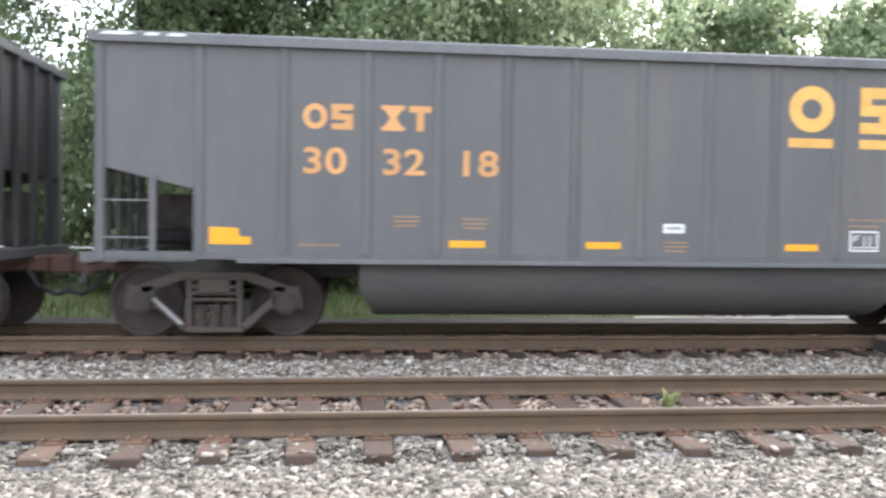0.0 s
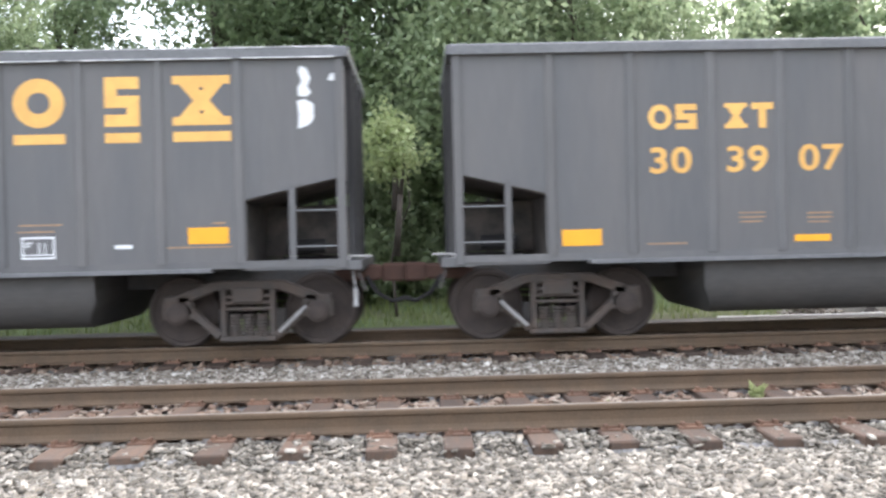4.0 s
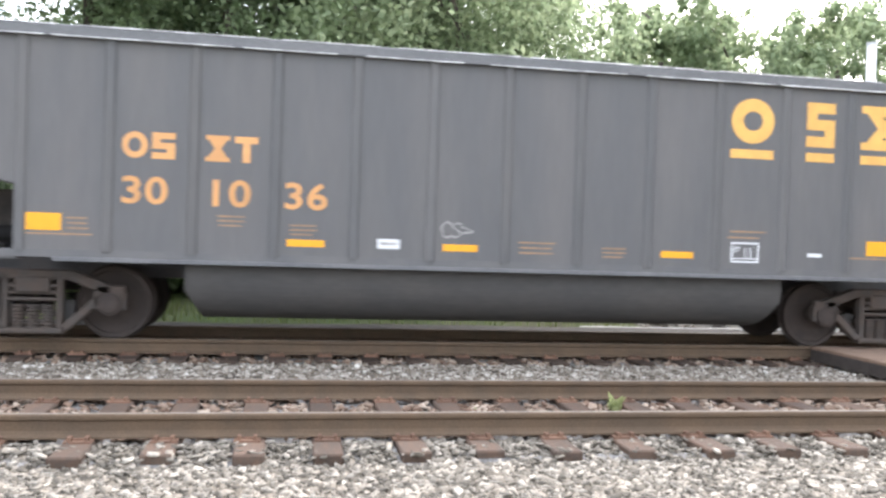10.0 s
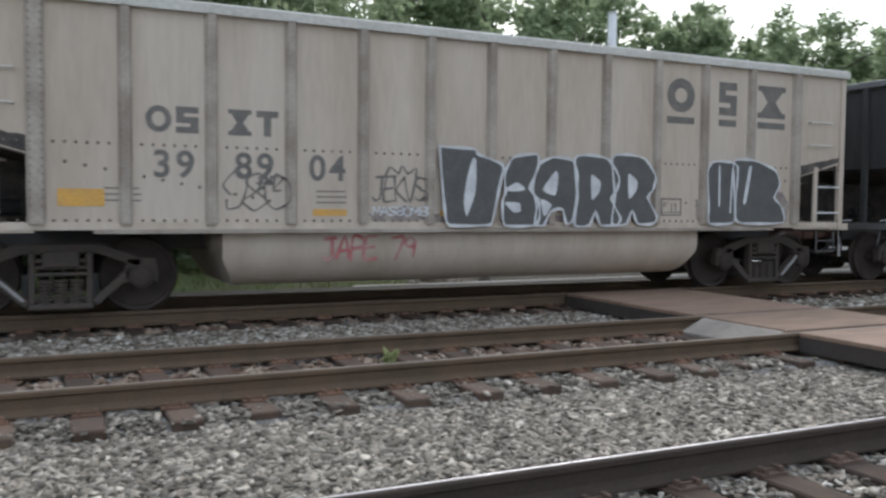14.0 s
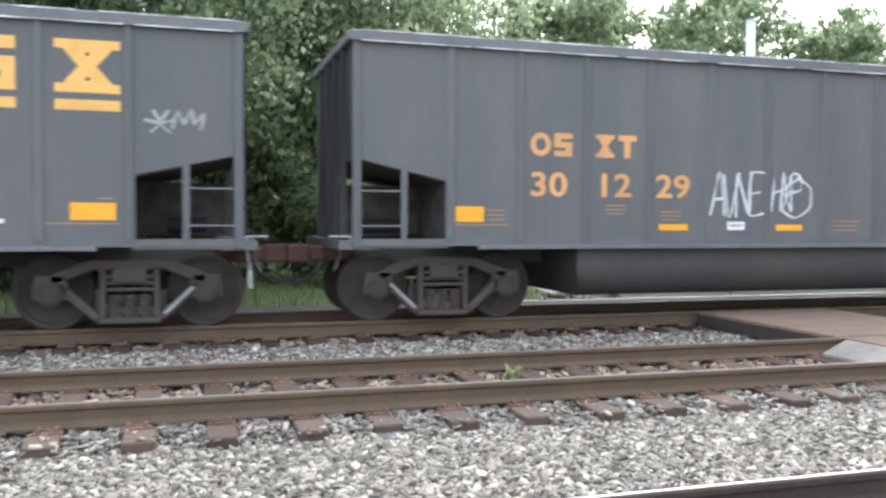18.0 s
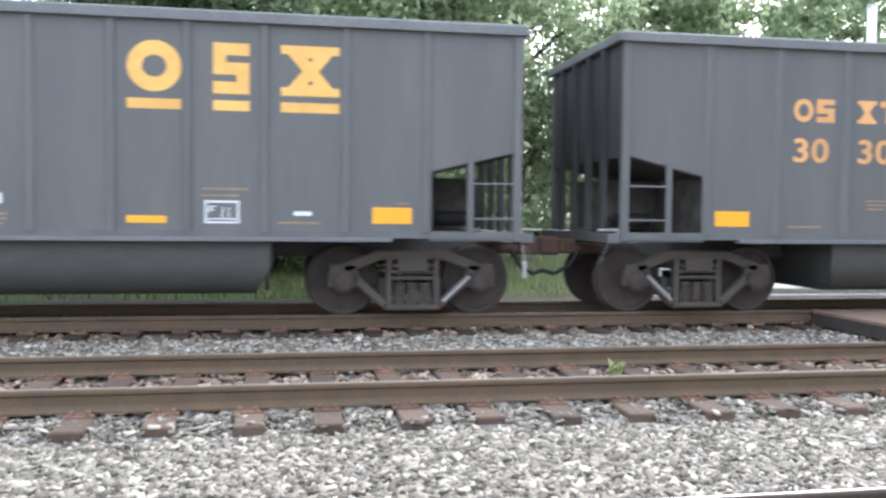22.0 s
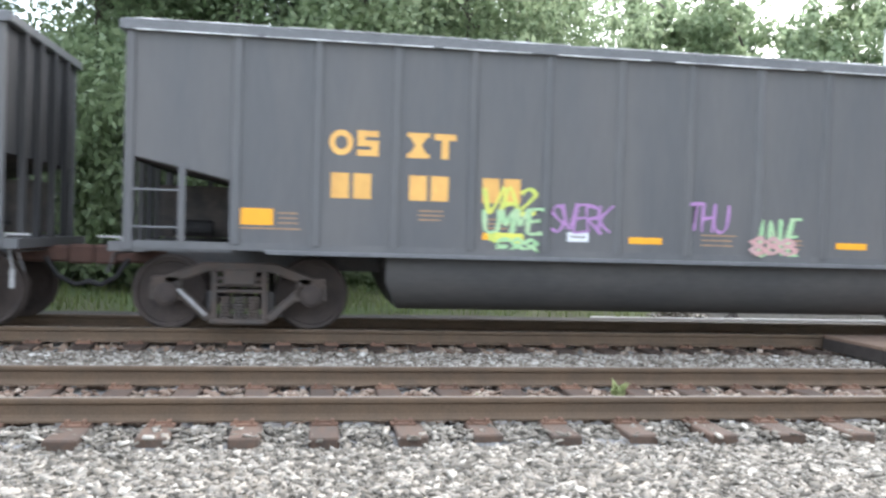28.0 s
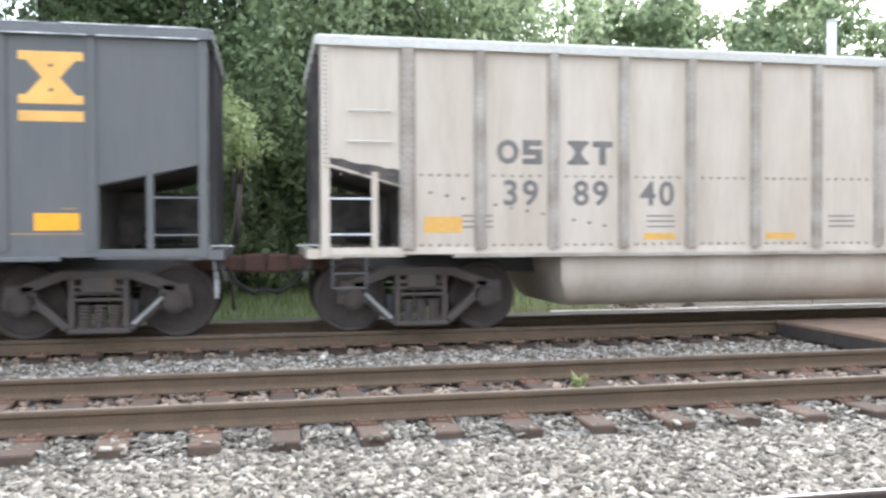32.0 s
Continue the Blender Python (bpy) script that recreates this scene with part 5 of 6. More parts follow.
        g = Geo().box(min(x(0.0), x(c)), max(x(0.0), x(c)), -1.5, -1.3, 1.0, 1.1).box(min(x(-0.17), x(0.25)), max(x(-0.17), x(0.25)), -1.5, 1.5, 0.985, 1.1)
        out.append(("end_platform", g.mesh("end_platform", paint), ""))
        # the cylinder takes the hose's black, so it stays as dark as the recess
        g = Geo().rod((x(0.4), -0.3, 1.28), (x(0.9), -0.3, 1.28), 0.1, 12).rod((x(0.3), -0.3, 1.28), (x(0.4), -0.3, 1.28), 0.025, 8)
        out.append(("brake_cylinder", g.mesh("brake_cylinder", RUBBER), ""))
        g = Geo().box(min(x(-0.35), x(0.4)), max(x(-0.35), x(0.4)), -0.13, 0.13, 0.78, 1.0)
        g.box(min(x(-0.66), x(-0.35)), max(x(-0.66), x(-0.35)), -0.1, 0.16, 0.76, 1.02)
        out.append(("coupler", g.mesh("coupler", COUPLER_RUST, 0.03), "rust-red coupler"))
        g = Geo()
        pts = [Vector((x(-0.15), -0.35, 0.85)), Vector((x(-0.3), -0.35, 0.62)), Vector((x(-0.5), -0.3, 0.5)), Vector((x(-0.68), -0.25, 0.55))]
        for a, b in zip(pts, pts[1:]):
            g.rod(a, b, 0.03, 7)
        out.append(("air_hose", g.mesh("air_hose", RUBBER), "black rubber air hose"))
        g = Geo().rod((x(-0.12), -1.35, 0.95), (x(-0.12), -0.2, 0.95), 0.014, 6).rod((x(-0.12), -1.35, 0.95), (x(-0.2), -1.35, 0.72), 0.014, 6)
        out.append(("uncoupling_lever", g.mesh("uncoupling_lever", DARK_STEEL), ""))
        g = Geo().rod((x(-0.02), -1.47, 1.15), (x(-0.29), -1.47, 1.15), 0.013, 6).rod((x(-0.02), -1.47, 1.15), (x(-0.02), -1.47, 1.08), 0.013, 6)
        out.append(("lever_handle", g.mesh("lever_handle", PALE_STEEL), "worn pale lever handle"))
        if e == 1:
            g = Geo().box(L + 0.06, L + 0.105, -1.42, -1.38, 0.52, 0.74).rod((L + 0.08, -1.4, 0.74), (L + 0.05, -1.4, 0.98), 0.012, 6)
            out.append(("brake_bracket", g.mesh("brake_bracket", PALE_STEEL, 0.008), "small pale bracket hanging below the corner"))
    floor = Geo().box(c0, L - c1, -1.47, 1.47, 1.02, 1.1).box(0.3, L - 0.3, -0.18, 0.18, 0.74, 1.05)
    out.append(("floor", floor.mesh("floor", under), ""))
    t0, t1 = 3.12, L - 3.12
    arc = [(-0.85 - 0.55 * math.cos(1.5708 * k / 14), 0.85 - 0.55 * math.sin(1.5708 * k / 14)) for k in range(15)]
    sect = [(-1.4, 1.06), *arc, *((-y, z) for y, z in arc[::-1]), (1.4, 1.06)]
    tub = Geo()
    n = len(sect)
    skew = [0.2 * max(0.0, min(1.0, (0.66 - z) / 0.36)) for _, z in sect]
    tub.add([(t0 + k, y, z) for k, (y, z) in zip(skew, sect)] + [(t1 - k, y, z) for k, (y, z) in zip(skew, sect)],
            [tuple(range(n)), tuple(range(2 * n - 1, n - 1, -1))] + [(i, i + n, (i + 1) % n + n, (i + 1) % n) for i in range(n)])
    # on black cars the underside's shade is in the tub's colour
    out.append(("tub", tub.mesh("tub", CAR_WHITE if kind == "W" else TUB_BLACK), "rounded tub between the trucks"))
    return out


BODY = {k: body_meshes(k) for k in "ABW"}


# ---- lettering ----
def glyph(text, size, material, weight=0.009, stretch=1.0):
    """Text in the built-in font as a thin mesh on the side sheet, its left foot at the origin."""
    cu = bpy.data.curves.new("lettering", "FONT")
    cu.body, cu.size, cu.extrude = text, size, 0.002
    cu.offset = weight
    ob = bpy.data.objects.new("lettering", cu)
    scene.collection.objects.link(ob)
    me = bpy.data.meshes.new_from_object(ob.evaluated_get(bpy.context.evaluated_depsgraph_get()))
    bpy.data.objects.remove(ob)
    me.materials.clear()
    me.materials.append(material)
    me.transform(Matrix.Diagonal((stretch, 1, 1, 1)))
    me.transform(Matrix.Rotation(radians(90), 4, "X"))
    return me


pair_cache = {}


def digit_mesh(text, material, size=0.44):
    key = (text, material.name)
    if key not in pair_cache:
        pair_cache[key] = glyph(text, size, material) if material == LETTER_GREY else glyph(text, size, material, 0.009, 1.2)
    return pair_cache[key]


def ring(w, h, band, slots=()):
    """A flat upright ring."""
    g = Geo()
    n = 24
    outer = [(w / 2 + w / 2 * math.cos(6.2832 * k / n), h / 2 + h / 2 * math.sin(6.2832 * k / n)) for k in range(n)]
    inner = [(w / 2 + (w / 2 - band) * math.cos(6.2832 * k / n), h / 2 + (h / 2 - band) * math.sin(6.2832 * k / n)) for k in range(n)]
    loops = [[(x, y, z) for x, z in loop] for loop, y in ((outer, 0), (outer, -0.004), (inner, -0.004), (inner, 0))]
    faces = [(a * n + k, a * n + (k + 1) % n, (a + 1) % 4 * n + (k + 1) % n, (a + 1) % 4 * n + k) for a in range(4) for k in range(n)]
    return g.add([p for loop in loops for p in loop], faces)


def blocks(w, h):
    """Three stacked slabs, the upper and lower joined at opposite sides."""
    g = Geo()
    for z0, z1 in ((0, 0.24), (0.38, 0.62), (0.76, 1)):
        g.box(0, w, -0.004, 0, z0 * h, z1 * h)
    return g.box(0, w * 0.36, -0.0042, 0, 0.5 * h, 0.9 * h).box(w * 0.64, w, -0.0042, 0, 0.1 * h, 0.5 * h)


def hourglass(w, h):
    """Two wide slabs joined by a pinched waist."""
    g = Geo().prism([(0, 0), (w, 0), (w, h * 0.17), (w * 0.88, h * 0.17), (w * 0.64, h * 0.5), (w * 0.88, h * 0.83), (w, h * 0.83), (w, h), (0, h), (0, h * 0.83), (w * 0.12, h * 0.83),
                     (w * 0.36, h * 0.5), (w * 0.12, h * 0.17), (0, h * 0.17)], 0, -0.004)
    return g


def slab(w, h):
    return Geo().box(0, w, -0.004, 0, 0, h)


def emblem_meshes(material, k=1.0):
    return [ring(0.62 * k, 0.6 * k, 0.17 * k).mesh("emblem_ring", material), blocks(0.42 * k, 0.6 * k).mesh("emblem_blocks", material),
            hourglass(0.7 * k, 0.6 * k).mesh("emblem_hourglass", material)], [slab(w * k, 0.12 * k).mesh("emblem_bar", material) for w in (0.62, 0.42, 0.7)]


EMBLEM = {"gold": emblem_meshes(LETTER_GOLD), "faded": emblem_meshes(LETTER_FADED), "grey": emblem_meshes(LETTER_GREY, 0.87)}
MARK = {}
for key, m in (("orange", LETTER_ORANGE), ("gold", LETTER_GOLD), ("grey", LETTER_GREY), ("faded", LETTER_FADED)):
    MARK[key] = [(ring(0.29, 0.31, 0.07).mesh("mark_ring", m), 0.0), (blocks(0.26, 0.31).mesh("mark_blocks", m), 0.34),
                 (hourglass(0.28, 0.31).mesh("mark_hourglass", m), 0.95), (Geo().box(0, 0.27, -0.004, 0, 0.23, 0.31).box(0.09, 0.18, -0.004, 0, 0, 0.23).mesh("mark_post", m), 1.29)]
BLOCK = {"torn": Geo().prism([(0, 0), (0.49, 0), (0.49, 0.09), (0.36, 0.1), (0.34, 0.2), (0, 0.21)], 0, -0.004).mesh("reflector", YELLOW), "big": slab(0.49, 0.2).mesh("reflector", YELLOW), "small": slab(0.45, 0.085).mesh("reflector", YELLOW),
         "faded_big": slab(0.49, 0.2).mesh("reflector", FADED_YELLOW), "faded_small": slab(0.45, 0.085).mesh("reflector", FADED_YELLOW)}
label_geo = slab(0.28, 0.12)
label_geo.slot = 1
for k in range(5):
    label_geo.box(0.05 + 0.038 * k, 0.074 + 0.038 * k, -0.0055, -0.0035, 0.045, 0.082)
BOLT = Geo().lathe([(0.022, 0.0), (0.022, -0.008), (0.012, -0.014)], 8).mesh("bolt", DARK_STEEL)
LABEL = label_geo.mesh("label_plate", [LABEL_WHITE, LETTER_GREY])
TICK = slab(0.21, 0.05).mesh("label_plate", LABEL_WHITE)
frame_geo = Geo().box(0, 0.4, -0.004, 0, 0, 0.022).box(0, 0.4, -0.004, 0, 0.246, 0.27).box(0, 0.022, -0.004, 0, 0.022, 0.246).box(0.378, 0.4, -0.004, 0, 0.022, 0.246)
frame_geo.box(0.022, 0.378, -0.004, 0, 0.045, 0.058).box(0.2, 0.215, -0.004, 0, 0.06, 0.2).box(0.275, 0.29, -0.004, 0, 0.06, 0.2).box(0.05, 0.065, -0.004, 0, 0.13, 0.205)
frame_geo.box(0.066, 0.13, -0.004, 0, 0.19, 0.205).box(0.066, 0.11, -0.004, 0, 0.155, 0.168)
STENCIL = frame_geo.mesh("stencil_frame", LABEL_WHITE)
STENCIL_GREY = frame_geo.mesh("stencil_frame", LETTER_GREY)


def lines(w, n, step, material, seed=0):
    rng = random.Random(seed)
    g = Geo()
    for k in range(n):
        g.box(rng.uniform(0, 0.03), w * rng.uniform(0.8, 1.0), -0.004, 0, -k * step - 0.018, -k * step)
    return g.mesh("small_print", material)


PRINT_3 = lines(0.52, 3, 0.065, PRINT_INK, 1)
PRINT_2 = lines(0.55, 2, 0.08, PRINT_INK, 2)
PRINT_S = lines(0.36, 3, 0.055, PRINT_INK, 3)
PRINT_N = lines(0.3, 3, 0.06, PRINT_INK, 7)
PRINT_1 = lines(0.62, 1, 0.06, PRINT_INK, 4)
PRINT_L = lines(0.84, 1, 0.06, PRINT_INK, 8)
PRINT_T = lines(0.2, 1, 0.06, PRINT_INK, 9)
PRINT_GREY = lines(0.42, 3, 0.07, LETTER_GREY, 5)


STROKES = {"A": (((0, 0), (0.5, 1), (0.95, 0)), ((0.18, 0.36), (0.8, 0.4))),
           "C": (((0.92, 0.85), (0.5, 1), (0.1, 0.7), (0.12, 0.2), (0.5, 0), (0.95, 0.15)),),
           "D": (((0.1, 1), (0.1, 0), (0.7, 0.1), (0.95, 0.5), (0.7, 0.92), (0.05, 1)),),
           "E": (((0.9, 1), (0.12, 0.95), (0.1, 0.03), (0.95, 0.05)), ((0.1, 0.5), (0.75, 0.55))),
           "H": (((0.1, 1), (0.12, 0)), ((0.88, 1), (0.85, 0)), ((0.0, 0.45), (1.0, 0.55))),
           "J": (((0.1, 0.95), (0.95, 1)), ((0.6, 1), (0.6, 0.15), (0.3, 0.0), (0.0, 0.15))),
           "K": (((0.1, 1), (0.12, 0)), ((0.9, 1), (0.15, 0.45), (0.95, 0))),
           "L": (((0.1, 1), (0.08, 0.04), (0.95, 0.0)),),
           "M": (((0, 0), (0.12, 1), (0.5, 0.35), (0.85, 1), (1, 0)),),
           "N": (((0.05, 0), (0.1, 1), (0.85, 0.05), (0.95, 1.05)),),
           "O": (((0.5, 1), (0.1, 0.7), (0.12, 0.2), (0.5, 0), (0.9, 0.25), (0.88, 0.75), (0.45, 1.02)),),
           "P": (((0.15, -0.05), (0.12, 1), (0.8, 0.95), (0.85, 0.58), (0.1, 0.48)),),
           "R": (((0.15, 0.0), (0.12, 1), (0.8, 0.95), (0.85, 0.6), (0.2, 0.5), (0.98, -0.05)),),
           "S": (((0.9, 0.9), (0.4, 1), (0.1, 0.75), (0.5, 0.52), (0.9, 0.3), (0.5, 0), (0.05, 0.12)),),
           "T": (((0.0, 0.95), (1.0, 1.0)), ((0.5, 0.98), (0.48, 0.0))),
           "U": (((0.05, 1), (0.1, 0.18), (0.5, 0.0), (0.9, 0.2), (0.95, 1)),),
           "V": (((0.0, 1), (0.45, 0), (1.0, 1.05)),),
           "2": (((0.1, 0.8), (0.5, 1), (0.85, 0.75), (0.1, 0.02), (0.95, 0.05)),),
           "7": (((0.05, 0.95), (0.95, 1), (0.4, 0)),),
           "9": (((0.85, 0.7), (0.5, 0.5), (0.15, 0.72), (0.5, 1), (0.85, 0.8), (0.75, 0.0)),),
           # loops, flourishes and marks
           "8": (((0.5, 0.5), (0.1, 0.78), (0.5, 1.0), (0.9, 0.78), (0.5, 0.5), (0.06, 0.25), (0.5, 0.0), (0.94, 0.25), (0.52, 0.52)),),
           "n": (((0.08, 0.0), (0.1, 0.75), (0.5, 1.0), (0.85, 0.75), (0.8, 0.1)),),
           "@": (((0.4, 0.4), (0.1, 0.65), (0.45, 1.0), (0.95, 0.75), (0.8, 0.15), (0.4, 0.05), (0.3, 0.3)),),
           "*": (((0.0, 0.55), (0.5, 0.42), (1.0, 0.6)), ((0.25, 1.0), (0.5, 0.42), (0.2, 0.0)), ((0.78, 1.0), (0.5, 0.42), (0.85, 0.0))),
           "^": (((0.0, 0.15), (0.15, 0.95), (0.4, 0.4), (0.55, 1.05), (0.72, 0.4), (1.0, 0.9), (0.95, 0.1)),),
           "_": (((-0.1, 0.02), (0.5, 0.1), (1.1, 0.02)),),
           ">": (((0.0, 0.75), (1.0, 0.4), (0.1, 0.3)),),
           "|": (((0.45, 1.0), (0.5, 0.0)),),
           ":": (((0.3, 0.3), (0.5, 0.35)), ((0.4, 0.6), (0.6, 0.65)))}


def handstyle(text, w, h, width, material, seed=0, overlap=0.12, ridges=()):
    """Quick spray-can lettering: each letter a few round-cornered ribbons of uneven width that lean and touch their neighbours."""
    rng = random.Random(seed)
    g, depth = Geo(), 0.004
    step = w / max(len(text), 1)
    for k, ch in enumerate(text):
        if ch == " ":
            continue
        x0, wide = k * step, step * (1 + overlap)
        low, high = h * rng.uniform(0.0, 0.1), h * rng.uniform(0.9, 1.0)
        lean = rng.uniform(-0.05, 0.16) * h
        for run in STROKES[ch]:
            ctrl = [Vector((x0 + wide * px + lean * (pz - 0.5) + rng.uniform(-0.03, 0.03) * wide, low + (high - low) * pz)) for px, pz in run]
            pts = []
            for i in range(len(ctrl) - 1):
                p0, p1, p2, p3 = ctrl[max(i - 1, 0)], ctrl[i], ctrl[i + 1], ctrl[min(i + 2, len(ctrl) - 1)]
                for j in range(5):
                    q = j / 5
                    pts.append(p1 + 0.35 * q * (p2 - p0) + q * q * (3 * (p2 - p1) - 0.7 * (p2 - p0) - 0.35 * (p3 - p1)) + q ** 3 * (-2 * (p2 - p1) + 0.35 * (p2 - p0) + 0.35 * (p3 - p1)))
            pts.append(ctrl[-1])
            rim = []
            for i, pt in enumerate(pts):
                d = pts[min(i + 1, len(pts) - 1)] - pts[max(i - 1, 0)]
                d = d.normalized() if d.length > 1e-6 else Vector((1, 0))
                q = Vector((-d.y, d.x)) * width * (0.42 + 0.13 * math.sin(0.7 * i + k))
                for x, z in ((pt.x - q.x, pt.y - q.y), (pt.x + q.x, pt.y + q.y)):
                    rim.append((x, -depth - max([rise for r, rise in ridges if abs(x - r) < 0.1], default=0.0), z))
                depth += 0.00003
            g.add(rim, [(2 * i, 2 * i + 2, 2 * i + 3, 2 * i + 1) for i in range(len(pts) - 1)])
    return g.mesh("graffiti", material)


def at_side(u, z, out=0.0):
    return pose(u, -SIDE - out, z)


DECK = {"A": dict(steps=(0, 0.98, 1.77), zc=2.74, T=2.42, C=8.62, zt=2.62, zn=2.09, b1=1.32, b2=4.22, b3=5.96, lab=6.97, zlab=1.41, b4=8.61, fr=9.5, tick=10.55, b5=11.5),
        "B": dict(steps=(0, 1.1, 1.92), zc=2.79, T=2.38, C=10.07, zt=2.22, zn=1.695, b1=1.24, b2=4.31, b3=6.23, lab=5.41, zlab=1.24, b4=9.14, fr=10.13, tick=11.25, b5=12.14),
        "W": dict(steps=(0, 1.04, 1.86), zc=2.82, T=2.22, C=9.83, zt=2.17, zn=1.655, b1=1.28, b2=4.22, b3=6.0, lab=5.2, zlab=1.2, b4=0, fr=9.75, tick=0, b5=0)}


def coal_car(kind, digits, tone, label):
    """One car at the origin: its left end at x = 0, its centre line at y = 0, the rail heads at z = 0."""
    car = thing("coal_car", label, "coal car", group="cars of the coal train")
    for name, me, tag in BODY[kind]:
        ob = part(name, me, car, tag)
        if name == "rivets":
            ob["kind"] = "stuff"
    L = LENGTH[kind]
    add_truck(car, PIVOT, -1)
    add_truck(car, L - PIVOT, 1)
    d = DECK[kind]
    glyphs, bars = EMBLEM["grey" if kind == "W" else ("faded" if tone in ("faded", "dim") else "gold")]
    k = 0.87 if kind == "W" else 1.0
    if kind == "W":
        marks, spots = "grey", (0.05, 1.0, 1.93)
    else:
        marks, spots = "faded" if tone == "dim" else tone, (0.0, 0.96, 1.88)
    for me, bar, du in zip(glyphs, bars, d["steps"]):
        part("emblem", me, car, at=at_side(d["C"] + du, d["zc"]))
        part("emblem_bar", bar, car, at=at_side(d["C"] + du, d["zc"] - 0.2 * k))
    if kind != "W":
        for z in (0.16, 0.44):
            part("bolt", BOLT, car, at=at_side(d["C"] + d["steps"][2] + 0.35, d["zc"] + z, 0.004))
    for me, du in MARK[marks]:
        part("reporting_mark", me, car, at=at_side(d["T"] + du, d["zt"]))
    ink = {"orange": LETTER_ORANGE, "gold": LETTER_GOLD, "grey": LETTER_GREY, "faded": LETTER_FADED}[marks]
    for i, du in enumerate(spots):
        if digits:
            for j, ch in enumerate(digits[2 * i:2 * i + 2]):
                part("digit", digit_mesh(ch, ink), car, at=at_side(d["T"] + (0.02 if kind == "W" else -0.012) + du + (0.265 if kind == "W" else 0.28) * j, d["zn"], 0.003 + 0.001 * j))
        else:
            part("number_bar", slab_pair[ink.name], car, at=at_side(d["T"] + 0.03 + du, d["zn"]))
    if kind == "W":
        part("reflector", BLOCK["faded_big"], car, "faded yellow patch", at=at_side(d["b1"], 1.3))
        part("reflector", BLOCK["faded_small"], car, at=at_side(d["b2"], 1.2))
        part("reflector", BLOCK["faded_small"], car, at=at_side(d["b3"], 1.2))
        part("stencil_frame", STENCIL_GREY, car, at=at_side(d["fr"], 1.22))
        for u in (1.75, 4.25, 6.95):
            part("small_print", PRINT_GREY, car, at=at_side(u, 1.52))
        return car
    zb = 1.34 if kind == "B" else 1.21
    part("reflector", BLOCK["torn" if digits == "303218" else "big"], car, at=at_side(d["b1"], zb))
    part("reflector", BLOCK["big"], car, at=at_side(d["b5"], zb))
    for b in ("b2", "b3", "b4"):
        part("reflector", BLOCK["small"], car, at=at_side(d[b], 1.235 if kind == "B" else 1.2))
    part("label_plate", LABEL, car, "white label", at=at_side(d["lab"], d["zlab"]))
    part("label_plate", TICK, car, at=at_side(d["tick"], 1.3))
    part("stencil_frame", STENCIL, car, "white stencil box", at=at_side(d["fr"], 1.2))
    part("small_print", PRINT_2, car, at=at_side(d["fr"] - 0.05, 1.62))
    if kind == "B":
        part("small_print", PRINT_N, car, at=at_side(d["b1"] + 0.53, zb + 0.16))
        part("small_print", PRINT_L, car, at=at_side(d["b1"], zb - 0.03))
        part("small_print", PRINT_L, car, at=at_side(d["b5"] - 0.3, zb - 0.03))
    else:
        part("small_print", PRINT_1, car, at=at_side(d["T"] - 0.05, 1.22))
        part("small_print", PRINT_1, car, at=at_side(d["tick"] - 0.2, 1.22))
    part("small_print", PRINT_T, car, at=at_side(d["b5"] + 0.28, zb + 0.26))
    part("small_print", PRINT_S, car, at=at_side(d["T"] + 1.1, 1.58))
    part("small_print", PRINT_S, car, at=at_side(d["T"] + 1.95, 1.5 if kind == "B" else 1.56))
    if kind == "B":
        part("small_print", PRINT_3, car, at=at_side(7.2, 1.38))
        part("small_print", PRINT_S, car, at=at_side(8.32, 1.34))
    else:
        part("small_print", PRINT_S, car, at=at_side(6.97, 1.3))
    return car


slab_pair = {}
for m in (LETTER_ORANGE, LETTER_GOLD, LETTER_GREY, LETTER_FADED):
    slab_pair[m.name] = Geo().box(0, 0.22, -0.004, 0, 0, 0.31).box(0.27, 0.49, -0.004, 0, 0, 0.31).mesh("number_bar", m)

# kind, number (empty: not readable), tone of the small lettering
TRAIN_LIST = [("A", "", "orange"), ("A", "", "orange"),
              ("A", "303218", "orange"), ("B", "301115", "orange"), ("B", "300920", "gold"), ("A", "303907", "gold"), ("A", "", "gold"), ("A", "303909", "gold"), ("A", "303906", "gold"),
              ("B", "301036", "orange"), ("B", "", "orange"), ("A", "", "faded"), ("W", "398904", "grey"), ("B", "", "dim"), ("B", "300812", "orange"), ("B", "301229", "orange"),
              ("B", "300010", "orange"), ("A", "303066", "orange"), ("A", "303068", "orange"), ("A", "303584", "orange"), ("A", "303945", "gold"), ("A", "303912", "orange"),
              ("B", "", "gold"), ("B", "302087", "gold"), ("B", "301897", "orange"), ("W", "398940", "grey"),
              ("B", "", "gold"), ("A", "", "gold"), ("A", "", "gold"), ("B", "", "gold"), ("A", "", "orange"), ("A", "", "gold"), ("B", "", "gold"), ("A", "", "gold")]
FIRST = 2                   # the car whose left end gives the train's way
cars, starts = [], []
for kind, digits, tone in TRAIN_LIST:
    label = "weathered white coal gondola with rust-stained ribs on the track" if kind == "W" else (
        "black coal gondola with a scuffed pale top edge" if kind == "B" else "black coal gondola with gold emblem and yellow reflectors")
    cars.append(coal_car(kind, digits, tone, label))
at_u = 0.0
for kind, *_ in TRAIN_LIST:
    starts.append(at_u)
    at_u += LENGTH[kind] + GAP
starts = [u - starts[FIRST] for u in starts]


def spray(car, u, z, text, w, h, width, material, label, out=0.0, seed=0, overlap=0.12):
    ridges = [(r - u, 0.071 if TRAIN_LIST[FIRST + car][0] == "W" else 0.033) for r in RIBS[TRAIN_LIST[FIRST + car][0]]] if out > -0.05 else ()
    return part("graffiti", handstyle(text, w, h, width, material, seed, overlap, ridges), cars[FIRST + car], label, at=at_side(u, z, out))


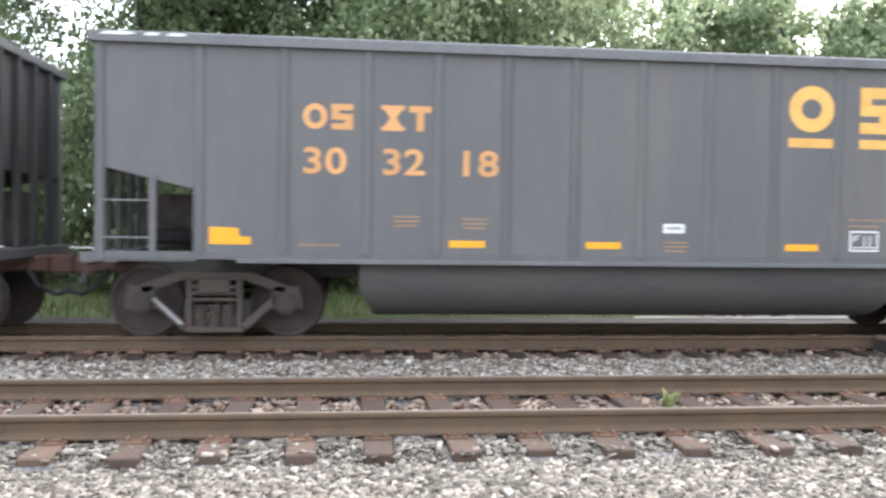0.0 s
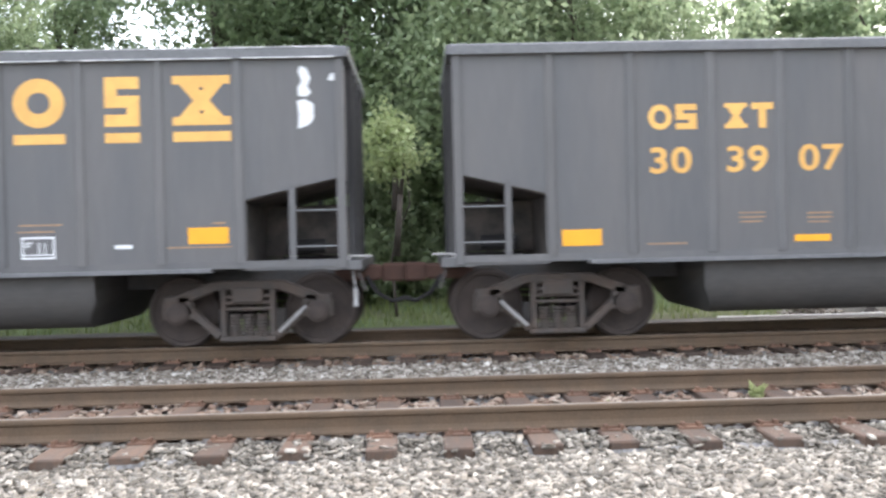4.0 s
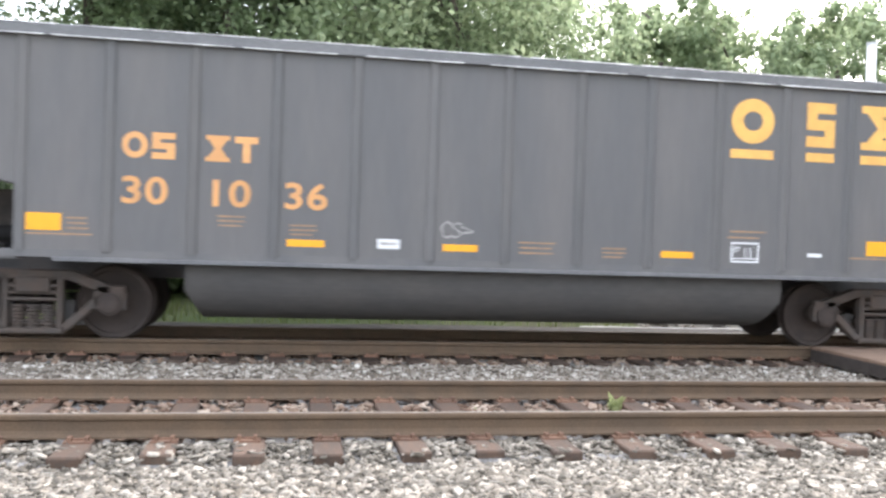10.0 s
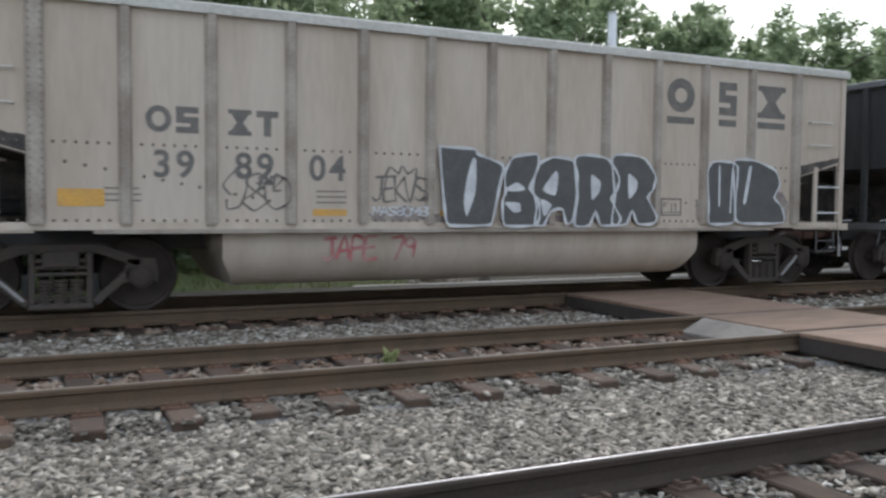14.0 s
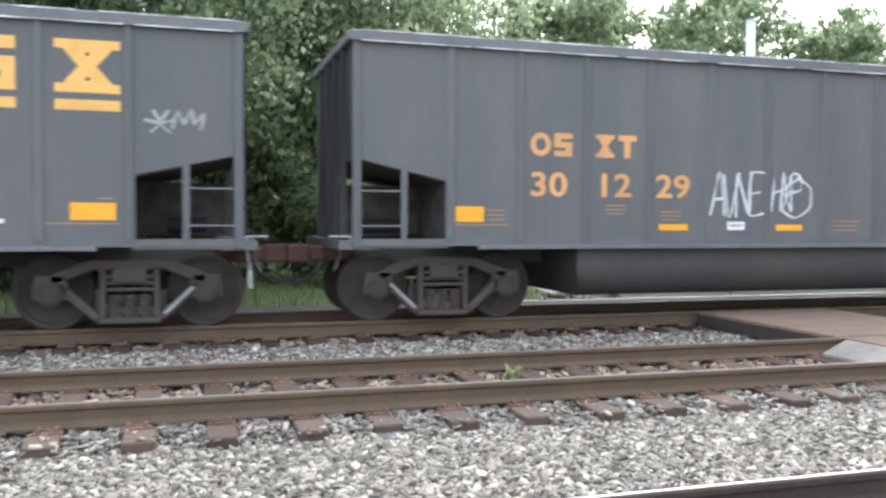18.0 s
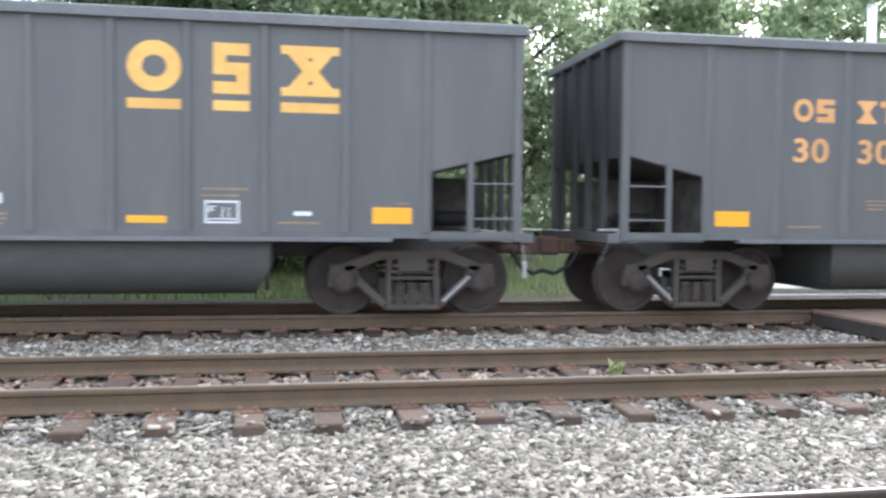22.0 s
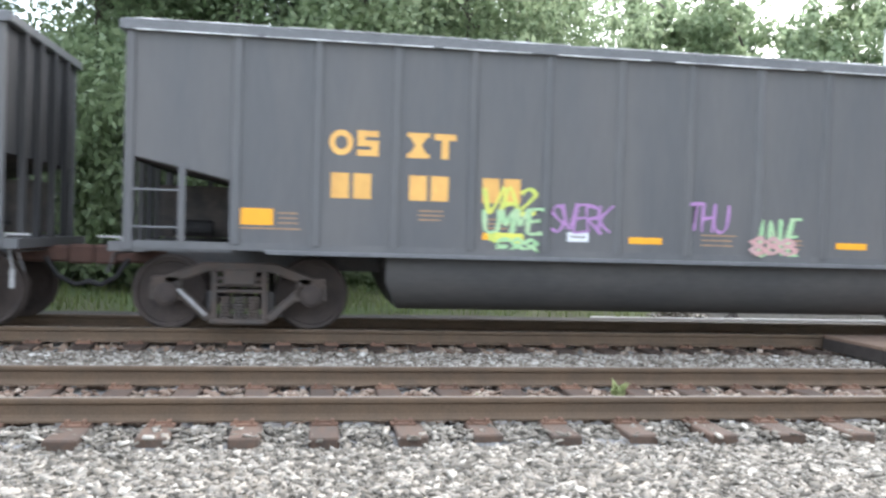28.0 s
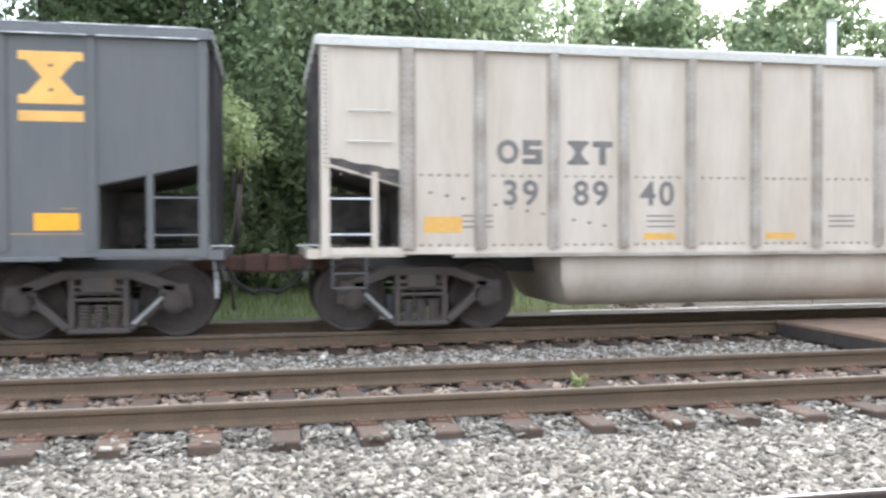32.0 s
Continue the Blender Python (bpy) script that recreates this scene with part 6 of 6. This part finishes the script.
def smear(car, u, z, w, h, seed, material, label, out=0.0):
    """A sprayed-over patch with a ragged outline."""
    rng = random.Random(seed)
    pts = []
    for k in range(22):
        a = 6.2832 * k / 22
        r = rng.uniform(0.78, 1.08)
        pts.append((w / 2 + w / 2 * r * math.copysign(abs(math.cos(a)) ** 0.7, math.cos(a)), h / 2 + h / 2 * r * math.copysign(abs(math.sin(a)) ** 0.7, math.sin(a))))
    return part("graffiti", Geo().prism(pts, 0, -0.003).mesh("graffiti", material), cars[FIRST + car], label, at=at_side(u, z, out))


smear(1, 5.22, 1.1, 1.0, 1.12, 50, TAG_GREY, "smeared grey-white graffiti")
smear(1, 5.26, 1.62, 0.72, 0.55, 54, TAG_SMEAR, "smeared white graffiti", 0.003)
smear(1, 5.62, 1.2, 0.5, 0.62, 55, TAG_SMEAR, "smeared white graffiti", 0.004)
smear(1, 5.34, 1.14, 0.32, 0.4, 56, TAG_SMEAR, "smeared white graffiti", 0.005)
smear(1, 6.22, 1.95, 0.42, 0.26, 51, TAG_SMEAR, "white graffiti blot")
W, GR = TAG_WHITE, TAG_GREY
spray(1, 8.0, 1.28, "LEUD", 0.62, 0.25, 0.045, W, "white graffiti lettering", seed=1)
spray(1, 2.3, 1.2, "*^8C", 0.55, 0.2, 0.03, GR, "faint grey graffiti", seed=2)
spray(2, 6.12, 1.36, "OOOO", 0.7, 0.28, 0.04, W, "white bubble graffiti tag", seed=3, overlap=0.05)
spray(2, 6.12, 1.6, "nnnn", 0.68, 0.34, 0.04, W, "white bubble graffiti arches", 0.003, seed=43, overlap=0.02)
spray(2, 6.72, 1.5, ">", 0.2, 0.2, 0.035, W, "white graffiti flourish", 0.003, seed=4)
spray(2, 9.1, 1.45, "888", 0.4, 0.36, 0.045, W, "white bubble graffiti tag", seed=5, overlap=0.25)
spray(2, 9.42, 1.34, "O", 0.3, 0.62, 0.045, W, "white graffiti ring", 0.003, seed=6)
spray(2, 9.05, 1.36, "_", 0.66, 0.6, 0.04, W, "white graffiti underline", 0.004, seed=7)
spray(7, 6.2, 1.4, "CS>", 0.4, 0.2, 0.025, GR, "faint grey graffiti", seed=8)
spray(9, 2.0, 1.3, "8UD", 1.0, 0.5, 0.05, W, "white graffiti tag", seed=9)
smear(11, 10.85, 1.58, 1.0, 0.52, 52, TAG_PURPLE, "purple graffiti patch")
spray(11, 10.8, 1.52, "M8^^MK", 1.12, 0.5, 0.06, TAG_PURPLE, "ragged purple graffiti strokes", 0.004, seed=10)
spray(11, 10.76, 1.65, "@", 0.28, 0.4, 0.05, TAG_PINK, "pink graffiti loop", 0.007, seed=11)
smear(12, 1.5, 1.4, 0.26, 0.24, 57, TAG_SMEAR, "rubbed white paint over the reflector", 0.006)
spray(12, 0.5, 2.95, "REMS", 0.82, 0.5, 0.048, W, "white graffiti tag", seed=12)
spray(12, 8.2, 1.46, "*_>", 0.5, 0.2, 0.028, GR, "thin grey graffiti", seed=13)
spray(12, 9.18, 1.56, "MM", 0.32, 0.18, 0.038, W, "thin white graffiti", seed=14)
spray(12, 2.35, 1.25, "8A^K", 0.5, 0.2, 0.03, GR, "faint grey graffiti", seed=15)
spray(12, 3.35, 1.35, "8C^8*", 0.6, 0.24, 0.026, GR, "thin grey graffiti", seed=16)
spray(12, 8.62, 0.6, "ROMEA", 1.25, 0.3, 0.034, GR, "pale graffiti on the tub", -0.1, seed=17)
spray(12, 12.95, 2.36, "*^", 0.62, 0.28, 0.04, GR, "pale graffiti star", seed=18)
part("paint_patch", slab(0.045, 0.32).mesh("paint_patch", LABEL_WHITE), cars[FIRST + 12], at=at_side(7.84, 2.1))
spray(13, 5.12, 1.4, "AVNE", 0.84, 0.68, 0.036, W, "white graffiti tag", seed=19, overlap=0.25)
spray(13, 6.28, 1.36, "O", 0.52, 0.66, 0.034, W, "white graffiti ring", seed=20)
spray(13, 6.12, 1.5, "H*P", 0.5, 0.6, 0.03, W, "white graffiti tag", 0.003, seed=21, overlap=0.3)
smear(14, 1.22, 1.36, 0.5, 0.22, 53, TAG_YELLOW, "yellow graffiti patch")
spray(14, 1.12, 1.14, "A^V8", 0.9, 0.46, 0.02, TAG_YELLOW, "yellow graffiti scrawl", 0.004, seed=22)
spray(14, 8.06, 1.38, "JENVS", 0.8, 0.4, 0.034, W, "white graffiti tag", seed=23, overlap=0.3)
spray(14, 8.2, 1.72, "^", 0.45, 0.2, 0.035, W, "white graffiti crown", seed=24)
spray(14, 8.2, 1.29, "_", 0.5, 0.3, 0.03, W, "white graffiti underline", 0.003, seed=25)
spray(14, 10.95, 1.4, "9_", 0.42, 0.32, 0.035, W, "small white graffiti", seed=26)
spray(14, 4.8, 0.52, ":PEKI>".replace("I", "|"), 1.15, 0.4, 0.032, W, "white graffiti on the tub", -0.08, seed=27)
spray(14, 6.15, 0.52, "MOETA>", 1.5, 0.42, 0.032, W, "white graffiti on the tub", -0.08, seed=28)
spray(20, 4.3, 1.55, "VA2", 0.68, 0.36, 0.06, TAG_YELLOW, "yellow graffiti", seed=29)
spray(20, 4.32, 1.3, "UMME", 0.75, 0.34, 0.06, TAG_GREEN, "pale green graffiti", seed=30)
smear(20, 4.34, 1.2, 0.55, 0.14, 31, TAG_YELLOW, "yellow graffiti patch", 0.004)
spray(20, 4.5, 1.06, "EBB".replace("B", "8"), 0.5, 0.2, 0.05, TAG_GREEN, "pale green graffiti", 0.003, seed=31)
spray(20, 5.18, 1.36, "SVERK", 0.78, 0.36, 0.045, TAG_PURPLE, "purple graffiti", seed=32, overlap=0.25)
spray(20, 7.02, 1.4, "THU", 0.55, 0.4, 0.045, TAG_PURPLE, "purple graffiti", seed=33)
spray(20, 8.02, 1.1, "LNVE", 0.58, 0.52, 0.055, TAG_GREEN, "pale green graffiti", seed=34)
spray(20, 7.88, 1.14, "888", 0.66, 0.22, 0.06, TAG_PINK, "pink graffiti", 0.006, seed=35)


def fat_letter(car, u, z, w, h, outer, cores):
    """One fat graffiti form: dark body in a rounded outline, white rim, white cores. Outlines in a unit square."""
    def smooth(points):
        out, n = [], len(points)
        for k in range(n):
            p0, p1, p2, p3 = (Vector(points[(k + j - 1) % n]) for j in range(4))
            for q in (0.0, 0.33, 0.67):
                p = 0.5 * ((2 * p1) + (p2 - p0) * q * 0.6 + (3 * (p2 - p1) * 2 - 0.6 * (2 * (p2 - p0) + (p3 - p1))) * q * q + (-2 * (p2 - p1) * 2 + 0.6 * ((p2 - p0) + (p3 - p1))) * q ** 3)
                out.append((p.x * w, p.y * h))
        return out

    def rim(points, width, y):
        g, n, verts = Geo(), len(points), []
        for k in range(n):
            d = (Vector(points[(k + 1) % n]) - Vector(points[k - 1])).normalized()
            q = Vector((-d.y, d.x)) * width * (0.5 + 0.22 * math.sin(1.7 * k + u))
            p = Vector(points[k])
            verts += [(p.x - q.x, y, p.y - q.y), (p.x + q.x, y, p.y + q.y)]
        return g.add(verts, [(2 * k, 2 * ((k + 1) % n), 2 * ((k + 1) % n) + 1, 2 * k + 1) for k in range(n)]).mesh("graffiti", TAG_WHITE)

    ob = cars[FIRST + car]
    line = smooth(outer)
    part("graffiti", Geo().prism(line, 0, -0.004).mesh("graffiti", TAG_BLACK), ob, "black graffiti fill", at=at_side(u, z, 0.072 + 0.001 * (u % 1)))
    part("graffiti", rim(line, 0.035, -0.002), ob, "white graffiti outline", at=at_side(u, z, 0.078))
    for core in cores:
        part("graffiti", Geo().prism(smooth(core), 0, -0.003).mesh("graffiti", TAG_WHITE), ob, at=at_side(u, z, 0.080))


CUP = ([(0.0, 0.97), (0.06, 1.0), (0.52, 0.99), (0.6, 0.92), (0.98, 0.8), (0.96, 0.62), (0.82, 0.04), (0.7, 0.0), (0.16, 0.0), (0.08, 0.2)], [[(0.5, 0.86), (0.56, 0.84), (0.55, 0.42), (0.42, 0.12), (0.37, 0.3), (0.42, 0.62)]])
SNAKE = ([(0.04, 0.72), (0.3, 0.95), (0.95, 1.0), (0.98, 0.8), (0.74, 0.52), (1.0, 0.36), (1.04, 0.12), (0.9, 0.0), (0.06, 0.0), (0.0, 0.34), (0.08, 0.45)], [[(0.05, 0.5), (0.4, 0.6), (0.62, 0.5), (0.3, 0.47)], [(0.05, 0.32), (0.45, 0.31), (0.5, 0.2), (0.3, 0.18)]])
ARCH = ([(0.0, 0.55), (0.12, 0.88), (0.45, 1.0), (0.88, 0.96), (1.0, 0.7), (0.92, 0.1), (0.76, 0.02), (0.66, 0.24), (0.4, 0.2), (0.26, 0.0), (0.06, 0.02), (0.1, 0.3)], [[(0.22, 0.52), (0.5, 0.8), (0.56, 0.72), (0.5, 0.44)], [(0.18, 0.38), (0.42, 0.3), (0.26, 0.12)]])
LOOP = ([(0.0, 0.94), (0.3, 1.0), (0.72, 0.95), (0.97, 0.7), (0.92, 0.5), (0.8, 0.38), (1.02, 0.1), (0.92, 0.0), (0.58, 0.0), (0.46, 0.2), (0.34, 0.0), (0.02, 0.0), (0.08, 0.4)], [[(0.36, 0.72), (0.56, 0.62), (0.54, 0.48), (0.38, 0.36)]])
POST = ([(0.0, 0.8), (0.16, 0.97), (0.7, 0.98), (1.0, 0.9), (0.95, 0.3), (0.9, 0.02), (0.1, 0.0), (0.06, 0.3)], [[(0.36, 0.88), (0.41, 0.88), (0.42, 0.3), (0.37, 0.3)], [(0.8, 0.86), (0.85, 0.86), (0.8, 0.2), (0.75, 0.2)]])
BELL = ([(0.0, 0.98), (0.4, 1.0), (0.85, 0.86), (0.96, 0.62), (0.84, 0.42), (1.0, 0.28), (1.06, 0.02), (0.3, 0.0), (0.06, 0.06), (0.02, 0.5)], [[(0.3, 0.88), (0.36, 0.88), (0.26, 0.34), (0.2, 0.34)]])
for u, z, w, h, (outer, cores) in ((5.95, 1.08, 0.98, 1.05, CUP), (6.92, 1.08, 0.58, 1.0, SNAKE), (7.4, 1.08, 0.76, 0.97, ARCH), (8.1, 1.08, 0.82, 1.02, LOOP), (8.76, 1.1, 0.84, 1.03, LOOP), (10.6, 1.1, 0.62, 1.0, POST), (11.14, 1.1, 1.05, 1.02, BELL)):
    fat_letter(10, u, z, w, h, outer, cores)
smear(10, 4.96, 1.11, 0.8, 0.22, 71, GRIME, "dark grime along the sill")
smear(10, 9.5, 1.11, 0.24, 0.42, 72, GRIME, "dark grime along the sill")
smear(10, 10.42, 1.11, 0.3, 0.4, 73, GRIME, "dark grime along the sill")
smear(10, 12.02, 1.11, 0.42, 0.5, 74, GRIME, "dark grime along the sill")
smear(10, 5.6, 1.11, 1.3, 0.13, 75, GRIME, "dark purple grime along the sill")
smear(10, 6.8, 1.11, 2.6, 0.12, 76, GRIME, "dark purple grime along the sill")
spray(10, 3.05, 1.24, "@8O", 0.8, 0.5, 0.026, LETTER_GREY, "thin grey bubble graffiti", seed=36, overlap=0.35)
spray(10, 3.5, 1.5, "*^2", 0.32, 0.2, 0.024, LETTER_GREY, "thin grey graffiti", 0.003, seed=37)
spray(10, 5.03, 1.38, "JEKVS", 0.72, 0.36, 0.034, LETTER_GREY, "thin grey graffiti", seed=38, overlap=0.3)
spray(10, 5.2, 1.7, "^", 0.4, 0.16, 0.03, LETTER_GREY, "thin grey graffiti crown", seed=39)
spray(10, 5.02, 1.2, "MAS8OM8", 0.76, 0.13, 0.024, W, "small white graffiti lettering", 0.005, seed=40)
spray(10, 4.38, 0.62, "JAPE 79", 1.3, 0.32, 0.045, TAG_RED, "faded red graffiti on the tub", -0.1, seed=41)
for outline in ([(0.0, 0.0), (0.13, 0.04), (0.2, 0.12), (0.2, 0.3), (0.1, 0.36), (0.0, 0.34), (0.02, 0.15)], [(0.02, 0.4), (0.12, 0.39), (0.17, 0.44), (0.13, 0.52), (0.17, 0.62), (0.12, 0.74), (0.05, 0.77), (0.02, 0.7), (0.06, 0.58), (0.01, 0.5)]):
    part("paint_patch", Geo().prism(outline, 0, -0.004).mesh("paint_patch", LABEL_WHITE), cars[FIRST + 2], "white paint patch", at=at_side(13.5, 2.72))
part("paint_patch", Geo().prism([(0, 0), (0.16, 0.02), (0.1, 0.5), (0.18, 0.7), (0.05, 0.95), (0.0, 0.4)], 0, -0.004).mesh("paint_patch", LABEL_WHITE),
     cars[FIRST + 7], "white paint patch", at=at_side(13.35, 2.3))


def brake_gear(car):
    """Control valve, branch pipes and a small reservoir standing in the open corner of a car."""
    ob = cars[FIRST + car]
    gear = part("brake_valve", Geo().box(0.62, 0.86, -1.24, -1.08, 1.2, 1.42).lathe([(0.09, -0.05), (0.1, 0.0), (0.09, 0.06)], 14, (0.93, -1.2, 1.36)).mesh("brake_valve", PALE_STEEL, 0.02), ob, "pale cast brake valve")
    part("pipe", Geo().rod((0.2, -1.2, 1.16), (1.05, -1.2, 1.16), 0.018, 7).mesh("pipe", PALE_STEEL), gear)
    part("pipe", Geo().rod((0.32, -1.2, 1.16), (0.34, -1.2, 1.5), 0.015, 7).rod((0.34, -1.2, 1.5), (0.66, -1.16, 1.46), 0.015, 7).mesh("pipe", PALE_STEEL), gear)
    part("reservoir", Geo().rod((0.4, -1.05, 1.3), (0.62, -1.05, 1.3), 0.08, 12).mesh("reservoir", DARK_STEEL, 0.01), gear)


for k in (17, 18, 19):
    brake_gear(k)


def scuff_mark(car, u, z, w, h, material=LABEL_WHITE, out=0.0):
    part("paint_patch", Geo().prism([(0, 0.06 * h), (0.7 * w, 0), (w, 0.35 * h), (0.85 * w, h), (0.2 * w, 0.94 * h)], 0, -0.003).mesh("paint_patch", material), cars[FIRST + car], at=at_side(u, z, out))


for car, u, z, w, h, out in ((18, 9.35, 3.42, 0.035, 0.15, 0.044), (18, 10.23, 3.4, 0.035, 0.17, 0.044), (18, 9.34, 2.95, 0.03, 0.3, 0.044), (18, 8.44, 3.0, 0.04, 0.14, 0.044),
                             (22, 8.18, 3.22, 0.05, 0.07, 0.0), (22, 8.18, 2.83, 0.05, 0.06, 0.0), (0, 0.06, 3.655, 0.42, 0.04, 0.072), (0, 0.56, 3.655, 0.2, 0.035, 0.072), (0, 0.82, 3.655, 0.24, 0.035, 0.072),
                             (2, 13.88, 3.3, 0.14, 0.09, 0.0)):
    scuff_mark(car, u, z, w, h, TAG_SMEAR if h > 0.2 else LABEL_WHITE, out)


def motions():
    """The train rolls to the left at about 10.7 metres a second; its wheels turn with it."""
    knots = [(0, 2.97), (4, 45.09), (8, 87.57), (12, 129.95), (16, 172.2), (20, 215.4), (24, 258.73), (25, 269.615), (26, 280.46), (28, 302.13), (29, 312.98), (32, 345.48)]
    ts, ss = [k[0] for k in knots], [k[1] for k in knots]
    walk(auto, [(t, pose(OV + 2.6, y, 8.9)) for t, y in ((0, 78), (8.0, 78), (8.9, 78), (9.4, 68), (12.0, 16), (13.6, -16), (14.2, -24), (15.0, -24), (32, -24))])
    for car, u in zip(cars, starts):
        walk(car, [(t, pose(u - s, TRAIN, 0)) for t, s in knots])
    for side, wheels in spinning.items():
        rows = []
        for k in range(0, 961):
            t = k / FPS
            s = float(np.interp(t, ts, ss))
            rows.append((t, pose(side * AXLE, 0, WHEEL_R) @ Matrix.Rotation(-s / WHEEL_R, 4, "Y")))
        walk(wheels[0], rows)
        action, slot = wheels[0].animation_data.action, wheels[0].animation_data.action_slot
        for w in wheels[1:]:
            w.rotation_mode = "QUATERNION"
            w.animation_data_create()
            w.animation_data.action = action
            w.animation_data.action_slot = slot


motions()
